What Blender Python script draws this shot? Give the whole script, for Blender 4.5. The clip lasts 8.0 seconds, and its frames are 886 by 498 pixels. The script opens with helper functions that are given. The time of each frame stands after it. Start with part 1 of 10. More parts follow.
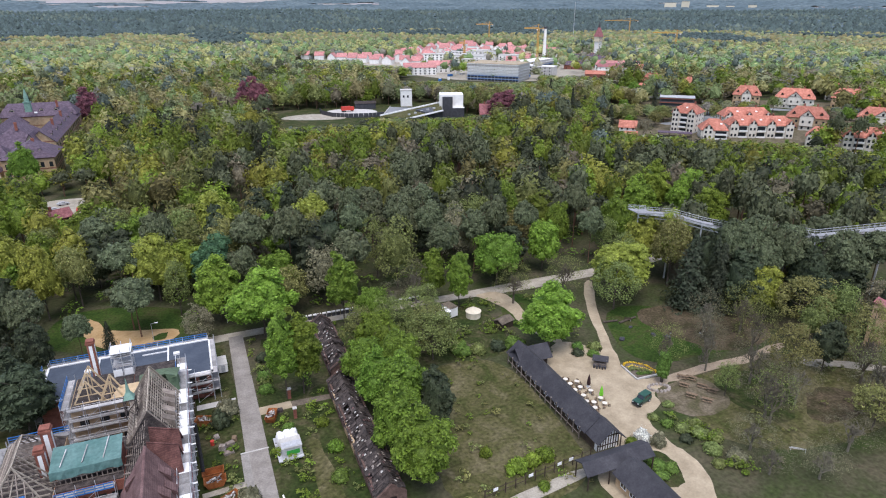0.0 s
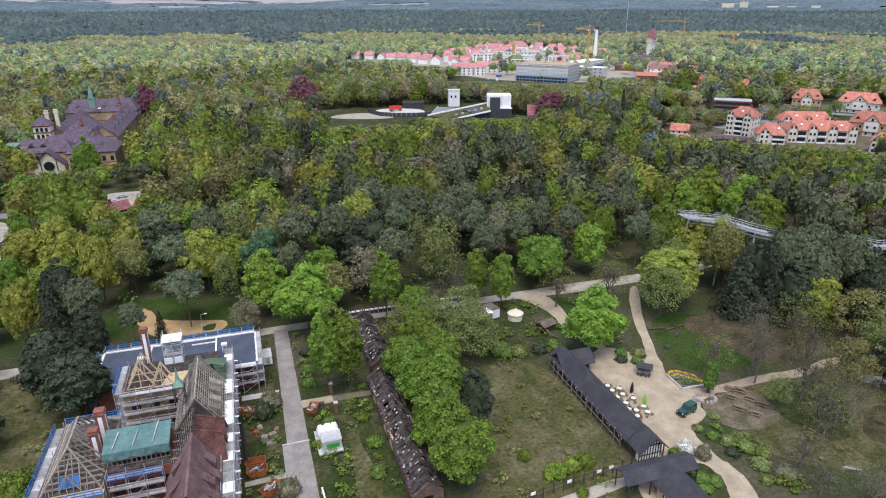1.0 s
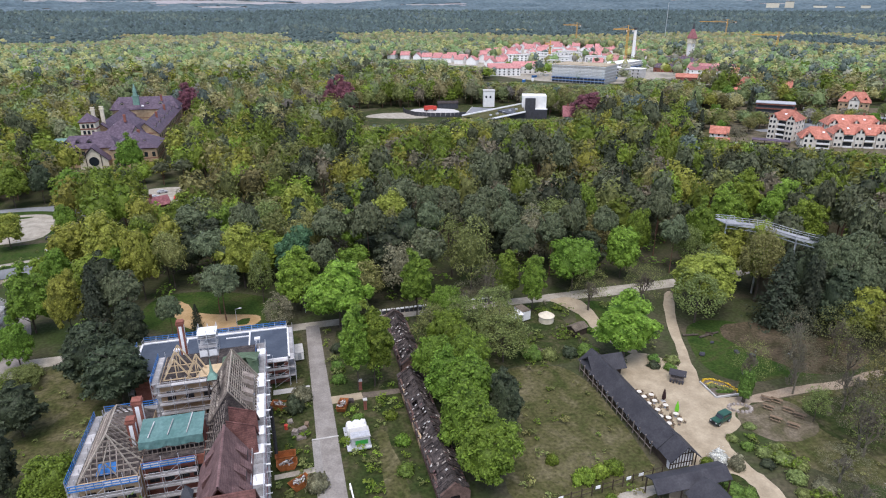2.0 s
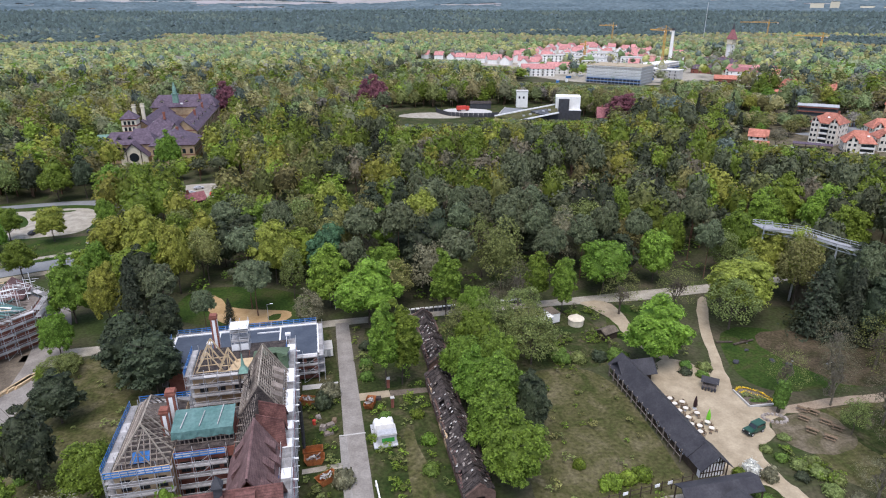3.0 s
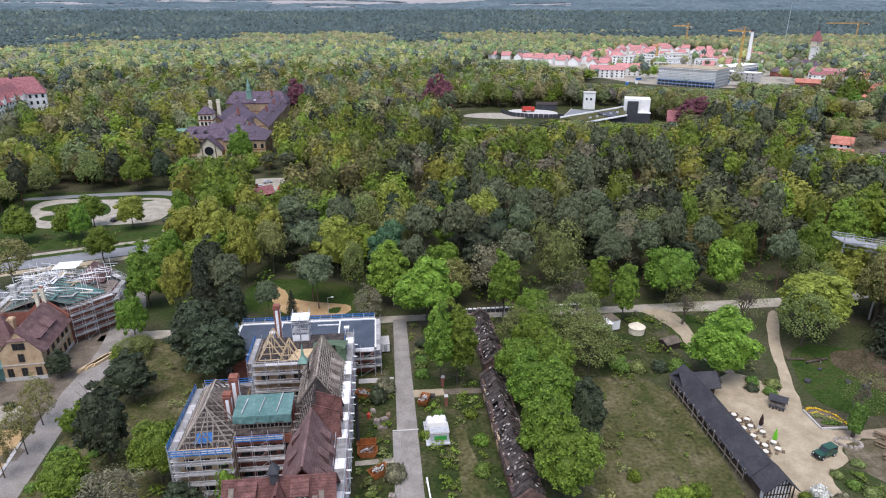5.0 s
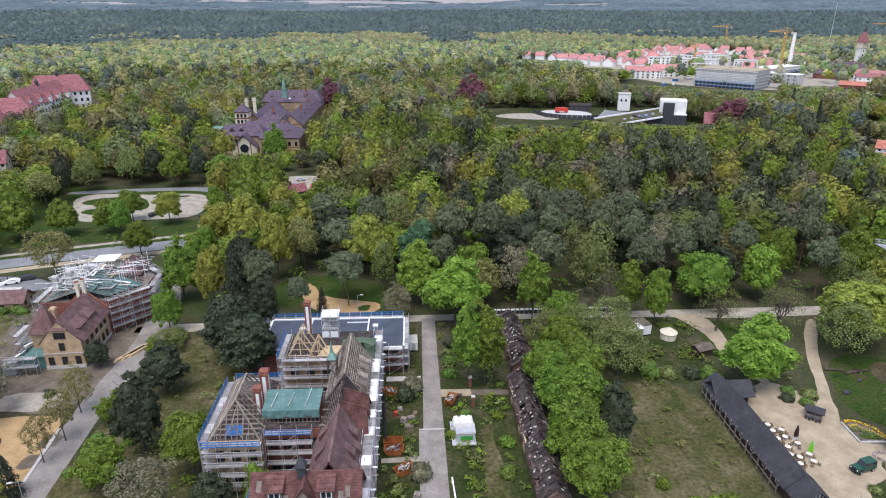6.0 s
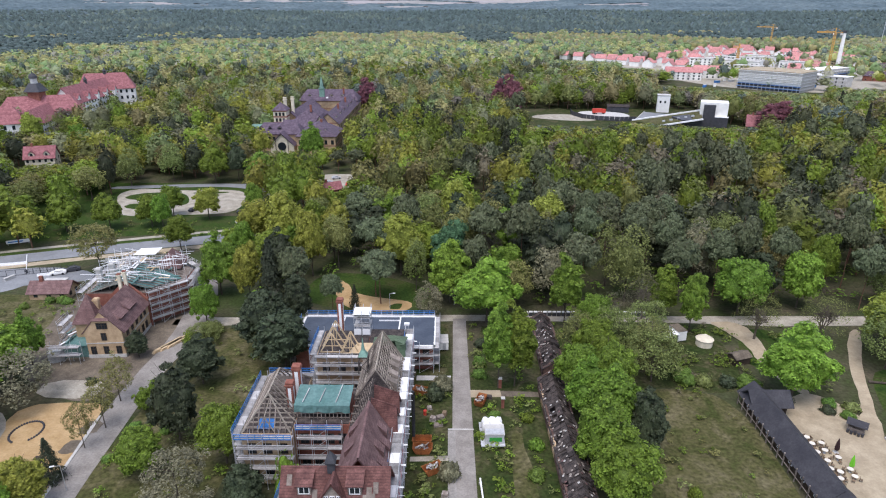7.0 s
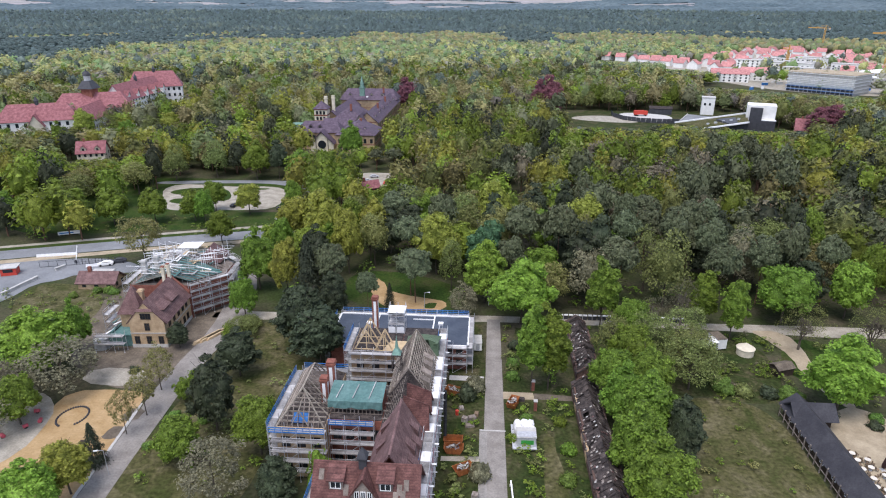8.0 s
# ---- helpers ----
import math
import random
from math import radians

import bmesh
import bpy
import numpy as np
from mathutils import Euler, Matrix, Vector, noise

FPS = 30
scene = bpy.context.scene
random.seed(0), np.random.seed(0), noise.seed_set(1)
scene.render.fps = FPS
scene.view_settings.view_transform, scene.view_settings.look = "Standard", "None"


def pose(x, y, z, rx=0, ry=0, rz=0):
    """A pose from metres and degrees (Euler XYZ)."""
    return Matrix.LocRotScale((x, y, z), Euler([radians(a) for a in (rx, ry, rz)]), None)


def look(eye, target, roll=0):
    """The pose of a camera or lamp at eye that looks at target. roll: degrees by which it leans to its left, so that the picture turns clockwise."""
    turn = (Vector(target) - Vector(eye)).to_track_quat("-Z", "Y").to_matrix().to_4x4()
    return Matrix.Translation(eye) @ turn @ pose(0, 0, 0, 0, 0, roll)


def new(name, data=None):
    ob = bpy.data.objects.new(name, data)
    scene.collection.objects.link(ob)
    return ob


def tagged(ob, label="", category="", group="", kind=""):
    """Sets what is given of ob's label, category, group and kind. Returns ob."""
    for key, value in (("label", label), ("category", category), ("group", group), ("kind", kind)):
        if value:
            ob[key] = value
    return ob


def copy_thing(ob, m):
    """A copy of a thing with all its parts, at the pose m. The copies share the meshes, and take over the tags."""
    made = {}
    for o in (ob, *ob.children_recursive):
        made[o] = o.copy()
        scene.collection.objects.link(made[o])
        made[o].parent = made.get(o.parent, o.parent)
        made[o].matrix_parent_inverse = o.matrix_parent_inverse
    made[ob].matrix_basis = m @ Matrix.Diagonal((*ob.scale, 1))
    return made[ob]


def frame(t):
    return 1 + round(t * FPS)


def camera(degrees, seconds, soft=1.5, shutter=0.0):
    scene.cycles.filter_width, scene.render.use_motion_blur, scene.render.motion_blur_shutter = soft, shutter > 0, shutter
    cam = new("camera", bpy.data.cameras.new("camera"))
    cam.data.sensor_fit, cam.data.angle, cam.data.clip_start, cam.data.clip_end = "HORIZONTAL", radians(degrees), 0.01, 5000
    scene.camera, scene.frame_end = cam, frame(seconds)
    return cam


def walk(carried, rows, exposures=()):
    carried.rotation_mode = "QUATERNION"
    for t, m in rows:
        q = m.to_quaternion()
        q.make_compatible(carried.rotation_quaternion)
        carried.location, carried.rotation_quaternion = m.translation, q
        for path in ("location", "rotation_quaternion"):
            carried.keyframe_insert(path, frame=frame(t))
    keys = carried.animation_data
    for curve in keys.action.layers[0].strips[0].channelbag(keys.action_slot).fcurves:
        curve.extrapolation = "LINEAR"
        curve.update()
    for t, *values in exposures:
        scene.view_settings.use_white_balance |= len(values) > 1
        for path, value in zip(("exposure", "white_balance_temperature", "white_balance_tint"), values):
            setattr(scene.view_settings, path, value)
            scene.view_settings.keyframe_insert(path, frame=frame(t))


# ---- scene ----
cam = camera(71.4, 8.0, soft=1.1)
EYE = 75.0
TURN = -22.4
# seconds, heading to the left, pitch, roll
ROWS = [
    (0.0, 0.10, -21.44, 0.06), (0.5, 2.50, -21.42, 0.06), (1.0, 4.44, -21.41, 0.06), (1.5, 6.06, -21.40, 0.05),
    (3.0, 10.61, -21.39, 0.02), (3.5, 12.06, -21.39, 0.0), (4.0, 13.60, -21.39, 0.0), (4.5, 15.09, -21.39, -0.01),
    (6.0, 19.55, -21.40, -0.05), (6.5, 21.10, -21.40, -0.05), (7.0, 22.81, -21.40, -0.04), (7.5, 24.73, -21.40, -0.04),
    (8.0, 26.38, -21.40, -0.06),
]
walk(cam, [(t, pose(0, 0, EYE, 90 + pitch, roll, TURN + yaw)) for t, yaw, pitch, roll in ROWS],
     exposures=[(0.0, 0.92, 6380, 15), (8.0, 0.92, 6380, 15)])

# ---- light: an overcast spring day ----
world = bpy.data.worlds.new("overcast_sky")
scene.world = world
world.use_nodes = True
wn, wl = world.node_tree.nodes, world.node_tree.links
wn.clear()
sky = wn.new("ShaderNodeTexSky")
sky.sky_type = 'NISHITA'
sky.sun_disc = False
sky.sun_elevation = radians(69)
sky.sun_rotation = radians(200)
sky.dust_density = 1.0
grey = wn.new("ShaderNodeHueSaturation")
grey.inputs["Saturation"].default_value = 0.7
back = wn.new("ShaderNodeBackground")
back.inputs["Strength"].default_value = 0.15
wout = wn.new("ShaderNodeOutputWorld")
wl.new(sky.outputs[0], grey.inputs["Color"])
wl.new(grey.outputs[0], back.inputs[0])
wl.new(back.outputs[0], wout.inputs[0])
sun_data = bpy.data.lights.new("sun", 'SUN')
sun_data.energy = 1.45
sun_data.angle = radians(40)
sun_data.color = (1.0, 0.985, 0.96)
sun = new("sun", sun_data)
sun.matrix_world = look((-22, -53, 150), (0, 0, 0))

# ---- materials ----


def mat(name, color, rough=0.85, var=0.25, scale=1.5, bump=0.2, metal=0.0, color2=None, fine=14.0, spec=0.3, jitter=0.0):
    """A procedural surface: two scales of noise between a darker and a lighter tone, and a fine relief."""
    m = bpy.data.materials.new(name)
    m.use_nodes = True
    n, l = m.node_tree.nodes, m.node_tree.links
    b = n["Principled BSDF"]
    b.inputs["Roughness"].default_value = rough
    b.inputs["Metallic"].default_value = metal
    b.inputs["Specular IOR Level"].default_value = spec
    co = n.new("ShaderNodeTexCoord")
    big = n.new("ShaderNodeTexNoise")
    big.inputs["Scale"].default_value = scale
    big.inputs["Detail"].default_value = 5
    big.inputs["Roughness"].default_value = 0.65
    small = n.new("ShaderNodeTexNoise")
    small.inputs["Scale"].default_value = fine
    small.inputs["Detail"].default_value = 3
    for x in (big, small):
        l.new(co.outputs["Object"], x.inputs["Vector"])
    ramp = n.new("ShaderNodeValToRGB")
    c2 = color2 or tuple(min(1, c * (1 + var)) for c in color)
    c1 = color if color2 else tuple(c * (1 - var) for c in color)
    ramp.color_ramp.elements[0].position = 0.36
    ramp.color_ramp.elements[1].position = 0.64
    ramp.color_ramp.elements[0].color = (*c1, 1)
    ramp.color_ramp.elements[1].color = (*c2, 1)
    l.new(big.outputs["Fac"], ramp.inputs["Fac"])
    mul = n.new("ShaderNodeMix")
    mul.data_type = 'RGBA'
    mul.blend_type = 'MULTIPLY'
    mul.inputs[0].default_value = 1.0
    rs = n.new("ShaderNodeMapRange")
    rs.inputs["From Min"].default_value, rs.inputs["From Max"].default_value = 0.3, 0.7
    rs.inputs["To Min"].default_value, rs.inputs["To Max"].default_value = 1 - var, 1 + var * 0.5
    l.new(small.outputs["Fac"], rs.inputs["Value"])
    l.new(ramp.outputs["Color"], mul.inputs[6])
    l.new(rs.outputs["Result"], mul.inputs[7])
    out = mul.outputs[2]
    if jitter:
        inf = n.new("ShaderNodeObjectInfo")
        hs = n.new("ShaderNodeHueSaturation")
        mr = n.new("ShaderNodeMapRange")
        mr.inputs["To Min"].default_value, mr.inputs["To Max"].default_value = 1 - jitter, 1 + jitter
        l.new(inf.outputs["Random"], mr.inputs["Value"])
        l.new(mr.outputs["Result"], hs.inputs["Value"])
        l.new(out, hs.inputs["Color"])
        out = hs.outputs["Color"]
    l.new(out, b.inputs["Base Color"])
    if bump:
        bp = n.new("ShaderNodeBump")
        bp.inputs["Strength"].default_value = bump
        bp.inputs["Distance"].default_value = 0.05
        l.new(small.outputs["Fac"], bp.inputs["Height"])
        l.new(bp.outputs["Normal"], b.inputs["Normal"])
    return m


def leaf_mat(name, color, tone=0.16, hue=0.02, trans=0.3, grain=3.2, gaps=0.385, spread=0.34, shade_mottle=(0.45, 1.5)):
    """Foliage: matt leaves with a faint sheen that let light through; each leaf clump and each tree a little different, with gaps between the leaves."""
    m = bpy.data.materials.new(name)
    m.use_nodes = True
    n, l = m.node_tree.nodes, m.node_tree.links
    b = n["Principled BSDF"]
    b.inputs["Roughness"].default_value = 0.55
    b.inputs["Specular IOR Level"].default_value = 0.15

    def span(source, lo, hi, a=0.0, z=1.0):
        r = n.new("ShaderNodeMapRange")
        r.inputs["From Min"].default_value, r.inputs["From Max"].default_value = a, z
        r.inputs["To Min"].default_value, r.inputs["To Max"].default_value = lo, hi
        l.new(source, r.inputs["Value"])
        return r.outputs[0]

    def times(p, q):
        k = n.new("ShaderNodeMath")
        k.operation = 'MULTIPLY'
        l.new(p, k.inputs[0])
        l.new(q, k.inputs[1])
        return k.outputs[0]

    geo = n.new("ShaderNodeNewGeometry")
    inf = n.new("ShaderNodeObjectInfo")
    tree = n.new("ShaderNodeAttribute")
    tree.attribute_name = "tree_tone"
    fine = n.new("ShaderNodeTexNoise")
    fine.inputs["Scale"].default_value = grain
    fine.inputs["Detail"].default_value = 3
    fine.inputs["Roughness"].default_value = 0.7
    l.new(geo.outputs["Position"], fine.inputs["Vector"])
    value = times(span(geo.outputs["Random Per Island"], 1 - spread, 1 + spread), span(inf.outputs["Random"], 1 - tone, 1 + tone))
    value = times(value, span(tree.outputs["Fac"], 0.74, 1.26, -1, 1))
    # fine noise puts light and dark between leaves into the colour
    value = times(value, span(fine.outputs["Fac"], *shade_mottle, 0.35, 0.65))
    hs = n.new("ShaderNodeHueSaturation")
    hs.inputs["Color"].default_value = (*[min(1.0, 1.4 * c) for c in color], 1)
    l.new(value, hs.inputs["Value"])
    turn = n.new("ShaderNodeMath")
    turn.operation = 'ADD'
    l.new(span(inf.outputs["Random"], 0.5 - hue, 0.5 + hue), turn.inputs[0])
    l.new(span(tree.outputs["Color"], -0.012, 0.012, -1, 1), turn.inputs[1])
    l.new(turn.outputs[0], hs.inputs["Hue"])
    l.new(hs.outputs[0], b.inputs["Base Color"])
    t = n.new("ShaderNodeBsdfTranslucent")
    l.new(hs.outputs[0], t.inputs["Color"])
    mx = n.new("ShaderNodeMixShader")
    mx.inputs[0].default_value = trans
    l.new(b.outputs[0], mx.inputs[1])
    l.new(t.outputs[0], mx.inputs[2])
    cut = n.new("ShaderNodeMath")
    cut.operation = 'GREATER_THAN'
    cut.inputs[1].default_value = gaps
    l.new(fine.outputs["Fac"], cut.inputs[0])
    clear = n.new("ShaderNodeBsdfTransparent")
    mg = n.new("ShaderNodeMixShader")
    l.new(cut.outputs[0], mg.inputs[0])
    l.new(clear.outputs[0], mg.inputs[1])
    l.new(mx.outputs[0], mg.inputs[2])
    l.new(mg.outputs[0], n["Material Output"].inputs["Surface"])
    return m


def ground_mat(name, cols, scale, detail_scale, bump=0.5, var=0.3):
    """Soil and grass: three tones in patches, with clumps and blades of finer noise."""
    m = bpy.data.materials.new(name)
    m.use_nodes = True
    n, l = m.node_tree.nodes, m.node_tree.links
    b = n["Principled BSDF"]
    b.inputs["Roughness"].default_value = 0.95
    b.inputs["Specular IOR Level"].default_value = 0.1
    co = n.new("ShaderNodeTexCoord")
    big = n.new("ShaderNodeTexNoise")
    big.inputs["Scale"].default_value = scale
    big.inputs["Detail"].default_value = 8
    big.inputs["Roughness"].default_value = 0.7
    big.inputs["Distortion"].default_value = 0.6
    l.new(co.outputs["Object"], big.inputs["Vector"])
    ramp = n.new("ShaderNodeValToRGB")
    e = ramp.color_ramp.elements
    e[0].position, e[1].position = 0.36, 0.64
    e[0].color, e[1].color = (*cols[0], 1), (*cols[2], 1)
    mid = e.new(0.5)
    mid.color = (*cols[1], 1)
    l.new(big.outputs["Fac"], ramp.inputs["Fac"])
    small = n.new("ShaderNodeTexNoise")
    small.inputs["Scale"].default_value = detail_scale
    small.inputs["Detail"].default_value = 4
    l.new(co.outputs["Object"], small.inputs["Vector"])
    rs = n.new("ShaderNodeMapRange")
    rs.inputs["From Min"].default_value, rs.inputs["From Max"].default_value = 0.3, 0.7
    rs.inputs["To Min"].default_value, rs.inputs["To Max"].default_value = 1 - var, 1 + var
    l.new(small.outputs["Fac"], rs.inputs["Value"])
    mul = n.new("ShaderNodeMix")
    mul.data_type = 'RGBA'
    mul.blend_type = 'MULTIPLY'
    mul.inputs[0].default_value = 1.0
    l.new(ramp.outputs["Color"], mul.inputs[6])
    l.new(rs.outputs["Result"], mul.inputs[7])
    l.new(mul.outputs[2], b.inputs["Base Color"])
    bp = n.new("ShaderNodeBump")
    bp.inputs["Strength"].default_value = bump
    bp.inputs["Distance"].default_value = 0.15
    l.new(small.outputs["Fac"], bp.inputs["Height"])
    l.new(bp.outputs["Normal"], b.inputs["Normal"])
    return m


def glass_mat():
    m = bpy.data.materials.new("window_glass")
    m.use_nodes = True
    b = m.node_tree.nodes["Principled BSDF"]
    b.inputs["Base Color"].default_value = (0.02, 0.025, 0.03, 1)
    b.inputs["Roughness"].default_value = 0.08
    return m


def tile_mat(name, color, color2, course=0.3, jitter=0.0):
    """Roof tiles: horizontal courses by height, stains and moss."""
    m = mat(name, color, 0.8, 0.22, 0.7, 0.2, color2=color2, fine=5.0, jitter=jitter)
    n, l = m.node_tree.nodes, m.node_tree.links
    b = n["Principled BSDF"]
    co = n.new("ShaderNodeTexCoord")
    sep = n.new("ShaderNodeSeparateXYZ")
    l.new(co.outputs["Object"], sep.inputs[0])
    w = n.new("ShaderNodeMath")
    w.operation = 'FRACT'
    d = n.new("ShaderNodeMath")
    d.operation = 'DIVIDE'
    d.inputs[1].default_value = course
    l.new(sep.outputs["Z"], d.inputs[0])
    l.new(d.outputs[0], w.inputs[0])
    bp = n.new("ShaderNodeBump")
    bp.inputs["Strength"].default_value = 0.9
    bp.inputs["Distance"].default_value = 0.06
    l.new(w.outputs[0], bp.inputs["Height"])
    l.new(bp.outputs["Normal"], b.inputs["Normal"])
    # each tile a little lighter or darker, and a dark joint below each course
    snap = n.new("ShaderNodeVectorMath")
    snap.operation = 'SNAP'
    snap.inputs[1].default_value = (course * 0.8, course * 0.8, course)
    l.new(co.outputs["Object"], snap.inputs[0])
    wn_ = n.new("ShaderNodeTexWhiteNoise")
    l.new(snap.outputs[0], wn_.inputs["Vector"])
    tone = n.new("ShaderNodeMapRange")
    tone.inputs["To Min"].default_value, tone.inputs["To Max"].default_value = (0.86, 1.14) if course < 0.35 else (0.9, 1.1)
    l.new(wn_.outputs["Value"], tone.inputs["Value"])
    patchy = n.new("ShaderNodeTexNoise")
    patchy.inputs["Scale"].default_value = 0.7
    patchy.inputs["Detail"].default_value = 5
    l.new(co.outputs["Object"], patchy.inputs["Vector"])
    pt = n.new("ShaderNodeMapRange")
    pt.inputs["From Min"].default_value, pt.inputs["From Max"].default_value = 0.3, 0.7
    pt.inputs["To Min"].default_value, pt.inputs["To Max"].default_value = (0.84, 1.16) if course < 0.35 else (0.85, 1.15)
    l.new(patchy.outputs["Fac"], pt.inputs["Value"])
    joint = n.new("ShaderNodeMapRange")
    joint.inputs["From Min"].default_value, joint.inputs["From Max"].default_value = 0.0, 0.3
    joint.inputs["To Min"].default_value, joint.inputs["To Max"].default_value = (0.6 if course < 0.35 else 0.85), 1.06
    l.new(w.outputs[0], joint.inputs["Value"])
    m1_ = n.new("ShaderNodeMath")
    m1_.operation = 'MULTIPLY'
    l.new(tone.outputs[0], m1_.inputs[0])
    l.new(joint.outputs[0], m1_.inputs[1])
    m2_ = n.new("ShaderNodeMath")
    m2_.operation = 'MULTIPLY'
    l.new(m1_.outputs[0], m2_.inputs[0])
    l.new(pt.outputs[0], m2_.inputs[1])
    mixc = n.new("ShaderNodeMix")
    mixc.data_type = 'RGBA'
    mixc.blend_type = 'MULTIPLY'
    mixc.inputs[0].default_value = 1.0
    src = b.inputs["Base Color"].links[0].from_socket
    l.new(src, mixc.inputs[6])
    l.new(m2_.outputs[0], mixc.inputs[7])
    l.new(mixc.outputs[2], b.inputs["Base Color"])
    return m


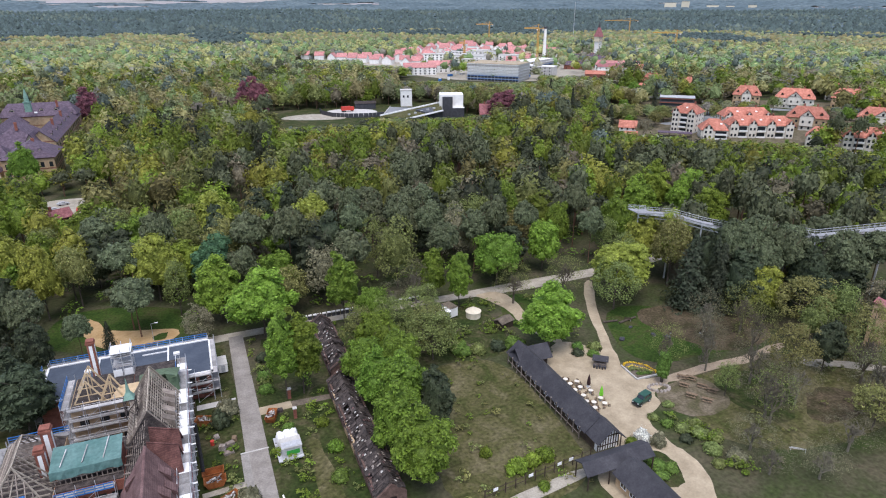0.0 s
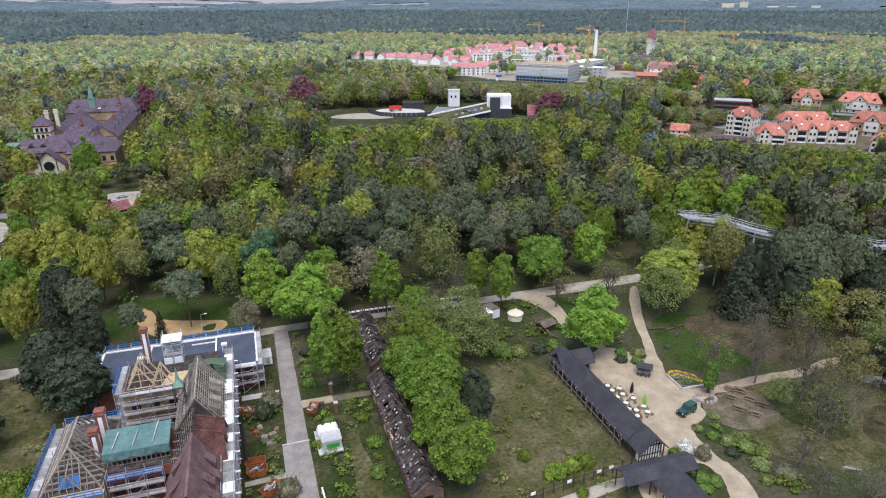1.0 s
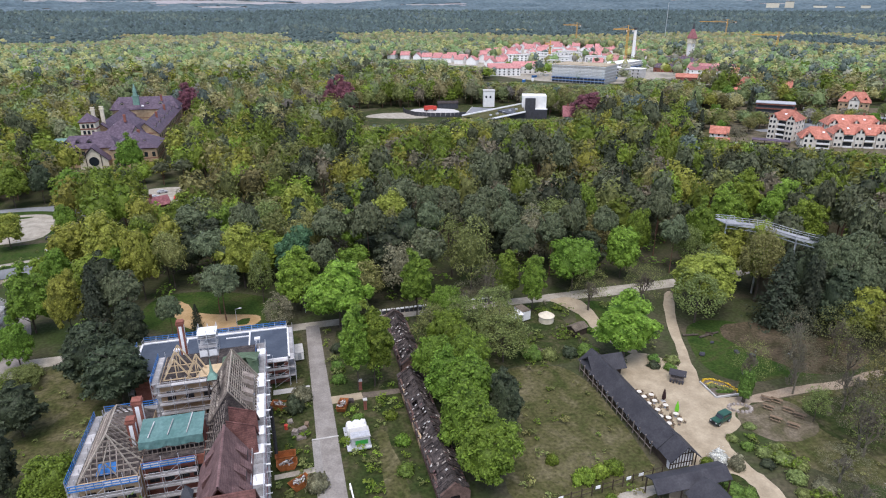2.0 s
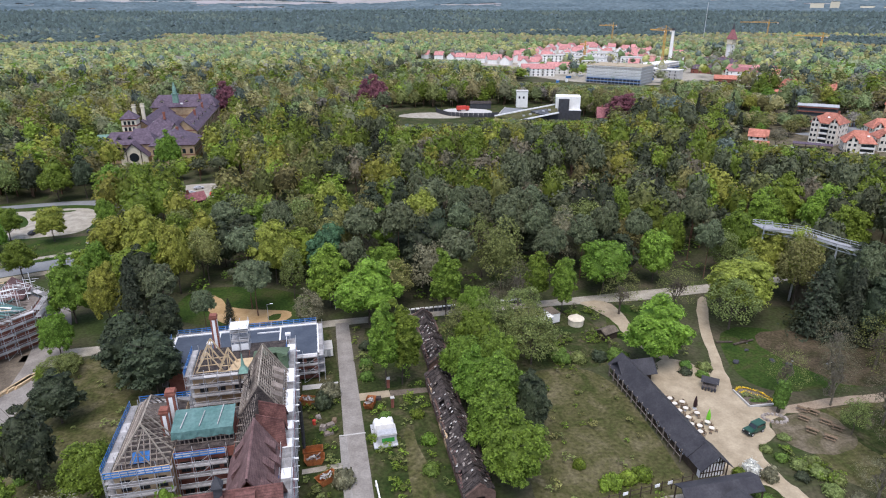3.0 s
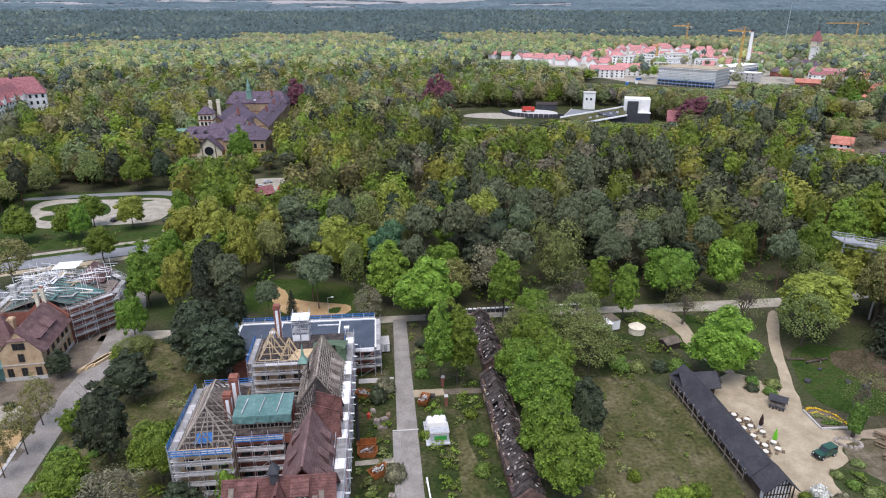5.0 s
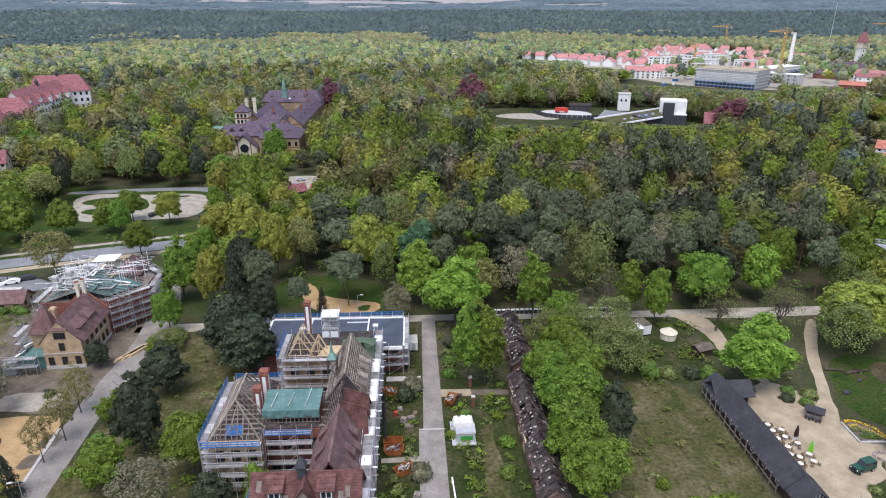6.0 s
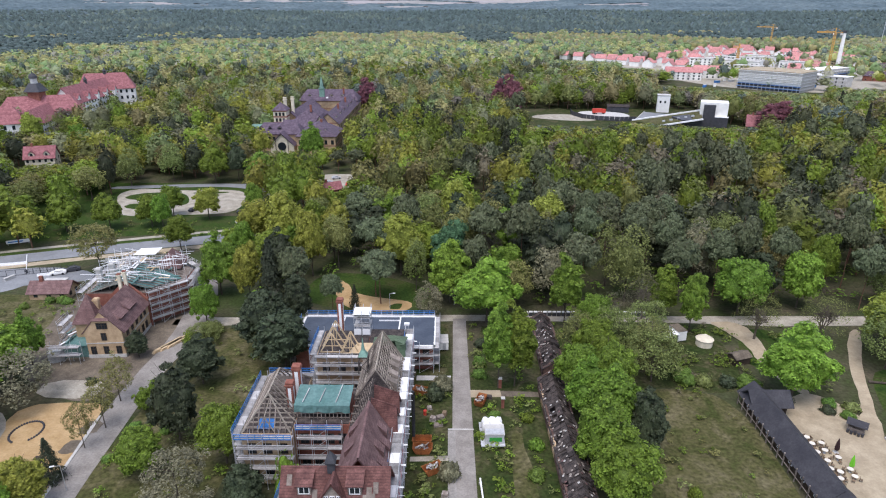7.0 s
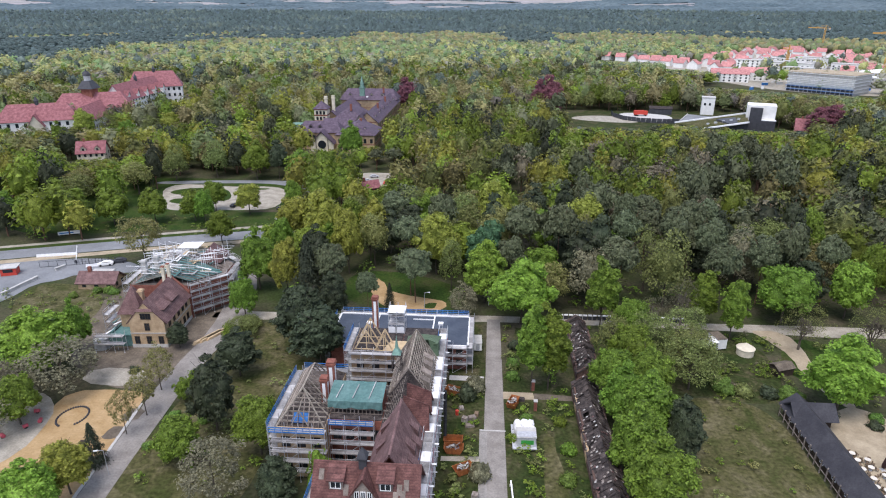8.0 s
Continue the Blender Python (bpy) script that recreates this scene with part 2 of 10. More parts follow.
M = {
    "asphalt": mat("asphalt", (0.21, 0.187, 0.165), 0.9, 0.2, 0.25, 0.3, color2=(0.305, 0.278, 0.248), fine=3.0),
    "lane_edge": mat("worn_asphalt", (0.24, 0.222, 0.2), 0.9, 0.2, 0.4, 0.3, color2=(0.325, 0.302, 0.275), fine=3.0),
    "road": mat("road_asphalt", (0.17, 0.175, 0.18), 0.9, 0.15, 0.1, 0.2, color2=(0.24, 0.245, 0.25), fine=2.0),
    "sand": mat("pale_sand", (0.3, 0.24, 0.16), 0.95, 0.12, 0.3, 0.3, color2=(0.43, 0.352, 0.243), fine=2.5),
    "ochre": mat("ochre_sand", (0.34, 0.22, 0.10), 0.95, 0.14, 0.3, 0.3, color2=(0.45, 0.31, 0.16), fine=2.5),
    "gravel": mat("grey_gravel", (0.27, 0.24, 0.19), 0.95, 0.2, 0.3, 0.3, color2=(0.42, 0.38, 0.31), fine=3.0),
    "dirt": mat("bare_dirt", (0.10, 0.08, 0.06), 0.95, 0.25, 0.3, 0.4, color2=(0.19, 0.155, 0.115), fine=2.5),
    "litter": ground_mat("leaf_litter_soil", ((0.04, 0.04, 0.018), (0.072, 0.057, 0.034), (0.105, 0.08, 0.053)), 0.2, 1.8, 0.6, 0.4),
    "trampled": ground_mat("trampled_soil", ((0.075, 0.07, 0.035), (0.12, 0.1, 0.065), (0.17, 0.14, 0.1)), 0.25, 1.8, 0.5, 0.3),
    "tan_earth": ground_mat("tan_trodden_earth", ((0.24, 0.185, 0.13), (0.30, 0.235, 0.17), (0.36, 0.29, 0.21)), 0.25, 3.0, 0.3, 0.14),
    "concrete": mat("concrete", (0.42, 0.4, 0.37), 0.9, 0.15, 0.8, 0.2, color2=(0.55, 0.53, 0.5)),
    "white": mat("white_paint", (0.80, 0.79, 0.78), 0.7, 0.08, 0.8, 0.05),
    "render": mat("pale_render", (0.62, 0.55, 0.42), 0.9, 0.12, 0.5, 0.1, jitter=0.12),
    "cream": mat("cream_render", (0.66, 0.61, 0.52), 0.85, 0.08, 0.5, 0.05, jitter=0.06),
    "whitewall": mat("white_render", (0.78, 0.76, 0.72), 0.85, 0.06, 0.5, 0.05, jitter=0.06),
    "ochrewall": mat("ochre_brick", (0.38, 0.26, 0.15), 0.9, 0.2, 0.6, 0.2, color2=(0.55, 0.40, 0.25)),
    "brick": mat("red_brick", (0.20, 0.07, 0.05), 0.9, 0.3, 0.9, 0.3, color2=(0.30, 0.12, 0.085)),
    "sootbrick": mat("sooty_brick", (0.075, 0.045, 0.038), 0.95, 0.3, 0.9, 0.3, color2=(0.16, 0.10, 0.08)),
    "darkroof": mat("dark_felt_roof", (0.035, 0.034, 0.04), 0.8, 0.2, 0.4, 0.15, color2=(0.058, 0.056, 0.062), fine=3.0),
    "bitumen": mat("blue_grey_roof_felt", (0.05, 0.062, 0.085), 0.65, 0.12, 0.3, 0.05, color2=(0.075, 0.09, 0.115), fine=2.0),
    "tile_brown": tile_mat("brown_red_tiles", (0.15, 0.083, 0.078), (0.195, 0.115, 0.108)),
    "tile_red": tile_mat("red_clay_tiles", (0.10, 0.042, 0.036), (0.155, 0.07, 0.06)),
    "tile_orange": tile_mat("orange_clay_tiles", (0.37, 0.13, 0.085), (0.47, 0.19, 0.135), 0.4, 0.2),
    "tile_bright": tile_mat("bright_red_tiles", (0.4, 0.16, 0.15), (0.5, 0.24, 0.225), 0.4, 0.25),
    "tile_rose": tile_mat("weathered_rose_tiles", (0.235, 0.085, 0.09), (0.32, 0.132, 0.138), 0.4),
    "tile_purple": tile_mat("purple_brown_tiles", (0.082, 0.057, 0.08), (0.125, 0.092, 0.12), 0.4),
    # burnt timber; on attic floors and opening panels its dark stands for shade
    "charred": mat("charred_and_shaded_timber", (0.03, 0.025, 0.024), 0.95, 0.4, 1.2, 0.6, color2=(0.10, 0.08, 0.072), fine=6.0, jitter=0.3),
    "oldwood": mat("weathered_timber", (0.15, 0.12, 0.10), 0.9, 0.25, 1.0, 0.2, color2=(0.27, 0.225, 0.19), jitter=0.35),
    "newwood": mat("fresh_sawn_timber", (0.55, 0.41, 0.25), 0.8, 0.15, 1.0, 0.1, jitter=0.12),
    "darkwood": mat("dark_stained_wood", (0.06, 0.042, 0.03), 0.85, 0.25, 1.0, 0.2, jitter=0.15),
    "bench": mat("brown_bench_wood", (0.2, 0.14, 0.09), 0.85, 0.2, 1.0, 0.1, jitter=0.2),
    "galv": mat("galvanised_steel", (0.52, 0.52, 0.53), 0.55, 0.15, 2.0, 0.05, metal=0.35, jitter=0.1),
    "deck": mat("scaffold_deck", (0.22, 0.205, 0.195), 0.8, 0.25, 0.6, 0.1, color2=(0.42, 0.405, 0.395), jitter=0.45),
    "walkdeck": mat("grey_walkway_grating", (0.26, 0.26, 0.27), 0.7, 0.2, 0.6, 0.1, color2=(0.36, 0.36, 0.37)),
    "blue": mat("blue_netting", (0.035, 0.16, 0.42), 0.7, 0.25, 1.5, 0.1, jitter=0.15),
    "redboard": mat("red_boards", (0.42, 0.06, 0.06), 0.7, 0.15, 1.0, 0.1),
    "tarp": mat("sea_green_tarpaulin", (0.075, 0.16, 0.145), 0.6, 0.15, 0.5, 0.4, color2=(0.12, 0.215, 0.2), fine=2.0),
    "tarp_olive": mat("olive_green_tarpaulin", (0.09, 0.13, 0.075), 0.7, 0.2, 0.5, 0.4, fine=2.0),
    "skip": mat("rusty_orange_steel", (0.32, 0.11, 0.035), 0.7, 0.3, 1.0, 0.2, jitter=0.15),
    "rubble": mat("mixed_rubble", (0.2, 0.16, 0.13), 0.95, 0.4, 1.5, 0.6, color2=(0.45, 0.4, 0.36)),
    "black": mat("black_paint", (0.02, 0.02, 0.022), 0.6, 0.2, 1.0, 0.05),
    "green_paint": mat("dark_green_paint", (0.02, 0.075, 0.05), 0.4, 0.1, 1.0, 0.0, spec=0.5),
    "graffiti": mat("bright_green_paint", (0.04, 0.28, 0.05), 0.6, 0.2, 2.0, 0.0),
    "parasol_green": mat("lime_green_cloth", (0.16, 0.5, 0.03), 0.8, 0.1, 2.0, 0.1),
    "parasol_dark": mat("dark_red_brown_cloth", (0.035, 0.016, 0.016), 0.8, 0.1, 2.0, 0.1),
    "yellow": mat("crane_yellow", (0.55, 0.30, 0.07), 0.6, 0.1, 0.2, 0.0),
    "copper": mat("green_copper", (0.16, 0.27, 0.22), 0.7, 0.2, 1.0, 0.1),
    "red_paint": mat("bright_red_paint", (0.55, 0.06, 0.04), 0.5, 0.12, 1.0, 0.0),
    "rose_paint": mat("rose_red_plastic", (0.5, 0.09, 0.11), 0.5, 0.12, 1.0, 0.0),
    "slate": mat("dark_slate", (0.055, 0.055, 0.062), 0.6, 0.2, 0.6, 0.1),
    "bark": mat("grey_brown_bark", (0.085, 0.068, 0.052), 0.95, 0.3, 3.0, 0.4),
    "pinebark": mat("reddish_pine_bark", (0.15, 0.085, 0.055), 0.95, 0.3, 3.0, 0.4),
    "twig": mat("grey_twigs", (0.15, 0.132, 0.1), 0.95, 0.2, 3.0, 0.1, jitter=0.2),
    "twig_brown": mat("brown_twigs", (0.12, 0.1, 0.075), 0.95, 0.2, 3.0, 0.1, jitter=0.2),
    "flowers": leaf_mat("yellow_flowers", (0.55, 0.42, 0.03), trans=0.2),
    "blossom": leaf_mat("white_blossom", (0.5, 0.5, 0.44), trans=0.3),
    "gardenplant": leaf_mat("garden_plants", (0.13, 0.16, 0.06), trans=0.2),
    "glass": glass_mat(),
    "forest_floor": ground_mat("forest_floor", ((0.038, 0.055, 0.016), (0.058, 0.06, 0.03), (0.088, 0.075, 0.048)), 0.06, 1.3),
    "dry_grass": ground_mat("dry_grass", ((0.046, 0.055, 0.016), (0.078, 0.074, 0.03), (0.132, 0.115, 0.064)), 0.16, 1.4, 0.6, 0.4),
    "rough_grass": ground_mat("rough_grass", ((0.024, 0.04, 0.01), (0.04, 0.048, 0.016), (0.088, 0.076, 0.041)), 0.18, 1.4, 0.6, 0.4),
    "lawn": ground_mat("lawn", ((0.022, 0.045, 0.009), (0.036, 0.062, 0.012), (0.056, 0.058, 0.022)), 0.15, 1.6, 0.6, 0.35),
    "lime": leaf_mat("fresh_green_leaves", (0.094, 0.142, 0.02)),
    "fresh": leaf_mat("light_green_leaves", (0.128, 0.19, 0.026)),
    "blueleaf": leaf_mat("blue_green_leaves", (0.055, 0.115, 0.055)),
    "darkleaf": leaf_mat("dark_grey_green_needles", (0.032, 0.04, 0.021), trans=0.12),
    "spruceleaf": leaf_mat("dark_spruce_needles", (0.027, 0.033, 0.019), trans=0.1),
    "pineleaf": leaf_mat("grey_green_pine_needles", (0.068, 0.08, 0.041), trans=0.12),
    "olive": leaf_mat("olive_young_leaves", (0.122, 0.142, 0.045)),
    "amber": leaf_mat("amber_young_leaves", (0.15, 0.146, 0.05)),
    "yellowleaf": leaf_mat("yellow_green_leaves", (0.175, 0.19, 0.034)),
    "brownleaf": leaf_mat("brown_buds", (0.125, 0.112, 0.07), trans=0.2),
    "greyleaf": leaf_mat("grey_brown_buds", (0.122, 0.115, 0.07), trans=0.2),
    "budleaf": leaf_mat("olive_brown_buds", (0.088, 0.082, 0.048), trans=0.2),
    # bluish needles of the far pines: distance haze is in the base colour
    "haze_dark": leaf_mat("hazed_dark_needles", (0.052, 0.074, 0.07), trans=0.1, grain=0.8, gaps=0.3, spread=0.2),
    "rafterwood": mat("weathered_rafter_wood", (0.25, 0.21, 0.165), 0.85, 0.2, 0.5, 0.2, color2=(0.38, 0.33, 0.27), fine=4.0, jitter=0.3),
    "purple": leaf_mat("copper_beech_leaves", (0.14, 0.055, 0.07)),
    # five paler, greyer leaf tones for distant trees, with haze put into the colour
    "haze_yellow": leaf_mat("hazed_yellow_oak_leaves", (0.25, 0.24, 0.1), grain=2.0, gaps=0.3, spread=0.16, shade_mottle=(0.75, 1.3)),
    "haze_green": leaf_mat("hazed_green_beech_leaves", (0.145, 0.195, 0.08), grain=2.0, gaps=0.3, spread=0.16, shade_mottle=(0.75, 1.3)),
    "haze_olive": leaf_mat("hazed_olive_oak_leaves", (0.185, 0.2, 0.11), grain=2.0, gaps=0.3, spread=0.16, shade_mottle=(0.75, 1.3)),
    "haze_bud": leaf_mat("hazed_brown_oak_buds", (0.2, 0.188, 0.15), grain=2.0, gaps=0.3, spread=0.16, shade_mottle=(0.75, 1.3)),
    "haze_pine": leaf_mat("hazed_pine_needles", (0.082, 0.104, 0.084), trans=0.12, grain=1.3, gaps=0.3, spread=0.16, shade_mottle=(0.75, 1.3)),
    "shrubleaf": leaf_mat("shrub_leaves", (0.08, 0.13, 0.026)),
}


# ---- shape helpers ----
class Shape:
    """Collects corners and faces of one mesh."""

    def __init__(self):
        self.v, self.f = [], []

    def add(self, verts, faces):
        k = len(self.v)
        self.v += [tuple(p) for p in verts]
        self.f += [tuple(i + k for i in q) for q in faces]
        return self

    def box(self, x0, y0, z0, x1, y1, z1):
        return self.add([(x0, y0, z0), (x1, y0, z0), (x1, y1, z0), (x0, y1, z0), (x0, y0, z1), (x1, y0, z1), (x1, y1, z1), (x0, y1, z1)],
                        [(3, 2, 1, 0), (4, 5, 6, 7), (0, 1, 5, 4), (1, 2, 6, 5), (2, 3, 7, 6), (3, 0, 4, 7)])

    def beam(self, p, q, w, h=None):
        """A square timber or tube from p to q."""
        h = h or w
        p, q = Vector(p), Vector(q)
        d = (q - p).normalized()
        s = d.cross(Vector((0, 0, 1)))
        s = s.normalized() if s.length > 1e-4 else Vector((1, 0, 0))
        u = s.cross(d)
        s, u = s * w / 2, u * h / 2
        c = [p - s - u, p + s - u, p + s + u, p - s + u, q - s - u, q + s - u, q + s + u, q - s + u]
        return self.add(c, [(0, 1, 2, 3), (7, 6, 5, 4), (0, 4, 5, 1), (1, 5, 6, 2), (2, 6, 7, 3), (3, 7, 4, 0)])

    def tube(self, p, q, r0, r1=None, n=6):
        r1 = r0 if r1 is None else r1
        p, q = Vector(p), Vector(q)
        d = (q - p).normalized()
        s = d.cross(Vector((0, 0, 1)))
        s = s.normalized() if s.length > 1e-4 else Vector((1, 0, 0))
        u = s.cross(d)
        ring = [(math.cos(2 * math.pi * i / n), math.sin(2 * math.pi * i / n)) for i in range(n)]
        v = [p + (s * a + u * b) * r0 for a, b in ring] + [q + (s * a + u * b) * r1 for a, b in ring]
        return self.add(v, [(i, (i + 1) % n, n + (i + 1) % n, n + i) for i in range(n)] + [tuple(range(n))[::-1], tuple(range(n, 2 * n))])

    def slab(self, pts, t):
        """A plate through the corners pts, t thick downwards along its normal."""
        pts = [Vector(p) for p in pts]
        nrm = (pts[1] - pts[0]).cross(pts[2] - pts[0]).normalized()
        if nrm.z < 0:
            pts = pts[::-1]
            nrm = -nrm
        low = [p - nrm * t for p in pts]
        n = len(pts)
        return self.add(pts + low, [tuple(range(n)), tuple(range(2 * n - 1, n - 1, -1))] + [(i, n + i, n + (i + 1) % n, (i + 1) % n) for i in range(n)])

    def prism(self, poly, z0, z1):
        n = len(poly)
        return self.add([(x, y, z0) for x, y in poly] + [(x, y, z1) for x, y in poly],
                        [tuple(range(n))[::-1], tuple(range(n, 2 * n))] + [(i, (i + 1) % n, n + (i + 1) % n, n + i) for i in range(n)])

    def mesh(self, name, material):
        me = bpy.data.meshes.new(name)
        me.from_pydata(self.v, [], self.f)
        if material:
            me.materials.append(M[material])
        return me


def part(name, shape, material, parent, label=""):
    ob = new(name, shape.mesh(name, material))
    ob.parent = parent
    if label:
        ob["label"] = label
    return ob


def again(name, mesh, parent, m=None):
    """Another part on a shared mesh."""
    ob = new(name, mesh)
    ob.parent = parent
    if m is not None:
        ob.matrix_basis = m
    return ob


def thing(name, x, y, z, rz, label, category, group="", kind=""):
    ob = new(name)
    ob.matrix_world = pose(x, y, z, 0, 0, rz)
    return tagged(ob, label, category, group, kind)


def solid(name, shape, material, label, category, kind="", m=None):
    ob = new(name, shape.mesh(name, material))
    if m is not None:
        ob.matrix_world = m
    return tagged(ob, label, category, "", kind)


def quads_mesh(name, V, mats, idx=None, tone=None):
    """A mesh from an array (faces, corners, 3): corners in one place are joined."""
    n, k = V.shape[:2]
    me = bpy.data.meshes.new(name)
    flat = V.reshape(-1, 3)
    q = np.round(flat * 500).astype(np.int64)
    _, first, back = np.unique(q[:, 0] * 73856093 + q[:, 1] * 19349663009 + q[:, 2] * 83492791000003, return_index=True, return_inverse=True)
    me.vertices.add(len(first))
    me.vertices.foreach_set("co", np.ascontiguousarray(flat[first], dtype=np.float32).ravel())
    me.loops.add(k * n)
    me.loops.foreach_set("vertex_index", back.ravel().astype(np.int32))
    me.polygons.add(n)
    me.polygons.foreach_set("loop_start", np.arange(0, k * n, k, dtype=np.int32))
    for key in mats:
        me.materials.append(M[key])
    if idx is not None:
        me.polygons.foreach_set("material_index", idx.astype(np.int32))
    me.polygons.foreach_set("use_smooth", np.ones(n, dtype=bool))
    if tone is not None:
        me.attributes.new("tree_tone", 'FLOAT', 'FACE').data.foreach_set("value", np.ascontiguousarray(tone, dtype=np.float32))
    me.update(calc_edges=True)
    return me


def smooth_outline(pts, rounds=2, rough=0.25, seed=1):
    """Rounds the corners of an outline and makes it a little uneven."""
    r = random.Random(seed)
    for _ in range(rounds):
        out = []
        for i, (x, y) in enumerate(pts):
            x2, y2 = pts[(i + 1) % len(pts)]
            out += [(0.75 * x + 0.25 * x2, 0.75 * y + 0.25 * y2), (0.25 * x + 0.75 * x2, 0.25 * y + 0.75 * y2)]
        pts = out
    return [(x + r.uniform(-rough, rough), y + r.uniform(-rough, rough)) for x, y in pts]


def patch(name, pts, z, material, label, category, rounds=2, rough=0.25, kind="structure"):
    ob = solid(name, Shape().prism(smooth_outline(pts, rounds, rough, int(abs(pts[0][0]) * 7)), -0.2, z), material, label, category, kind)
    return ob


# ---- foliage ----
def unit(n, rng):
    a = rng.normal(size=(n, 3))
    return a / np.linalg.norm(a, axis=1)[:, None]


def leaf_quads(c, nrm, size, rng):
    """Leaf clumps at the places c, facing about nrm."""
    n = len(c)
    nrm = nrm + 0.6 * unit(n, rng)
    nrm /= np.linalg.norm(nrm, axis=1)[:, None]
    a = np.cross(nrm, unit(n, rng))
    a /= np.linalg.norm(a, axis=1)[:, None] + 1e-9
    b = np.cross(nrm, a)
    s = 1.25 * size * rng.uniform(0.6, 1.3, (n, 1))
    k = rng.uniform(0.6, 1.0, (n, 1))
    return np.stack([c - a * s - b * s * 0.55 * k, c + a * s - b * s * 0.55 * k, c + a * s * rng.uniform(-.6, .6, (n, 1)) + b * s * 1.1 * k], 1)


def ball(level):
    """Corners and triangles of a round body: 20, 80 or 320 faces."""
    bm = bmesh.new()
    bmesh.ops.create_icosphere(bm, subdivisions=level, radius=1.0)
    bm.verts.ensure_lookup_table()
    v = np.array([w.co[:] for w in bm.verts])
    f = np.array([[w.index for w in g.verts] for g in bm.faces])
    bm.free()
    return v, f


BALLS = {k: ball(k) for k in (1, 2, 3)}


def egg(kind, H, R, low):
    """The middle of a crown and its half heights above and below."""
    return H * (low + (0.36 if kind == "pine" else 0.42) * (1 - low)), 0.58 * H * (1 - low), 0.42 * H * (1 - low)


def mass(kind, H, R, low, level, fill, seed):
    """The leafy inside of a crown: an egg or dome with bulges, open below."""
    rng = np.random.default_rng(seed + 7000)
    u, f = BALLS[level]
    u = u @ np.linalg.qr(rng.normal(size=(3, 3)))[0]
    n1 = np.array([noise.noise((1.7 * a + seed, 1.7 * b, 1.7 * c)) for a, b, c in u])
    n2 = np.array([noise.noise((4.4 * a, 4.4 * b + seed, 5 * c)) for a, b, c in u])
    r = fill * (1 + 0.3 * n1 + 0.25 * n2 + rng.uniform(-0.06, 0.06, len(u)))
    zc, hu, hd = egg(kind, H, R, low)
    w = np.stack([u[:, 0] * R * r, u[:, 1] * R * r, zc + u[:, 2] * r * np.where(u[:, 2] > 0, hu, hd)], 1)
    return w[f][u[f].mean(1)[:, 2] > -0.6]


def crown(kind, H, R, low, lobes, per, leaf, seed, up=0.5, core=0, big=1.0, fill=0.72, body=True):
    """A crown of rounded boughs: each a small leafy body covered with leaf clumps, spread over an uneven egg round an inner mass (core: its fineness). low: where the crown begins, as a part of H."""
    rng = np.random.default_rng(seed)
    out = []
    if kind == "spruce":
        n = lobes * per
        u = rng.uniform(0, 1, n) ** 0.8
        z = H * (low + (1 - low) * (1 - u))
        tier = 1 - 0.35 * np.abs(((1 - u) * H / 1.1 + rng.uniform(-.1, .1, n)) % 1.0)
        rad = R * (0.06 + 0.94 * u ** 0.85) * tier * rng.uniform(0.55, 1.02, n)
        th = rng.uniform(0, 2 * np.pi, n)
        wob = 1 + 0.22 * np.sin(5 * th + z * 2.0) + 0.12 * np.sin(9 * th - z * 3.1)
        c = np.stack([rad * wob * np.cos(th), rad * wob * np.sin(th), z - 0.25 * rad], 1)
        nrm = np.stack([np.cos(th), np.sin(th), np.full(n, 0.9)], 1)
        return leaf_quads(c, nrm, leaf, rng)
    zc, hu, hd = egg(kind, H, R, low)
    g = (np.arange(lobes) + 0.5) / lobes
    uz = np.clip(1 - 1.6 * g + rng.uniform(-0.08, 0.08, lobes), -0.75, 1)
    th = 2.39996 * np.arange(lobes) + rng.uniform(-0.5, 0.5, lobes) + seed
    s = np.sqrt(1 - uz * uz)
    d = np.stack([s * np.cos(th), s * np.sin(th), uz], 1)
    rl = np.clip(1.16 * big * math.sqrt(3.2 / max(lobes, 1)) * rng.uniform(0.72, 1.35, lobes), 0.08, 0.6) * R
    reach = 0.88 + np.array([0.4 * noise.noise((1.5 * a + seed, 1.5 * b, 1.5 * c)) for a, b, c in d]) + rng.uniform(-0.1, 0.1, lobes)
    narrow = 1 - {"oval": 0.14, "layered": 0.5}.get(kind, 0.0) * np.clip(uz, 0, 1) ** 2
    flat = {"pine": 0.5, "layered": 0.42, "oval": 0.95}.get(kind, 0.8)
    cen = np.stack([d[:, 0] * narrow * (R * reach - 0.75 * rl), d[:, 1] * narrow * (R * reach - 0.75 * rl), zc + d[:, 2] * (np.where(uz > 0, hu, hd) * reach - 0.6 * rl * flat)], 1)
    shape = np.array([1, 1, flat])
    bu, bf = BALLS[1]
    for i in range(lobes):
        if per:
            u = unit(per, rng)
            u = np.where((u @ (d[i] + np.array([0, 0, 0.5])) < -0.15)[:, None], -u, u)
            c = cen[i] + u * rl[i] * shape * (rng.uniform(0.82, 1.14, (per, 1)) if body else np.sqrt(rng.uniform(0.2, 1.3, (per, 1))))
            out.append(leaf_quads(c, u * 0.8 + np.array([0, 0, up]), leaf, rng))
        if body:
            w = bu @ np.linalg.qr(rng.normal(size=(3, 3)))[0]
            keep = (w[bf].mean(1) @ (d[i] + np.array([0, 0, 0.4]))) > -0.35
            w = cen[i] + w * rl[i] * 0.78 * shape * rng.uniform(0.85, 1.15, (len(w), 1))
            out.append(w[bf][keep])
    if core:
        out.append(mass(kind, H, R, low, core, fill, seed))
    return np.concatenate(out)


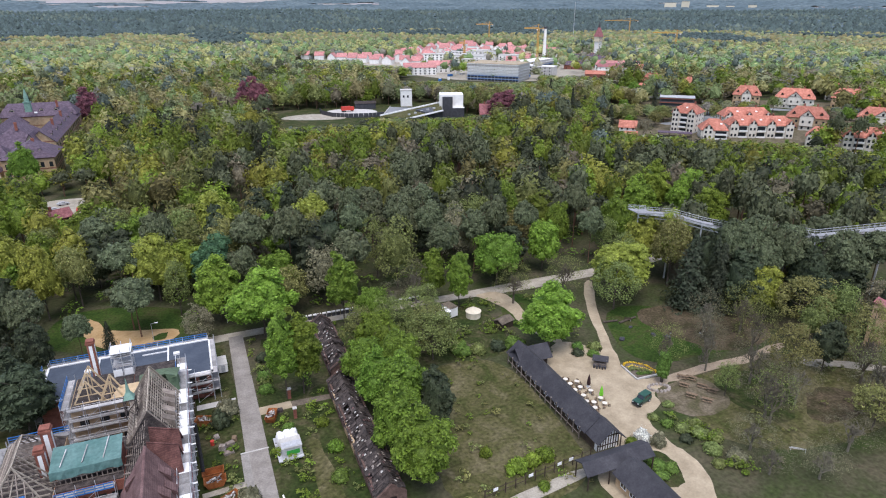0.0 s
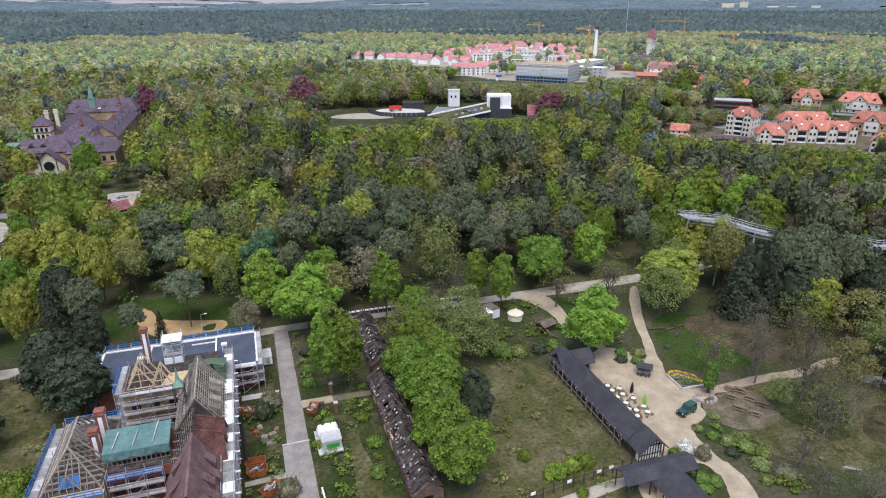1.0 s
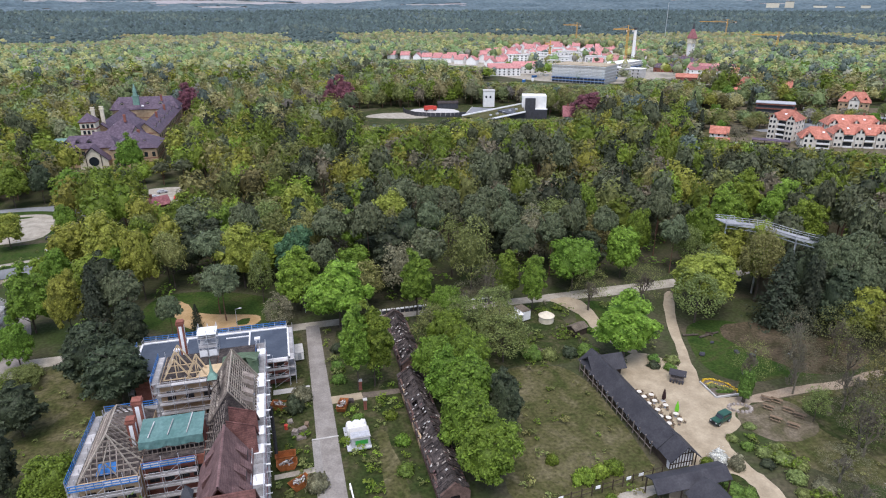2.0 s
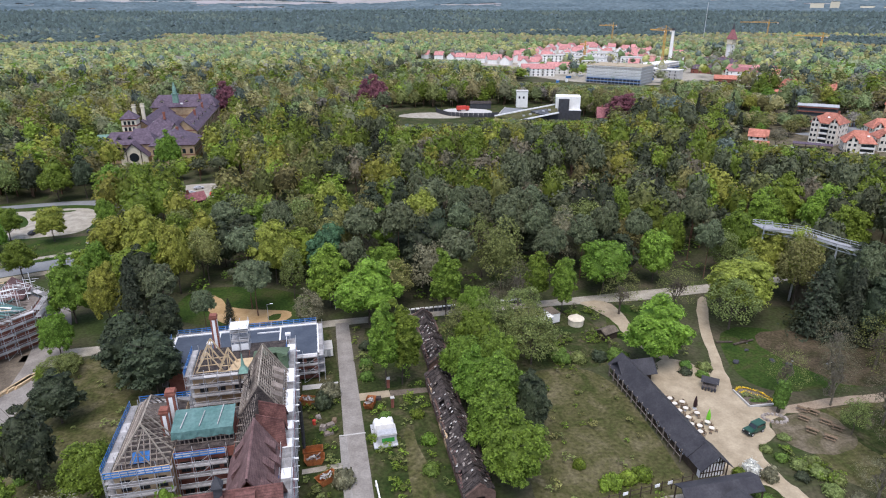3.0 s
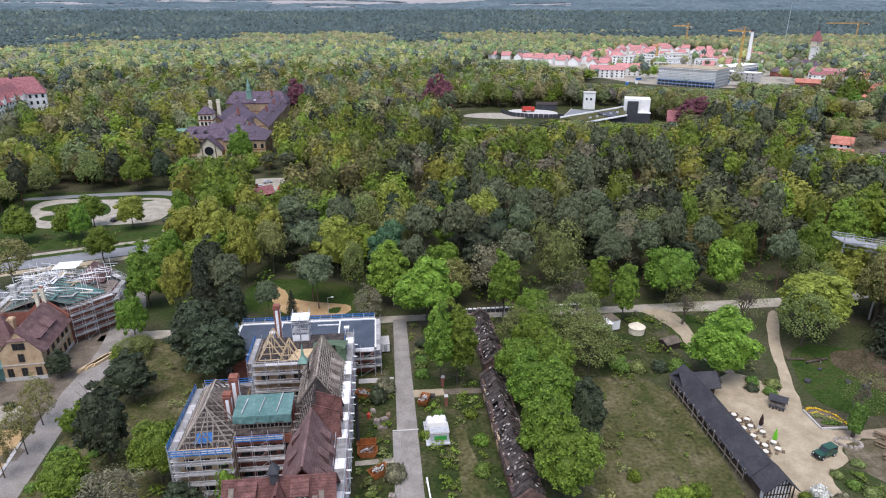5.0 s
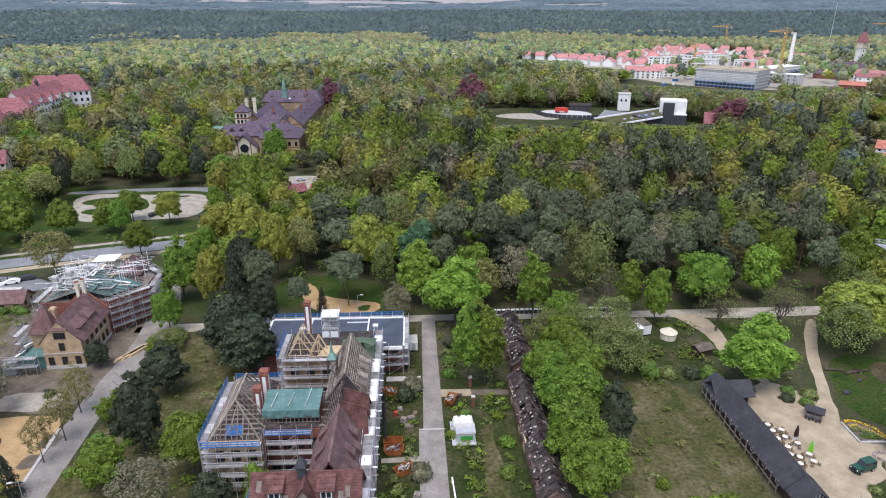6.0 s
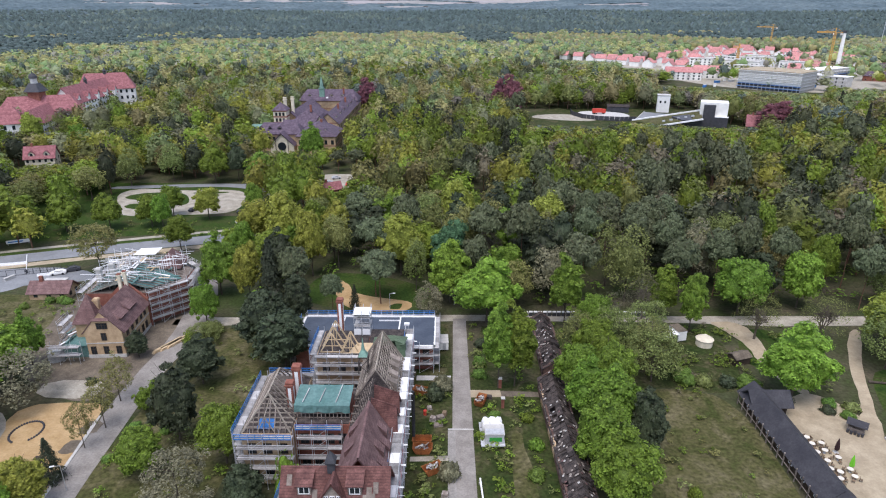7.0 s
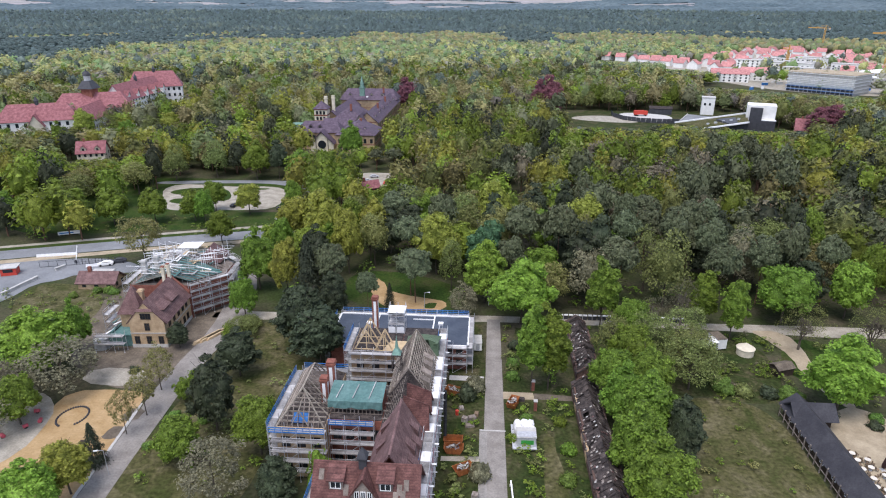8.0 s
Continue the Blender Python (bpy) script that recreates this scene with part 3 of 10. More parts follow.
def limbs(H, R, low, seed, n=7, r0=0.28):
    """A tapered trunk with bent limbs that reach into the crown."""
    r = random.Random(seed)
    s = Shape()
    z, p, rr = 0, Vector((0, 0, -0.3)), r0
    pts = [p]
    for i in range(4):
        q = Vector((r.uniform(-.2, .2), r.uniform(-.2, .2), H * 0.8 * (i + 1) / 4))
        s.tube(p, q, rr, rr * 0.7, 6)
        p, rr = q, rr * 0.7
        pts.append(q)
    for i in range(n):
        h = H * (max(low, 0.12) + (0.75 - max(low, 0.12)) * r.random())
        a = r.uniform(0, 6.28)
        p = Vector((0, 0, h))
        w = r0 * 0.4
        for k in range(2):
            q = p + Vector((math.cos(a), math.sin(a), 0.7 + 0.3 * k)) * R * 0.36
            s.tube(p, q, w, w * 0.55, 4)
            p, w, a = q, w * 0.55, a + r.uniform(-.5, .5)
    return s


def bare_shape(H, R, seed, depth=5):
    """A leafless tree: limbs that fork into ever thinner branches and twigs."""
    r = random.Random(seed)
    s = Shape()

    def grow(p, d, length, w, k):
        q = p + d * length
        s.tube(p, q, w, w * 0.66, 5 if k < 2 else 3)
        if k >= depth:
            return
        for i in range(3 if k else 5):
            t = Vector((r.gauss(0, 1), r.gauss(0, 1), r.gauss(0.35, 0.7)))
            e = (d * 1.0 + t * 0.62)
            e.z = max(e.z, -0.1)
            e.normalize()
            e = Vector((e.x * R / H * 1.7, e.y * R / H * 1.7, e.z))
            grow(p + d * length * r.uniform(0.6, 1), e, length * r.uniform(0.58, 0.8), max(w * 0.6, 0.05), k + 1)
    grow(Vector((0, 0, -0.3)), Vector((0, 0, 1)), H * 0.27, 0.34, 0)
    return s


# kind: crown form, leaf material, trunk material, start of crown, lobes, leaves a lobe, leaf size, words
KINDS = {
    "lime": ("oval", "lime", "bark", 0.14, 42, 34, 0.36, "tall broadleaf tree in fresh green spring leaf"),
    "tall": ("oval", "lime", "bark", 0.1, 42, 34, 0.36, "tall narrow broadleaf tree in fresh green spring leaf"),
    "fresh": ("dome", "fresh", "bark", 0.12, 48, 36, 0.36, "broad light green leafy tree with a domed crown"),
    "blue": ("dome", "blueleaf", "bark", 0.16, 40, 34, 0.38, "broad blue-green leafy tree"),
    "dark": ("layered", "darkleaf", "bark", 0.05, 40, 36, 0.36, "dense dark grey-green evergreen tree"),
    "olive": ("oval", "olive", "bark", 0.15, 40, 20, 0.30, "thinly leaved tree with olive-green young leaves"),
    "amber": ("dome", "amber", "bark", 0.22, 44, 22, 0.30, "tree with thin amber and olive young leaves"),
    "yellow": ("dome", "yellowleaf", "bark", 0.18, 44, 30, 0.34, "yellow-green flowering broadleaf tree"),
    "brown": ("dome", "brownleaf", "bark", 0.15, 40, 26, 0.28, "round brownish tree just coming into bud"),
    "purple": ("dome", "purple", "bark", 0.10, 40, 30, 0.5, "large copper beech with dark purple leaves"),
    "grey": ("dome", "greyleaf", "bark", 0.14, 50, 44, 0.21, "wide spreading tree in grey-green bud"),
    "spruce": ("spruce", "spruceleaf", "bark", 0.05, 40, 34, 0.42, "dark conical conifer with drooping branches"),
    "pine": ("pine", "pineleaf", "pinebark", 0.52, 26, 34, 0.38, "tall pine with a bare reddish trunk and flat grey-green crown"),
}
STD_H, STD_R = 16.0, 6.0
THIN = ("olive", "amber", "brown", "grey")
models, wood_models = {}, {}
for i, (k, (form, leaf, bark, low, lobes, per, size, words)) in enumerate(KINDS.items()):
    models[k], wood_models[k] = [], []
    for v in range(3):
        sd, lo, thin = 100 * i + v + 1, low + 0.04 * v, k in THIN
        if form == "spruce":
            near_crown = crown(form, STD_H, STD_R, lo, 90, 44, 0.26, sd)
            wood_crown = crown(form, STD_H, STD_R, lo, 60, 36, 0.36, sd + 50)
        elif k == "tall":
            near_crown, wood_crown = (crown(form, STD_H, 3.0, lo, n, 40, 0.24, sd + n, 0.5, 3, 1.0, 0.74) * np.array([STD_R / 3.0, STD_R / 3.0, 1]) for n in (96, 60))
        else:
            near_crown = crown(form, STD_H, STD_R, lo, 88, 40, 0.2 if thin else 0.29, sd, 0.5, 0 if thin else 3, 1.0, 0.74, not thin)
            wood_crown = crown(form, STD_H, STD_R, lo, 52, 44 if thin else 34, 0.26 if thin else 0.38, sd + 50, 0.5, 2, 1.0, 0.5 if thin else 0.74, not thin)
        wood_models[k].append(quads_mesh(k + "_crown", wood_crown, [leaf]))
        models[k].append((quads_mesh(k + "_crown", near_crown, [leaf]), limbs(STD_H, STD_R, lo, sd, 7 if form != "spruce" else 0).mesh(k + "_trunk", bark), words))
models["bare"] = []
for v in range(3):
    rngb = np.random.default_rng(900 + v)
    bs = bare_shape(STD_H, STD_R, 40 + v)
    buds = crown("dome", STD_H, STD_R, 0.2, 60, 26, 0.12, 70 + v, body=False)
    models["bare"].append((quads_mesh("bare_crown", buds, ["budleaf" if v != 1 else "olive"]), bs.mesh("bare_trunk", "twig" if v != 1 else "twig_brown"),
                           "nearly bare tree with grey-brown branches and buds"))
tree_rng = random.Random(5)


def plant(kind, x, y, h, r, group="", name="tree"):
    """One tree with its trunk and crown; those inside the wood have coarser leaves."""
    v = tree_rng.randrange(len(models[kind]))
    cr, tr, words = models[kind][v]
    if group and kind in wood_models:
        cr = wood_models[kind][v]
    e = new({"spruce": "conifer", "pine": "pine_tree"}.get(kind, name))
    e.matrix_world = pose(x, y, 0, 0, 0, tree_rng.uniform(0, 360)) @ Matrix.Diagonal((r / STD_R, r / STD_R * tree_rng.uniform(0.92, 1.08), h / STD_H, 1))
    size = "small " if h < 9 else ""
    tagged(e, size + words, "tree", group)
    again("trunk", tr, e)
    again("crown", cr, e)
    return e


def shrub_mesh(leaf, seed, n=150, size=0.2):
    rng = np.random.default_rng(seed)
    return quads_mesh("shrub", crown("dome", 1.0, 1.0, -0.25, 16, n // 12, size * 0.42, seed, 0.5, 2), [leaf])


shrub_models = {k: [shrub_mesh(k, 300 + 7 * j + i) for i in range(3)] for j, k in enumerate(("shrubleaf", "lime", "fresh", "darkleaf", "olive", "greyleaf", "blossom", "gardenplant", "yellowleaf"))}
shrub_words = {"shrubleaf": "rounded green shrub", "lime": "bright green leafy shrub", "fresh": "light lime-green shrub", "darkleaf": "dark evergreen shrub", "olive": "thin olive-green shrub",
               "greyleaf": "leafless grey-brown shrub", "blossom": "shrub covered in white blossom", "gardenplant": "low garden plant", "yellowleaf": "yellow-green shrub"}


def shrub(leaf, x, y, h, r, where=""):
    ob = new("shrub", shrub_models[leaf][tree_rng.randrange(3)])
    ob.matrix_world = pose(x, y, 0, 0, 0, tree_rng.uniform(0, 360)) @ Matrix.Diagonal((r, r, h, 1))
    return tagged(ob, shrub_words[leaf] + (" " + where if where else " in the open ground"), "shrub", "shrubs")


# ---- ground: one sheet to the horizon, raised far off into low wooded hills to fill the top of the camera's view ----
def ground_height(x, y):
    d = math.hypot(x, y)
    if d < 1500:
        return 0.0
    k = (d - 1500) / 3200
    return 122 * k * k + 6 * k * math.sin(x / 310) * math.cos(y / 270)


gs = Shape()
rings = [0, 40, 90, 160, 260, 420, 650, 950, 1300, 1700, 2200, 2800, 3500, 4100, 4750]
NA = 96
gs.v.append((0, 0, 0))
for rr in rings[1:]:
    for a in range(NA):
        th = 2 * math.pi * a / NA
        gs.v.append((rr * math.sin(th), rr * math.cos(th), ground_height(rr * math.sin(th), rr * math.cos(th))))
for a in range(NA):
    gs.f.append((0, 1 + (a + 1) % NA, 1 + a))
for i in range(len(rings) - 2):
    for a in range(NA):
        p, q = 1 + i * NA + a, 1 + i * NA + (a + 1) % NA
        gs.f.append((p, q, q + NA, p + NA))
solid("ground", gs, "forest_floor", "woodland ground with leaf litter and patches of grass", "ground", "structure")

# woods, lawns and clearings
patch("lane_verge_grass", [(-8, 58), (1, 58), (1.5, 139), (-3, 139), (-7, 122)], 0.012, "rough_grass", "rough grass strip between building and lane", "grass", 1)
patch("yard_grass", [(5, 58), (19, 58), (21, 108), (20, 138), (5, 138)], 0.010, "rough_grass", "patchy grass and bare soil beside the lane", "grass", 1)
patch("yard_dry_strip", [(11.5, 70), (15.5, 70), (14.5, 97), (11.8, 97)], 0.02, "dry_grass", "strip of dry trampled grass", "grass")
patch("field", [(30, 66), (56, 66), (59, 80), (59.5, 107), (48, 112), (36, 108), (33, 90)], 0.012, "dry_grass", "dry meadow in front of the long hall", "grass")
patch("west_lawn", [(-63, 62), (-38, 62), (-38, 110), (-36, 138), (-58, 138), (-60, 118)], 0.012, "dry_grass", "sloping rough lawn beside the drive", "grass")
patch("villa_lawn", [(-129.4, 152.6), (-123.9, 156.2), (-113.8, 153.6), (-103, 147), (-99, 132), (-112, 128), (-126, 138)], 0.046, "dry_grass", "worn lawn beside the villa", "grass")
patch("park_lawn", [(86, 100), (90, 92), (104, 92), (116, 90), (128, 96), (118, 108), (104, 120), (93, 118)], 0.012, "lawn", "park lawn with patchy green grass", "grass")
patch("south_park", [(84, 84), (84, 58), (140, 58), (135, 84), (112, 85), (96, 86)], 0.010, "dry_grass", "park meadow with bare patches", "grass")
patch("thicket_floor", [(27, 109), (47, 112), (60, 108), (66, 118), (66, 138), (27, 138)], 0.011, "rough_grass", "rough grass below the thicket", "grass")
patch("green_bank", [(66, 118), (84, 116), (83, 137), (72, 137)], 0.012, "lawn", "green bank beside the path", "grass")
patch("playing_green", [(-40, 148), (-6, 146), (-4, 160), (-24, 172), (-40, 170)], 0.010, "lawn", "lawn around the sand court", "grass")
patch("road_lawn", [(-170, 190), (-55, 215), (-60, 228), (-120, 222), (-175, 216)], 0.010, "lawn", "green lawn along the main road", "grass")
patch("parking_lawn", [(-190, 215), (-80, 222), (-78, 268), (-130, 275), (-190, 268)], 0.008, "lawn", "lawn around the parking loop", "grass")

patch("leaf_litter", [(98, 112), (104, 96), (108, 90), (124, 91), (130, 98), (124, 108), (108, 118)], 0.02, "litter", "brown bare earth and old leaves under the trees", "ground", 2, 0.5)
patch("worn_lawn", [(96, 84), (108, 84), (112, 76), (100, 64), (94, 72)], 0.022, "rough_grass", "thin lawn with worn places", "grass", 2, 0.5)
patch("bare_mound", [(103, 64), (110, 72), (118, 72), (122, 66), (112, 62)], 0.03, "litter", "bare trodden earth under the park trees", "ground", 2, 0.5)
patch("works_green", [(52, 398), (120, 386), (196, 376), (222, 420), (206, 500), (90, 505), (54, 470)], 0.05, "rough_grass", "rough grass around the hilltop works", "grass", 1)

# ---- roads and paths ----
solid("lane", Shape().prism([(0.6, 40), (5.3, 40), (4.9, 142), (1.6, 142)], -0.2, 0.05), "asphalt", "straight grey asphalt lane with worn edges", "road", "structure")
solid("lane_joint", Shape().box(0.3, 96.85, 0, 5.25, 97.2, 0.056), "concrete", "pale patched strip across the lane", "road patch", "structure")
solid("lane_edge", Shape().prism([(0.25, 40), (1.9, 40), (1.7, 96.7), (0.3, 96.7)], -0.2, 0.056), "lane_edge", "paler edge strip of the lane", "road patch", "structure")
solid("cross_path", Shape().prism([(5, 107.4), (11.4, 107.6), (11.3, 110), (5, 110)], -0.2, 0.04), "sand", "short sandy path off the lane", "path", "structure")
solid("cross_path_far", Shape().prism([(11.4, 107.8), (19.5, 107.6), (19.5, 109.4), (11.4, 109.8)], -0.2, 0.03), "dirt", "trodden earth path", "path", "structure")
solid("building_path", Shape().prism([(-6.5, 113.6), (1, 113.6), (1, 115.4), (-6.5, 115.4)], -0.2, 0.04), "concrete", "narrow paved path from the lane to the building", "path", "structure")
solid("building_path_south", Shape().prism([(-6.5, 88), (1, 88.2), (1, 89.6), (-6.5, 89.2)], -0.2, 0.04), "gravel", "narrow gravel path from the lane to the building", "path", "structure")
patch("woodland_path", [(-70, 137), (-36, 139), (-8, 140.5), (50, 140.8), (95, 138), (140, 142), (140, 145), (95, 144), (50, 143.6), (-8, 144), (-40, 142.5), (-70, 142)], 0.03, "gravel", "grey gravel path along the edge of the wood", "path", 1)
patch("drive", [(-64.2, 60), (-65.5, 75), (-66.4, 87), (-67.9, 100.7), (-68.3, 113), (-67, 131), (-70, 150), (-78, 175), (-72, 178), (-62, 150), (-60.5, 131), (-62.4, 117), (-62.4, 104), (-60.8, 77.7), (-60, 60)], 0.05, "asphalt",
      "grey asphalt drive past the villa", "road", 1, 0.1)
patch("drive_kerb", [(-64.9, 60), (-66.2, 75), (-67.1, 87), (-68.6, 100.5), (-68, 100.8), (-66.5, 87), (-65.6, 75), (-64.3, 60)], 0.09, "concrete", "pale kerb strip of the drive", "kerb", 1, 0.05)
patch("villa_yard", [(-96, 118), (-84, 108), (-72, 104), (-66, 114), (-64, 140), (-66, 165), (-96, 168), (-106, 140)], 0.03, "dirt", "bare building-site earth around the villa", "ground")
patch("villa_yard_slab", [(-86, 107), (-73, 106), (-72, 113), (-86, 113)], 0.05, "gravel", "pale worn slabs in the yard", "paving", 1, 0.1)
for nm, lab, mt, off, wid, zz in (("main_road", "wide grey main road", "road", 0, 4.2, 0.06), ("main_road_path", "pale cycle path beside the main road", "gravel", 8.2, 1.1, 0.05), ("main_road_verge", "strip of grass beside the road", "lawn", 5.6, 1.4, 0.05), ("main_road_near_path", "pale footway beside the main road", "sand", -6.6, 1.6, 0.05)):
    far = [(-330, 118), (-240, 145), (-150, 177), (-105, 193), (-54, 208), (20, 226), (120, 244)]
    up = [(x - 0.33 * (off - wid), y + 0.94 * (off - wid)) for x, y in far]
    dn = [(x - 0.33 * (off + wid), y + 0.94 * (off + wid)) for x, y in far]
    patch(nm, up + dn[::-1], zz, mt, lab, "road", 1, 0.05)
patch("gate_yard", [(-175, 150), (-158, 166), (-146, 172.5), (-137, 173), (-123.4, 174.8), (-112.5, 173.6), (-103, 168), (-108, 163.4), (-121.4, 162.3), (-124.4, 157.5), (-129.6, 154.5), (-130, 144.7), (-134, 136), (-160, 130)], 0.04, "road", "asphalt yard at the site entrance", "road", 1, 0.15)
patch("parking_loop", [(-142, 256), (-138, 263), (-126, 263), (-112, 260), (-91, 263), (-84, 250), (-83, 229), (-101, 227), (-118, 224), (-131, 228), (-136, 242)], 0.04, "gravel", "grey gravel parking loop", "parking")
patch("parking_island", [(-131, 236), (-124, 233), (-119, 237), (-122, 242), (-130, 241)], 0.06, "lawn", "grass island in the parking loop", "grass")
patch("parking_bed", [(-136, 247), (-119, 246), (-112, 238), (-105, 240), (-112, 257), (-126, 258), (-136, 254)], 0.06, "lawn", "grass bed with trees in the parking loop", "grass")
patch("parking_verge", [(-110, 258), (-95, 259.5), (-95, 256.5), (-110, 255.5)], 0.07, "lawn", "low hedge strip beside the parking loop", "grass")
patch("park_drive", [(-150, 267), (-118, 271), (-94, 273), (-76, 266), (-66, 250), (-57, 226), (-53, 214), (-60, 212), (-64, 226), (-72, 246), (-80, 260), (-96, 267), (-118, 266), (-150, 262)], 0.045, "road", "curving park drive", "road")
patch("rear_car_park", [(-62, 262), (-36, 262), (-30, 282), (-50, 292), (-66, 286)], 0.05, "gravel", "small gravel car park", "parking")
patch("sand_court", [(-33.5, 167), (-29, 164), (-26, 156), (-10, 152.5), (-9, 148), (-12, 145.5), (-26, 146.7), (-30, 154), (-34, 162)], 0.05, "ochre", "ochre sand playing court", "court")
patch("sand_court_island", [(-15.5, 147), (-12, 147.2), (-12, 151), (-15.5, 150)], 0.06, "lawn", "grass island in the sand court", "grass")
patch("playground", [(-84, 62), (-64.6, 62), (-65.9, 76), (-66.9, 88), (-68.4, 100.5), (-69.6, 105), (-77, 105), (-86, 104), (-85, 92), (-88, 80)], 0.035, "ochre", "yellow sand playground", "playground")
patch("playground_gravel", [(-104, 70), (-84, 78), (-82, 92), (-88, 103), (-104, 104)], 0.05, "gravel", "grey play area with round border", "playground")
for bx, by in ((-68.2, 91.3), (-67.6, 97.0), (-67.5, 83)):
    patch("tree_bed", [(bx - 2.4, by - 2), (bx + 1.3, by - 2), (bx + 1.5, by + 2), (bx - 2, by + 2)], 0.07, "dirt", "earth bed round a young tree", "tree bed")
patch("plaza", [(66, 104), (73.5, 110), (79, 108), (82.5, 99), (82, 93.6), (81.6, 89), (87.5, 88.6), (88, 85.6), (81.4, 84.4), (81, 80), (74.6, 78), (74, 70), (75.2, 66.5), (74.6, 61), (71, 55), (64, 50), (58, 50), (55, 66), (58, 70), (66, 72.5)], 0.04, "sand", "pale sand plaza beside the long hall", "plaza", 2, 0.15)
patch("plaza_bed", [(64.5, 62), (69, 60), (71.5, 65), (70.6, 69.5), (66.5, 69.8)], 0.06, "rough_grass", "planted bed enclosed by the path", "bed")
patch("path_north", [(66, 141), (75, 141), (76, 132), (74, 120), (77, 109), (73.5, 109), (71, 120), (71.5, 130), (69, 137)], 0.045, "sand", "pale sandy path to the plaza", "path")
patch("path_park", [(78, 96), (81.4, 101), (84.5, 106.5), (89.5, 118), (100, 137), (104, 137), (92, 118), (86.4, 105), (82.6, 96), (80, 92)], 0.05, "sand", "sandy park path", "path")
patch("path_east", [(85, 88.4), (90, 88.2), (100.2, 88.6), (112, 87.8), (124, 89.6), (124, 87), (110, 85.2), (98.1, 86), (88.3, 85.5), (84, 86.4)], 0.054, "tan_earth", "trodden path through the park", "path")
patch("path_far_east", [(121, 82), (127, 79.8), (150, 62), (149, 60), (126, 77), (120, 79)], 0.045, "gravel", "gravel path at the park's edge", "path")
patch("picnic_ground", [(81.2, 84.2), (88, 85.6), (95.6, 85.6), (96, 79.6), (94.6, 75), (88, 73), (81, 76)], 0.045, "trampled", "trampled earth picnic ground", "ground")
patch("fence_path", [(36, 66.5), (58, 68.8), (58, 71), (36, 68.8)], 0.04, "gravel", "path along the garden fence", "path", 1)
patch("hill_yard", [(60, 460), (66, 450), (92, 440), (108, 442), (104, 456), (94, 470), (74, 470)], 0.2, "gravel", "gravel yard of the hilltop works", "yard")
patch("village_ground", [(168, 1000), (230, 890), (245, 720), (300, 600), (480, 590), (620, 780), (680, 1000), (560, 1260), (420, 1190), (330, 1010)], 0.2, "gravel", "pale ground of the new village", "ground")
patch("town_ground", [(235, 300), (360, 225), (470, 260), (540, 330), (430, 420), (300, 430)], 0.15, "trampled", "streets and yards between the houses", "ground")

# ---- woods ----
KEEP = [  # ground kept free of wood, partly to open the camera's view: centre, half sizes
    (-22, 158, 13, 12), (-110, 245, 34, 24), (-48, 275, 20, 16), (124, 446, 70, 48), (-82, 405, 28, 84), (-110, 366, 14, 16), (-201, 298, 14, 13),
    (330, 288, 92, 46), (448, 365, 46, 30), (-120, 160, 55, 25), (-85, 140, 28, 40), (-86, 316, 9, 15), (40, 60, 100, 88), (-65, 100, 45, 40), (-125, 208, 70, 12),
]
SIGHTS = [  # camera sight lines that trees are cut down to keep clear: bearing from, to; distance; height that shows
    (6.8, 15, 436, 0), (14, 24.5, 440, 3.5), (24, 27, 448, 4), (9.2, 15, 985, 3), (15, 20, 880, 2), (18, 24.5, 700, 0), (22, 31, 690, 0), (31, 37, 760, 1), (37, 40, 640, 4), (-18, -8.5, 328, 7), (-42, -34, 408, 14), (-35, -26.5, 425, 9), (-31, -19, 225, 2), (-12, -8, 270, 2), (37, 58, 395, 5), (44, 61, 555, 6), (37, 45, 530, 3), (-36.2, -31.4, 352, 5), (-7.6, -5.4, 262, 6),
]


def open_here(x, y):
    for cx, cy, a, b in KEEP:
        if abs(x - cx) < a and abs(y - cy) < b:
            return True
    rd = -0.33 * (x + 54) + 0.94 * (y - 208)
    if -230 < x < 30 and -9 < rd < 11:
        return True
    return False


BUILT = [(-260, 344, 26), (-246, 368, 18), (-246, 388, 20), (-258, 396, 30), (-238, 420, 22), (-240, 448, 22), (-244, 474, 26), (300, 298, 50), (350, 262, 34), (360, 310, 34), (400, 280, 30), (450, 365, 44), (438, 462, 20), (366, 400, 26), (196, 394, 9), (324, 628, 40), (337, 775, 40), (408, 712, 60), (490, 645, 30), (478, 572, 30), (487, 804, 16), (590, 820, 44), (384, 668, 36), (470, 610, 48), (500, 710, 32), (540, 755, 34), (610, 930, 75), (272, 720, 34)]


def in_town(x, y):
    """Ground taken up by houses and streets, with trees thinned so the town shows from the camera."""
    if any((x - a) ** 2 + (y - b) ** 2 < c * c for a, b, c in BUILT):
        return wood.random() > 0.12
    d, b = math.hypot(x, y), math.degrees(math.atan2(x, y))
    near = np.interp(b, (9.8, 15, 18, 19.5, 22, 24, 28), (985, 890, 830, 690, 670, 770, 800))
    far = np.interp(b, (9.8, 15, 18, 21, 25, 30), (1010, 960, 1000, 1240, 1330, 1250))
    if 23 < b < 39 and 655 < d < 1020:
        return wood.random() > (0.5 if b > 31 or d < 780 else 0.15)
    return 9.8 < b < 30 and near - 14 < d < far + 10 and wood.random() > 0.04


# tallest tree that leaves the camera's sight lines clear
def top_allowed(x, y):
    b, d = math.degrees(math.atan2(x, y)), math.hypot(x, y)
    lim = 99
    for b0, b1, far, zb in SIGHTS:
        if b0 < b < b1 and d < far - 2:
            lim = min(lim, EYE - (EYE - zb) * d / far)
    return lim if lim > 90 else 0.88 * lim


wood = random.Random(11)


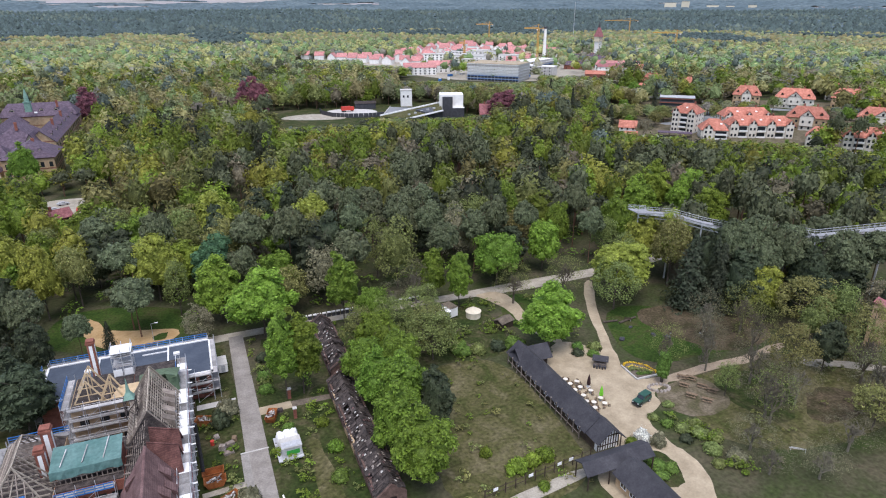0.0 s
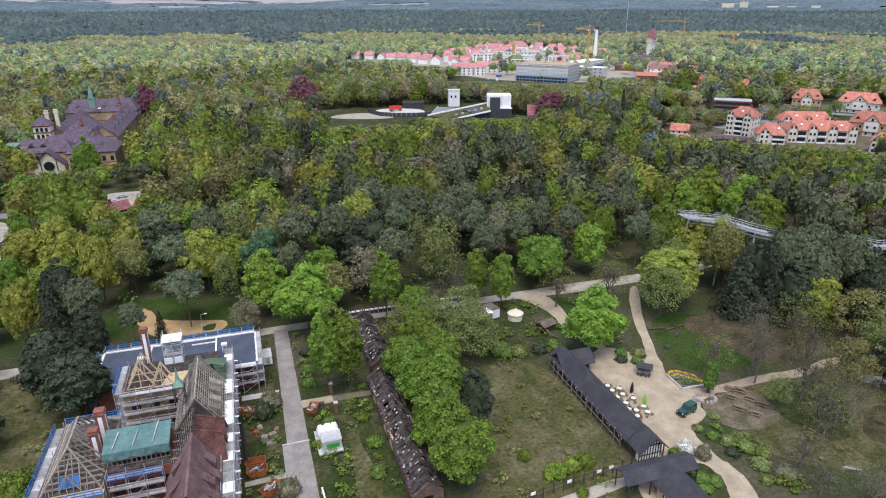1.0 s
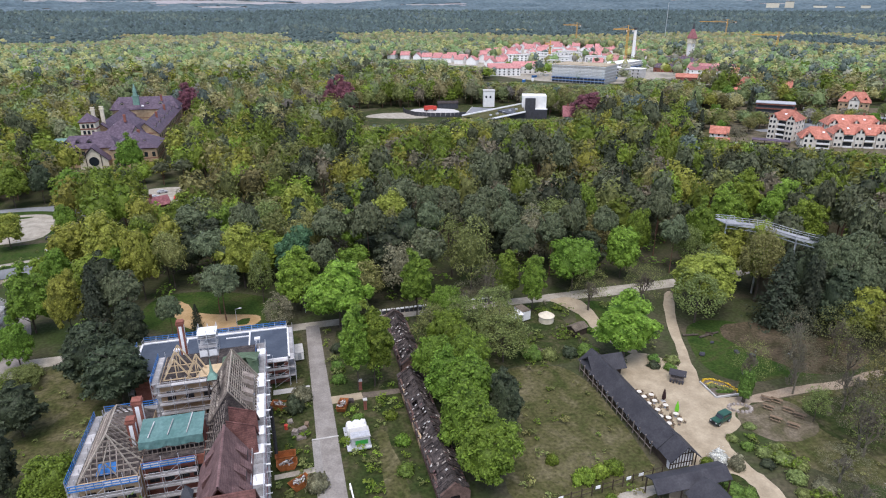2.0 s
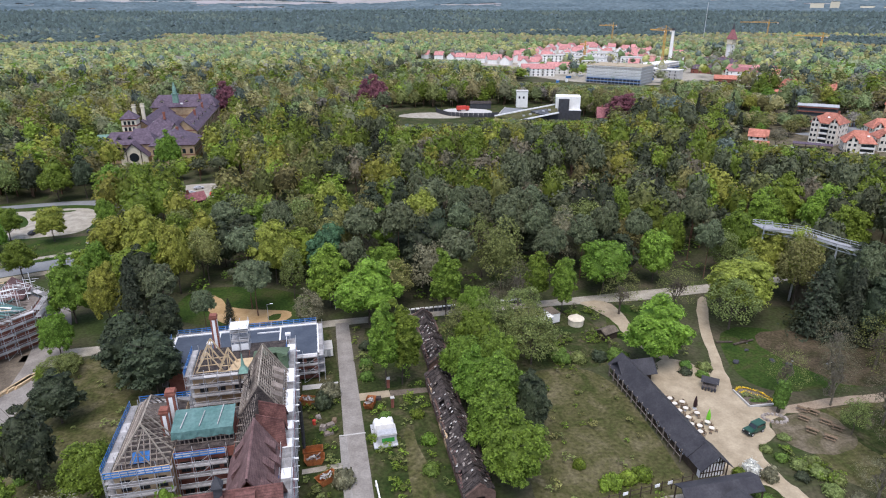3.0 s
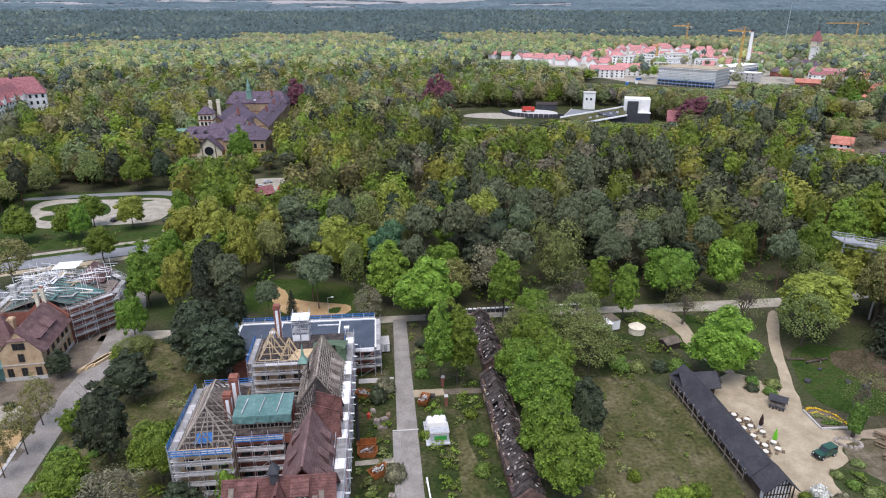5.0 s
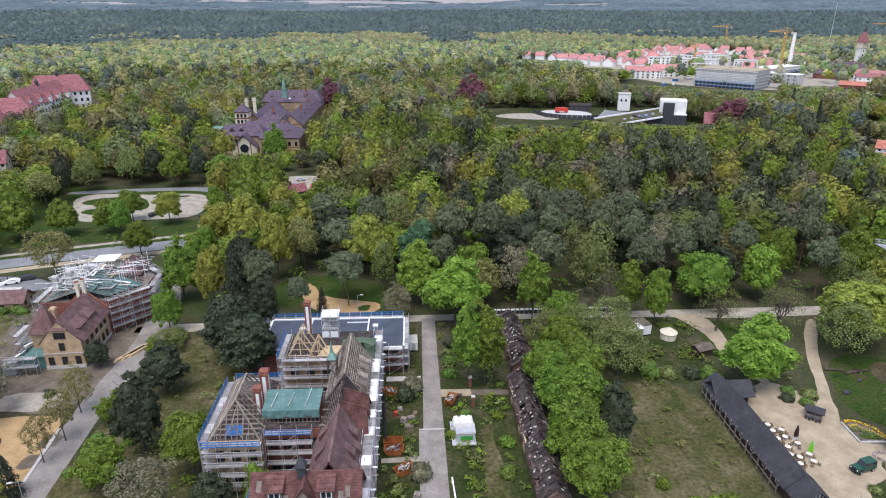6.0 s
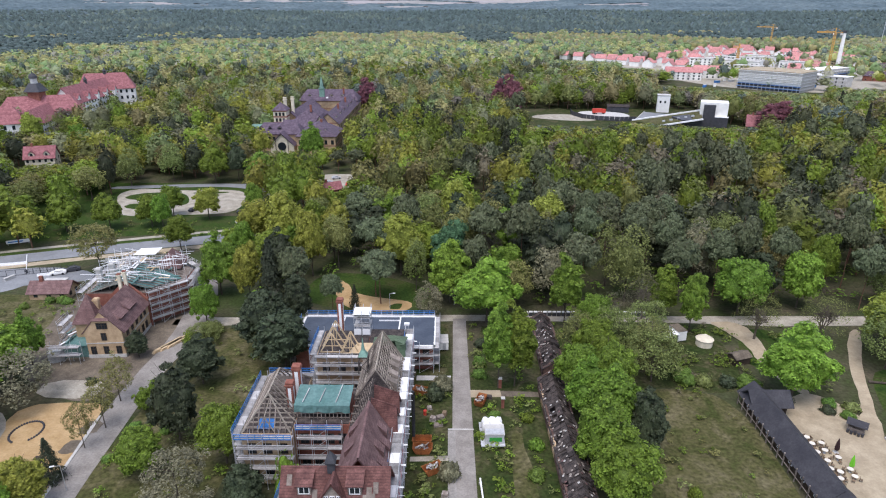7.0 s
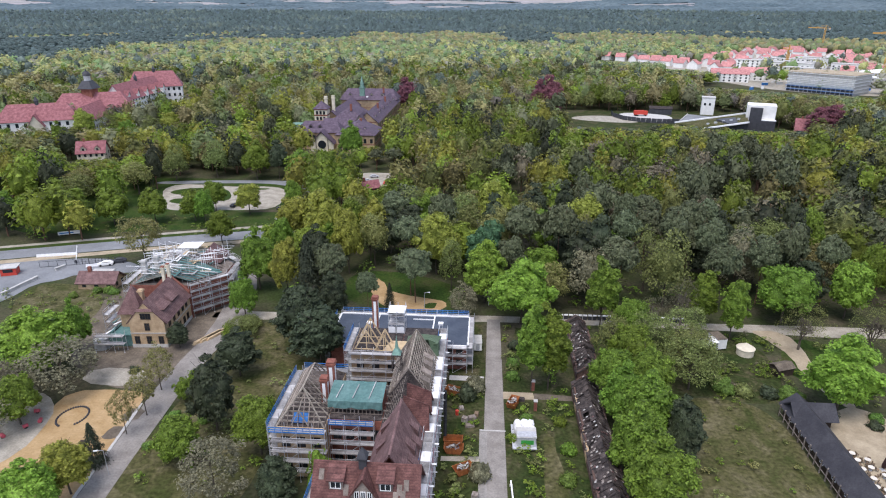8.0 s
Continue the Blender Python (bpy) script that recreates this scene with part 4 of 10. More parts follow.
def wood_kind(x, y):
    n = noise.noise((x / 45, y / 45, 2.0))
    n2 = noise.noise((x / 110, y / 110, 9.0))
    d = math.hypot(x, y)
    r = wood.random()
    if d < 430:
        pine = (0.27 if x > 8 or y < 150 else 0.08) + 0.55 * n + (0.16 if x > 30 and d < 250 else -0.1 if d > 285 else 0)
        if r < pine:
            return "pine" if wood.random() < 0.86 else "dark"
        if (x < 8 and y > 150) or d > 300:
            return wood.choice(("lime", "lime", "fresh", "fresh", "yellow", "yellow", "olive", "olive", "amber", "dark"))
        return wood.choice(("lime", "lime", "lime", "olive", "olive", "olive", "amber", "yellow", "brown", "fresh", "brown", "bare", "lime", "dark", "dark"))
    pine = 0.07 + 0.25 * n
    if r < pine:
        return "pine" if wood.random() < 0.6 else "spruce"
    if x < 0.1 * y:
        return wood.choice(("olive", "amber", "amber", "yellow", "yellow", "lime", "brown", "olive", "lime"))
    return wood.choice(("olive", "olive", "amber", "amber", "yellow", "lime", "lime", "brown", "fresh"))


def pine_edge(x, y):
    """How far off the mixed wood gives way to the pine forest."""
    b = math.degrees(math.atan2(x, y))
    return np.interp(b, (-45, -35, -25, -10, 10, 25, 40), (930, 1030, 1450, 1720, 1720, 1550, 1900)) + 170 * noise.noise((x / 130, y / 130, 7))


def wood_size(kind, x, y):
    h = 1.05 * {"pine": 20, "spruce": 19, "bare": 17, "brown": 16, "olive": 17, "amber": 17, "lime": 18, "fresh": 17, "yellow": 17, "dark": 18, "blue": 17}[kind] * wood.uniform(0.7, 1.22)
    r = {"pine": 5.0, "spruce": 3.8, "bare": 5.8, "lime": 6.2, "fresh": 6.6, "dark": 5.2}.get(kind, 6.2) * wood.uniform(0.72, 1.12)
    return h, r


def spots(d0, d1, b0, b1, step):
    """Uneven spacing over a sector, from the near edge outwards."""
    d = d0
    while d < d1:
        s = step
        n = int(math.radians(b1 - b0) * d / s)
        off = wood.random()
        for i in range(n):
            b = math.radians(b0 + (b1 - b0) * (i + off + wood.uniform(-.32, .32)) / n)
            dd = d + wood.uniform(-.4, .4) * s
            yield dd * math.sin(b), dd * math.cos(b)
        d += s * 0.9


# trees that stand out, by kind: x, y, height, crown radius
LIME_A = [
    (32.2, 117.1, 14.8, 5.8),
    (27.3, 100.0, 13.9, 5.5),
    (26.7, 86.7, 14.4, 6.1),
    (28.2, 78.0, 14.6, 6.8),
    (-42.7, 189.2, 18.4, 7.0),
    (-34.2, 213.8, 16.8, 9.2),
    (-63.0, 155.8, 18.1, 6.6),
    (-60.5, 138.0, 12.7, 3.9),
    (-102.0, 208.7, 14.2, 4.5),
]
TALL = [(10.9, 110.9, 20.0, 4.1), (14.4, 111.6, 19.4, 4.3), (29.4, 137.9, 19.6, 4.4), (55.1, 141.8, 16.2, 3.5), (60.1, 135.6, 17.0, 3.5)]
LIME_B = [
    (124.5, 155.6, 20.0, 7.0),
    (390.7, 333.2, 9.5, 5.0),
    (318.0, 430.6, 13.5, 9.0),
    (344.0, 418.1, 11.0, 7.0),
    (410.6, 318.3, 9.0, 5.0),
    (281.8, 223.5, 11.0, 5.5),
    (-262.0, 318.0, 15.5, 7.0),
    (-205.0, 340.0, 17.0, 6.5),
    (-240.0, 331.0, 15.0, 6.0),
    (-105.5, 225.7, 13.8, 5.5),
    (-87.7, 189.1, 13.7, 5.3),
    (-38.7, 87.3, 13.9, 5.4),
    (-93.1, 119.1, 13.4, 4.1),
    (-62.4, 176.9, 16.3, 4.9),
    (144.0, 165.3, 18.5, 5.5),
    (103.8, 158.2, 18.8, 5.0),
    (76.3, 145.3, 17.8, 8.0),
    (-70.2, 317.7, 19.5, 7.5),
    (-32.9, 211.4, 17.0, 8.0),
    (-71.9, 220.2, 15.5, 4.7),
    (-87.9, 92.5, 11.9, 5.3),
    (-59.7, 101.8, 5.6, 2.3),
]
FRESH = [
    (141.5, 166.2, 20.0, 7.0),
    (162.5, 164.8, 20.0, 7.5),
    (179.5, 164.4, 20.5, 8.0),
    (157.2, 148.7, 19.5, 6.8),
    (160.5, 179.5, 20.0, 7.0),
    (339.5, 443.7, 13.0, 8.0),
    (10.0, 139.8, 16.7, 8.7),
    (0.9, 151.3, 17.2, 6.3),
    (71.5, 108.5, 15.5, 7.9),
    (-95.5, 110.0, 14.6, 8.5),
    (-68.4, 69.4, 11.0, 5.3),
]
DARK = [
    (314.6, 231.4, 11.0, 4.0),
    (-49.5, 93.5, 17.0, 5.2),
    (35.8, 90.6, 13.3, 3.9),
    (-35.4, 117.3, 15.7, 7.2),
    (150.9, 97.6, 18.2, 8.8),
    (129.3, 110.5, 17.9, 6.0),
    (-36.7, 135.9, 16.2, 4.2),
    (-47.4, 160.8, 18.5, 5.6),
    (-70.7, 122.5, 7.2, 2.9),
]
OLIVE = [
    (304.1, 343.0, 11.5, 6.5),
    (337.7, 325.0, 9.5, 4.5),
    (238.5, 228.2, 11.0, 6.0),
    (-250.0, 323.0, 15.0, 6.5),
    (-226.0, 358.0, 18.5, 6.5),
    (-197.0, 352.0, 17.0, 6.5),
    (45.0, 117.8, 12.0, 6.6),
    (97.7, 118.9, 14.4, 6.7),
    (29.9, 121.6, 12.9, 5.8),
    (44.0, 113.6, 12.5, 6.3),
    (45.6, 162.5, 18.5, 6.2),
    (-8.7, 159.1, 16.0, 4.3),
    (-57.9, 129.4, 5.4, 4.8),
]
AMBER = [
    (-105.3, 171.6, 15.9, 7.8),
    (-66.0, 91.1, 9.6, 2.6),
    (-65.2, 97.0, 10.6, 3.1),
    (-66.6, 105.6, 10.8, 3.5),
    (127.4, 133.8, 19.1, 7.5),
    (112.2, 77.2, 14.0, 5.6),
    (130.9, 74.1, 16.2, 5.5),
]
BARE = [
    (50.2, 141.9, 14.4, 5.0),
    (89.8, 131.0, 13.9, 7.1),
    (90.0, 90.6, 12.6, 5.2),
    (100.9, 89.7, 14.4, 4.8),
    (95.5, 67.2, 14.0, 5.3),
    (74.7, 132.1, 12.6, 6.5),
]
YELLOW = [
    (-234.0, 346.0, 19.5, 7.0),
    (-188.0, 358.0, 17.5, 6.5),
    (-66.8, 75.7, 9.8, 4.6),
    (103.5, 124.5, 15.9, 9.2),
    (129.5, 101.5, 14.5, 5.4),
    (-52.4, 148.1, 18.1, 4.5),
    (-90.3, 221.9, 12.6, 5.4),
]
PINE = [
    (-17.9, 150.5, 16.1, 5.4),
    (-29.3, 141.9, 12.6, 3.2),
    (164.6, 113.7, 19.6, 6.6),
    (-19.7, 155.1, 14.0, 5.0),
]
SPRUCE = [
    (-45.4, 144.8, 21.1, 6.2),
    (-66.9, 83.1, 8.6, 3.0),
    (-24.0, 144.5, 8.4, 2.4),
    (117.5, 113.3, 20.5, 8.8),
    (122.5, 108.5, 19.0, 6.8),
]
PURPLE = [
    (45.2, 447.0, 29, 10),
    (38.0, 452.0, 26, 9),
    (201.5, 382.9, 23, 11.5),
    (-62.0, 488.0, 23, 9.5),
]
BLUE = [
    (1.2, 165.0, 19.6, 6.1),
]
BROWN = [
    (-4.7, 141.7, 9.5, 4.6),
]
GREY = [
    (-86.5, 104.0, 12.0, 9.0),
    (-92.5, 87.0, 10.5, 7.5),
    (-94.0, 96.0, 11.0, 6.5),
    (-41.6, 74.9, 13.0, 5.6),
]

for kind, rows in (("tall", TALL), ("lime", LIME_A), ("lime", LIME_B), ("fresh", FRESH), ("dark", DARK), ("olive", OLIVE), ("amber", AMBER), ("bare", BARE), ("yellow", YELLOW), ("pine", PINE), ("spruce", SPRUCE), ("purple", PURPLE), ("blue", BLUE), ("brown", BROWN), ("grey", GREY)):
    for x, y, h, r in rows:
        plant(kind, x, y, h * (0.95 if kind == "lime" else 1.0), r * (0.82 if kind == "lime" else 0.9))
taken = [(x, y, r) for rows in (TALL, LIME_A, LIME_B, FRESH, DARK, OLIVE, AMBER, BARE, YELLOW, PINE, SPRUCE, BLUE, BROWN, GREY) for x, y, h, r in rows]


MIDDLE_TREES = [  # kind, x, y, height, crown radius
    ("lime", 30.5, 95.5, 14, 5.6), ("lime", 26.8, 108, 13, 4.6), ("lime", 33, 106, 14, 5.4), ("pine", 62, 152, 19, 4.6), ("pine", 74, 156, 20, 4.8), ("dark", 84, 152, 16, 4.4), ("olive", 38, 124, 13, 5.2), ("olive", 47, 129, 12, 5.0), ("bare", 41, 134, 13, 4.6),
    ("lime", 36, 133, 12, 4.4), ("dark", -42, 125, 17, 6.0), ("dark", -32.5, 77.5, 8, 3.6), ("pine", -40, 147, 18, 4.6), ("lime", -52, 84, 10, 4.2), ("dark", -52, 112, 12, 4.5),
]
PARK_TREES = [
    ("pine", 133, 110, 24, 5.4), ("pine", 138, 103.5, 23, 5.2), ("pine", 150, 96, 23, 6), ("dark", 128, 116, 21, 5.4), ("pine", 160, 94, 22, 6), ("amber", 121, 125, 21, 6),
    ("spruce", 124, 112, 19, 5), ("amber", 133, 92, 15, 7), ("bare", 118, 96, 15, 6), ("bare", 108, 98, 14, 5), ("bare", 98, 86.4, 13.5, 4.2), ("olive", 94.7, 77.6, 8, 2.6),
    ("bare", 103, 79, 14, 5.2), ("bare", 95.5, 68.5, 15, 6), ("bare", 105.4, 69.8, 12, 5), ("bare", 117.8, 62.7, 16, 6), ("amber", 112, 58.5, 10, 4.6), ("bare", 102, 56, 9, 5),
    ("bare", 86, 63, 8, 4.4), ("bare", 84, 57, 7, 4.2), ("bare", 91, 53, 8, 4.6), ("bare", 125, 70, 16, 6), ("amber", 126, 60, 13, 5), ("dark", 141, 97, 18, 5.5), ("dark", 126, 105, 19, 5.6),
]
WALKWAY_TREES = [
    ("yellow", 125.5, 130.0, 21, 5.2), ("amber", 121.5, 126, 20, 5.4), ("pine", 129.4, 112.4, 23.5, 4.8), ("pine", 136, 110, 24.5, 5), ("pine", 141, 105, 23.5, 5), ("dark", 141.5, 98.5, 21.5, 5), ("olive", 108, 128, 16, 5.5), ("pine", 133, 105, 20, 4.6),
]
MORE = MIDDLE_TREES + PARK_TREES + WALKWAY_TREES
for k, x, y, h, r in MORE:
    plant(k, x, y, h, r)
PARKSIDE = [  # kind, x, y, height, crown radius
    ("lime", -150, 205, 14, 6), ("lime", -136, 207, 14, 5.6), ("lime", -122, 210, 13, 5.2), ("lime", -172, 199, 15, 6), ("olive", -158, 222, 16, 6.4), ("amber", -166, 236, 14, 6.6), ("amber", -148, 246, 15, 7),
    ("lime", -108, 213, 13, 5), ("olive", -142, 268, 17, 6), ("olive", -126, 276, 18, 6.5), ("lime", -106, 274, 18, 6), ("dark", -96, 276, 19, 5), ("lime", -80, 262, 17, 6.6), ("lime", -72, 270, 16, 6),
]
for k, x, y, h, r in PARKSIDE:
    plant(k, x, y, h, r, "trees beside the parking loop")
taken += [(x, y, r) for k, x, y, h, r in MORE + PARKSIDE]


def crowded(x, y, r):
    return any((x - a) ** 2 + (y - b) ** 2 < (0.62 * (r + c)) ** 2 for a, b, c in taken)


def far_models(forms, lobes, per, leaf, up=0.5, core=0, fill=0.66):
    """Simplified trees of each kind for the depth of the wood."""
    res = {}
    for i, k in enumerate(forms):
        form, lm, low = ("dome", "budleaf", 0.3) if k == "bare" else (KINDS[k][0], KINDS[k][1], KINDS[k][3])
        res[k] = []
        for v in range(3):
            sd = 500 + 10 * i + v
            if not lobes:
                c = mass(form, STD_H, STD_R, low, core, 1.0, sd)
            elif form == "spruce":
                c = crown(form, STD_H, STD_R, low, lobes * 3, 6, leaf * 1.2, sd)
            else:
                c = crown(form, STD_H, STD_R, low, lobes, per, leaf, sd, up, core, 1.0, fill, False)
            res[k].append((c, lm))
    return res


def stems(n_trees, xs, ys, hs):
    """Plain square stems as loose faces: four sides each."""
    w = 0.2
    base = np.array([[[-w, -w, 0], [w, -w, 0], [w * .6, -w * .6, 1], [-w * .6, -w * .6, 1]], [[w, -w, 0], [w, w, 0], [w * .6, w * .6, 1], [w * .6, -w * .6, 1]],
                     [[w, w, 0], [-w, w, 0], [-w * .6, w * .6, 1], [w * .6, w * .6, 1]], [[-w, w, 0], [-w, -w, 0], [-w * .6, -w * .6, 1], [-w * .6, w * .6, 1]]])
    out = np.repeat(base[None], n_trees, 0)
    out[..., 2] *= (hs * 0.85)[:, None, None]
    out[..., 0] += xs[:, None, None]
    out[..., 1] += ys[:, None, None]
    out = out.reshape(-1, 4, 3)
    return np.concatenate([out[:, [0, 1, 2]], out[:, [0, 2, 3]]])


def joined_wood(name, rows, lod, label, stem=True, hazed_leaves=None, start=420):
    """One mesh of many trees that nobody could count."""
    slots, blocks, idx, tone = [], [], [], []
    for k, x, y, h, r in rows:
        q, lm = lod[k][wood.randrange(3)]
        # beyond start, ever more trees take the haze-tinted leaf colours
        if hazed_leaves and wood.random() < (math.hypot(x, y) - start) / 500:
            lm = hazed_leaves.get(k, lm)
        if lm not in slots:
            slots.append(lm)
        a = wood.uniform(0, 6.28)
        c, s = math.cos(a), math.sin(a)
        sc = r / STD_R
        X = (q[..., 0] * c - q[..., 1] * s) * sc + x
        Y = (q[..., 0] * s + q[..., 1] * c) * sc + y
        blocks.append(np.stack([X, Y, q[..., 2] * h / STD_H + ground_height(x, y)], -1))
        idx.append(np.full(len(q), slots.index(lm)))
        tone.append(np.full(len(q), wood.uniform(-1, 1)))
    if stem:
        slots.append("pinebark")
        st = stems(len(rows), np.array([r[1] for r in rows]), np.array([r[2] for r in rows]), np.array([r[3] for r in rows]))
        blocks.append(st)
        idx.append(np.full(len(st), len(slots) - 1))
        tone.append(np.zeros(len(st)))
    ob = new(name, quads_mesh(name, np.concatenate(blocks), slots, np.concatenate(idx), np.concatenate(tone)))
    return tagged(ob, label, "wood", "", "stuff")


near_rows, mid_rows, far_rows = [], [], []
for x, y in spots(108, 195, 36, 70, 7.6):
    if y > 140 or x < 92 or (x < 113 and 90 < y < 116) or (y < 90 and x < 104) or (y < 80 and x < 118 and wood.random() < 0.5):
        continue
    k = wood.choice(("amber", "amber", "bare", "bare", "olive", "dark", "pine", "spruce", "lime", "yellow", "brown"))
    h, r = wood_size(k, x, y)
    h, r = h * 0.9, r * 0.9
    if not crowded(x, y, r) and wood.random() < 0.9:
        near_rows.append((k, x, y, h, r))
        taken.append((x, y, r * 0.5))
for x, y in spots(125, 330, -44, 62, 9.4):
    d, b = math.hypot(x, y), math.degrees(math.atan2(x, y))
    edge = 147 if x < 95 else (112 if x > 118 else 140)
    if y < edge or open_here(x, y) or in_town(x, y):
        continue
    if x > 100 and y < 150 and wood.random() < 0.35:
        continue
    k = wood_kind(x, y)
    h, r = wood_size(k, x, y)
    lim = top_allowed(x, y)
    if lim < 7:
        continue
    h = min(h, lim)
    r = min(r, h * 0.45)
    if crowded(x, y, r):
        continue
    (near_rows if d < 232 and len(near_rows) < 120 else mid_rows).append((k, x, y, h, r))
for x, y in spots(330, 560, -42, 61, 10.2):
    if open_here(x, y) or in_town(x, y):
        continue
    k = wood_kind(x, y)
    h, r = wood_size(k, x, y)
    h = min(h, top_allowed(x, y))
    if h > 6:
        mid_rows.append((k, x, y, h, min(r * 1.1, max(4.6, h * 0.5))))
for x, y in list(spots(560, 900, -42, 60, 10.8)) + list(spots(900, 1270, -42, 60, 13)):
    d = math.hypot(x, y)
    if d > min(1250, pine_edge(x, y)) or open_here(x, y) or in_town(x, y):
        continue
    k = wood_kind(x, y)
    h, r = wood_size(k, x, y)
    h = min(h, top_allowed(x, y))
    if h > 2.5:
        far_rows.append(("pine" if k == "spruce" else k, x, y, h, min(r * (1.2 if d < 900 else 1.45), max(5, h * 0.6))))
for k, x, y, h, r in near_rows:
    plant(k, x, y, h, r, "trees of the wood")
forms = list(KINDS) + ["bare"]

# leaf colour by kind for far trees, with haze painted in
HAZED = {"pine": "haze_pine", "spruce": "spruceleaf", "olive": "haze_olive", "amber": "haze_yellow", "yellow": "haze_yellow", "lime": "haze_green", "fresh": "haze_green", "brown": "haze_bud"}
joined_wood("wood_interior", mid_rows, far_models(forms, 36, 9, 0.64, 0.5, 2), "mixed spring wood of pines and young-leaved broadleaf trees", True, HAZED, 300)
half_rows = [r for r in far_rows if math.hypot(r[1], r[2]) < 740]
joined_wood("farther_wood", half_rows, far_models(forms, 16, 6, 1.0, 0.5, 1, 0.64), "mixed spring wood beyond the old hospital", False, HAZED)
joined_wood("distant_wood", [r for r in far_rows if math.hypot(r[1], r[2]) >= 740], far_models(forms, 9, 3, 1.15, 0.5, 1, 0.72), "distant mixed wood in yellow-green and dark green", False, HAZED)

# undergrowth below the wood's edge
under = []
for x, y in spots(135, 260, -40, 60, 4.6):
    if (y > 146 or x > 112) and not open_here(x, y) and wood.random() < 0.36:
        under.append((wood.choice(("lime", "lime", "fresh", "olive", "dark")), x, y, wood.uniform(1.5, 4), wood.uniform(1.4, 2.6)))
for x, y in spots(345, 436, 6, 29, 5.2):
    if not open_here(x, y) and wood.random() < 0.8:
        under.append((wood.choice(("lime", "fresh", "olive", "olive", "dark")), x, y, wood.uniform(2.5, 4.5), wood.uniform(2.4, 3.6)))
joined_wood("undergrowth", under, far_models(("lime", "fresh", "olive", "dark"), 5, 4, 1.3), "bushes and saplings below the trees", False)

# the far pine forest as one uneven canopy, haze put into its colour, with pale fields towards the horizon
def canopy_height(x, y):
    return ground_height(x, y) + 9 + 3 * noise.noise((x / 23, y / 23, 0)) + 4 * noise.noise((x / 90, y / 160, 3))


cs, fs = Shape(), Shape()
nr, na = 250, 400
for i in range(nr):
    rad = 1000 * (4700 / 1000) ** (i / (nr - 1))
    for j in range(na):
        th = radians(-52 + 122 * j / (na - 1))
        x, y = rad * math.sin(th), rad * math.cos(th)
        cs.v.append((x, y, canopy_height(x, y) - (16 if rad < 1750 else 0) + wood.uniform(-4, 4)))
for i in range(nr - 1):
    rad = 1000 * (4700 / 1000) ** (i / (nr - 1))
    for j in range(na - 1):
        q = (i * na + j, i * na + j + 1, (i + 1) * na + j + 1, (i + 1) * na + j)
        b = -52 + 122 * j / (na - 1)
        open_field = rad > 3700 and noise.noise((b / 9, rad / 260, 6)) + noise.noise((b / 2.5, rad / 120, 2)) * 0.5 > (0.34 if rad < 4150 else 0.05) + (0.3 if b > 6 else 0)
        (fs if open_field else cs).f.append(q)
fs.v = [(x, y, ground_height(x, y) + 8) for x, y, z in cs.v]
M["far_field"] = ground_mat("far_fields", ((0.22, 0.22, 0.2), (0.3, 0.28, 0.27), (0.34, 0.3, 0.3)), 0.004, 0.05, 0.1, 0.1)
solid("far_fields", fs, "far_field", "pale open fields far off between the forests", "field", "stuff")
# blue distance haze is mixed into these canopy tones
M["haze_canopy"] = ground_mat("hazed_pine_canopy", ((0.07, 0.1, 0.112), (0.092, 0.125, 0.138), (0.12, 0.155, 0.165)), 0.0035, 0.045, 0.4, 0.3)
solid("far_forest", cs, "haze_canopy", "pine forest reaching to the horizon, dark blue-green with painted haze", "forest", "stuff")

pines = []
for x, y in spots(920, 1900, -44, 60, 14):
    d = math.hypot(x, y)
    edge = pine_edge(x, y)
    if d < min(1250, edge) or in_town(x, y) or wood.random() > 0.94:
        continue
    n = noise.noise((x / 190, y / 330, 4))
    k = "pine" if (d > edge and (n < 0.26 or wood.random() < 0.5)) or (d < edge and n > 0.25) else wood.choice(("olive", "lime", "olive", "amber"))
    pines.append((k, x, y, wood.uniform(13, 19), wood.uniform(4.8, 7.6)))
# these pines and broadleaf groups all wear haze-tinted leaf colours
joined_wood("far_pine_wood", pines, {k: [(q, "haze_dark" if k == "pine" else HAZED[k]) for q, lm in v] for k, v in far_models(("pine", "olive", "lime", "brown", "amber"), 0, 0, 1, 0.5, 1).items()}, "dark pine forest with paler broadleaf groups", False)

# single pine tops in the farthest forest
def tuft(seed):
    """A rough six-sided treetop."""
    r = random.Random(seed)
    rim = [(math.cos(6.283 * i / 6) * r.uniform(0.8, 1.2) * STD_R, math.sin(6.283 * i / 6) * r.uniform(0.8, 1.2) * STD_R, STD_H * r.uniform(0.45, 0.65)) for i in range(6)]
    top = (r.uniform(-1, 1), r.uniform(-1, 1), STD_H)
    return np.array([[rim[i], rim[(i + 1) % 6], top] for i in range(6)])


tops = []
for x, y in spots(1850, 3500, -44, 60, 24):
    if wood.random() < 0.9:
        n = noise.noise((x / 260, y / 420, 4))
        tops.append(("pine" if n < 0.2 or wood.random() < 0.6 else "olive", x, y, wood.uniform(15, 24), wood.uniform(6.5, 10)))
# treetops coloured with the same painted haze
joined_wood("farthest_pines", tops, {"pine": [(tuft(k), "haze_dark") for k in (1, 2, 3)], "olive": [(tuft(k), "haze_pine") for k in (4, 5, 6)]}, "tops of the farthest pine forest", False)

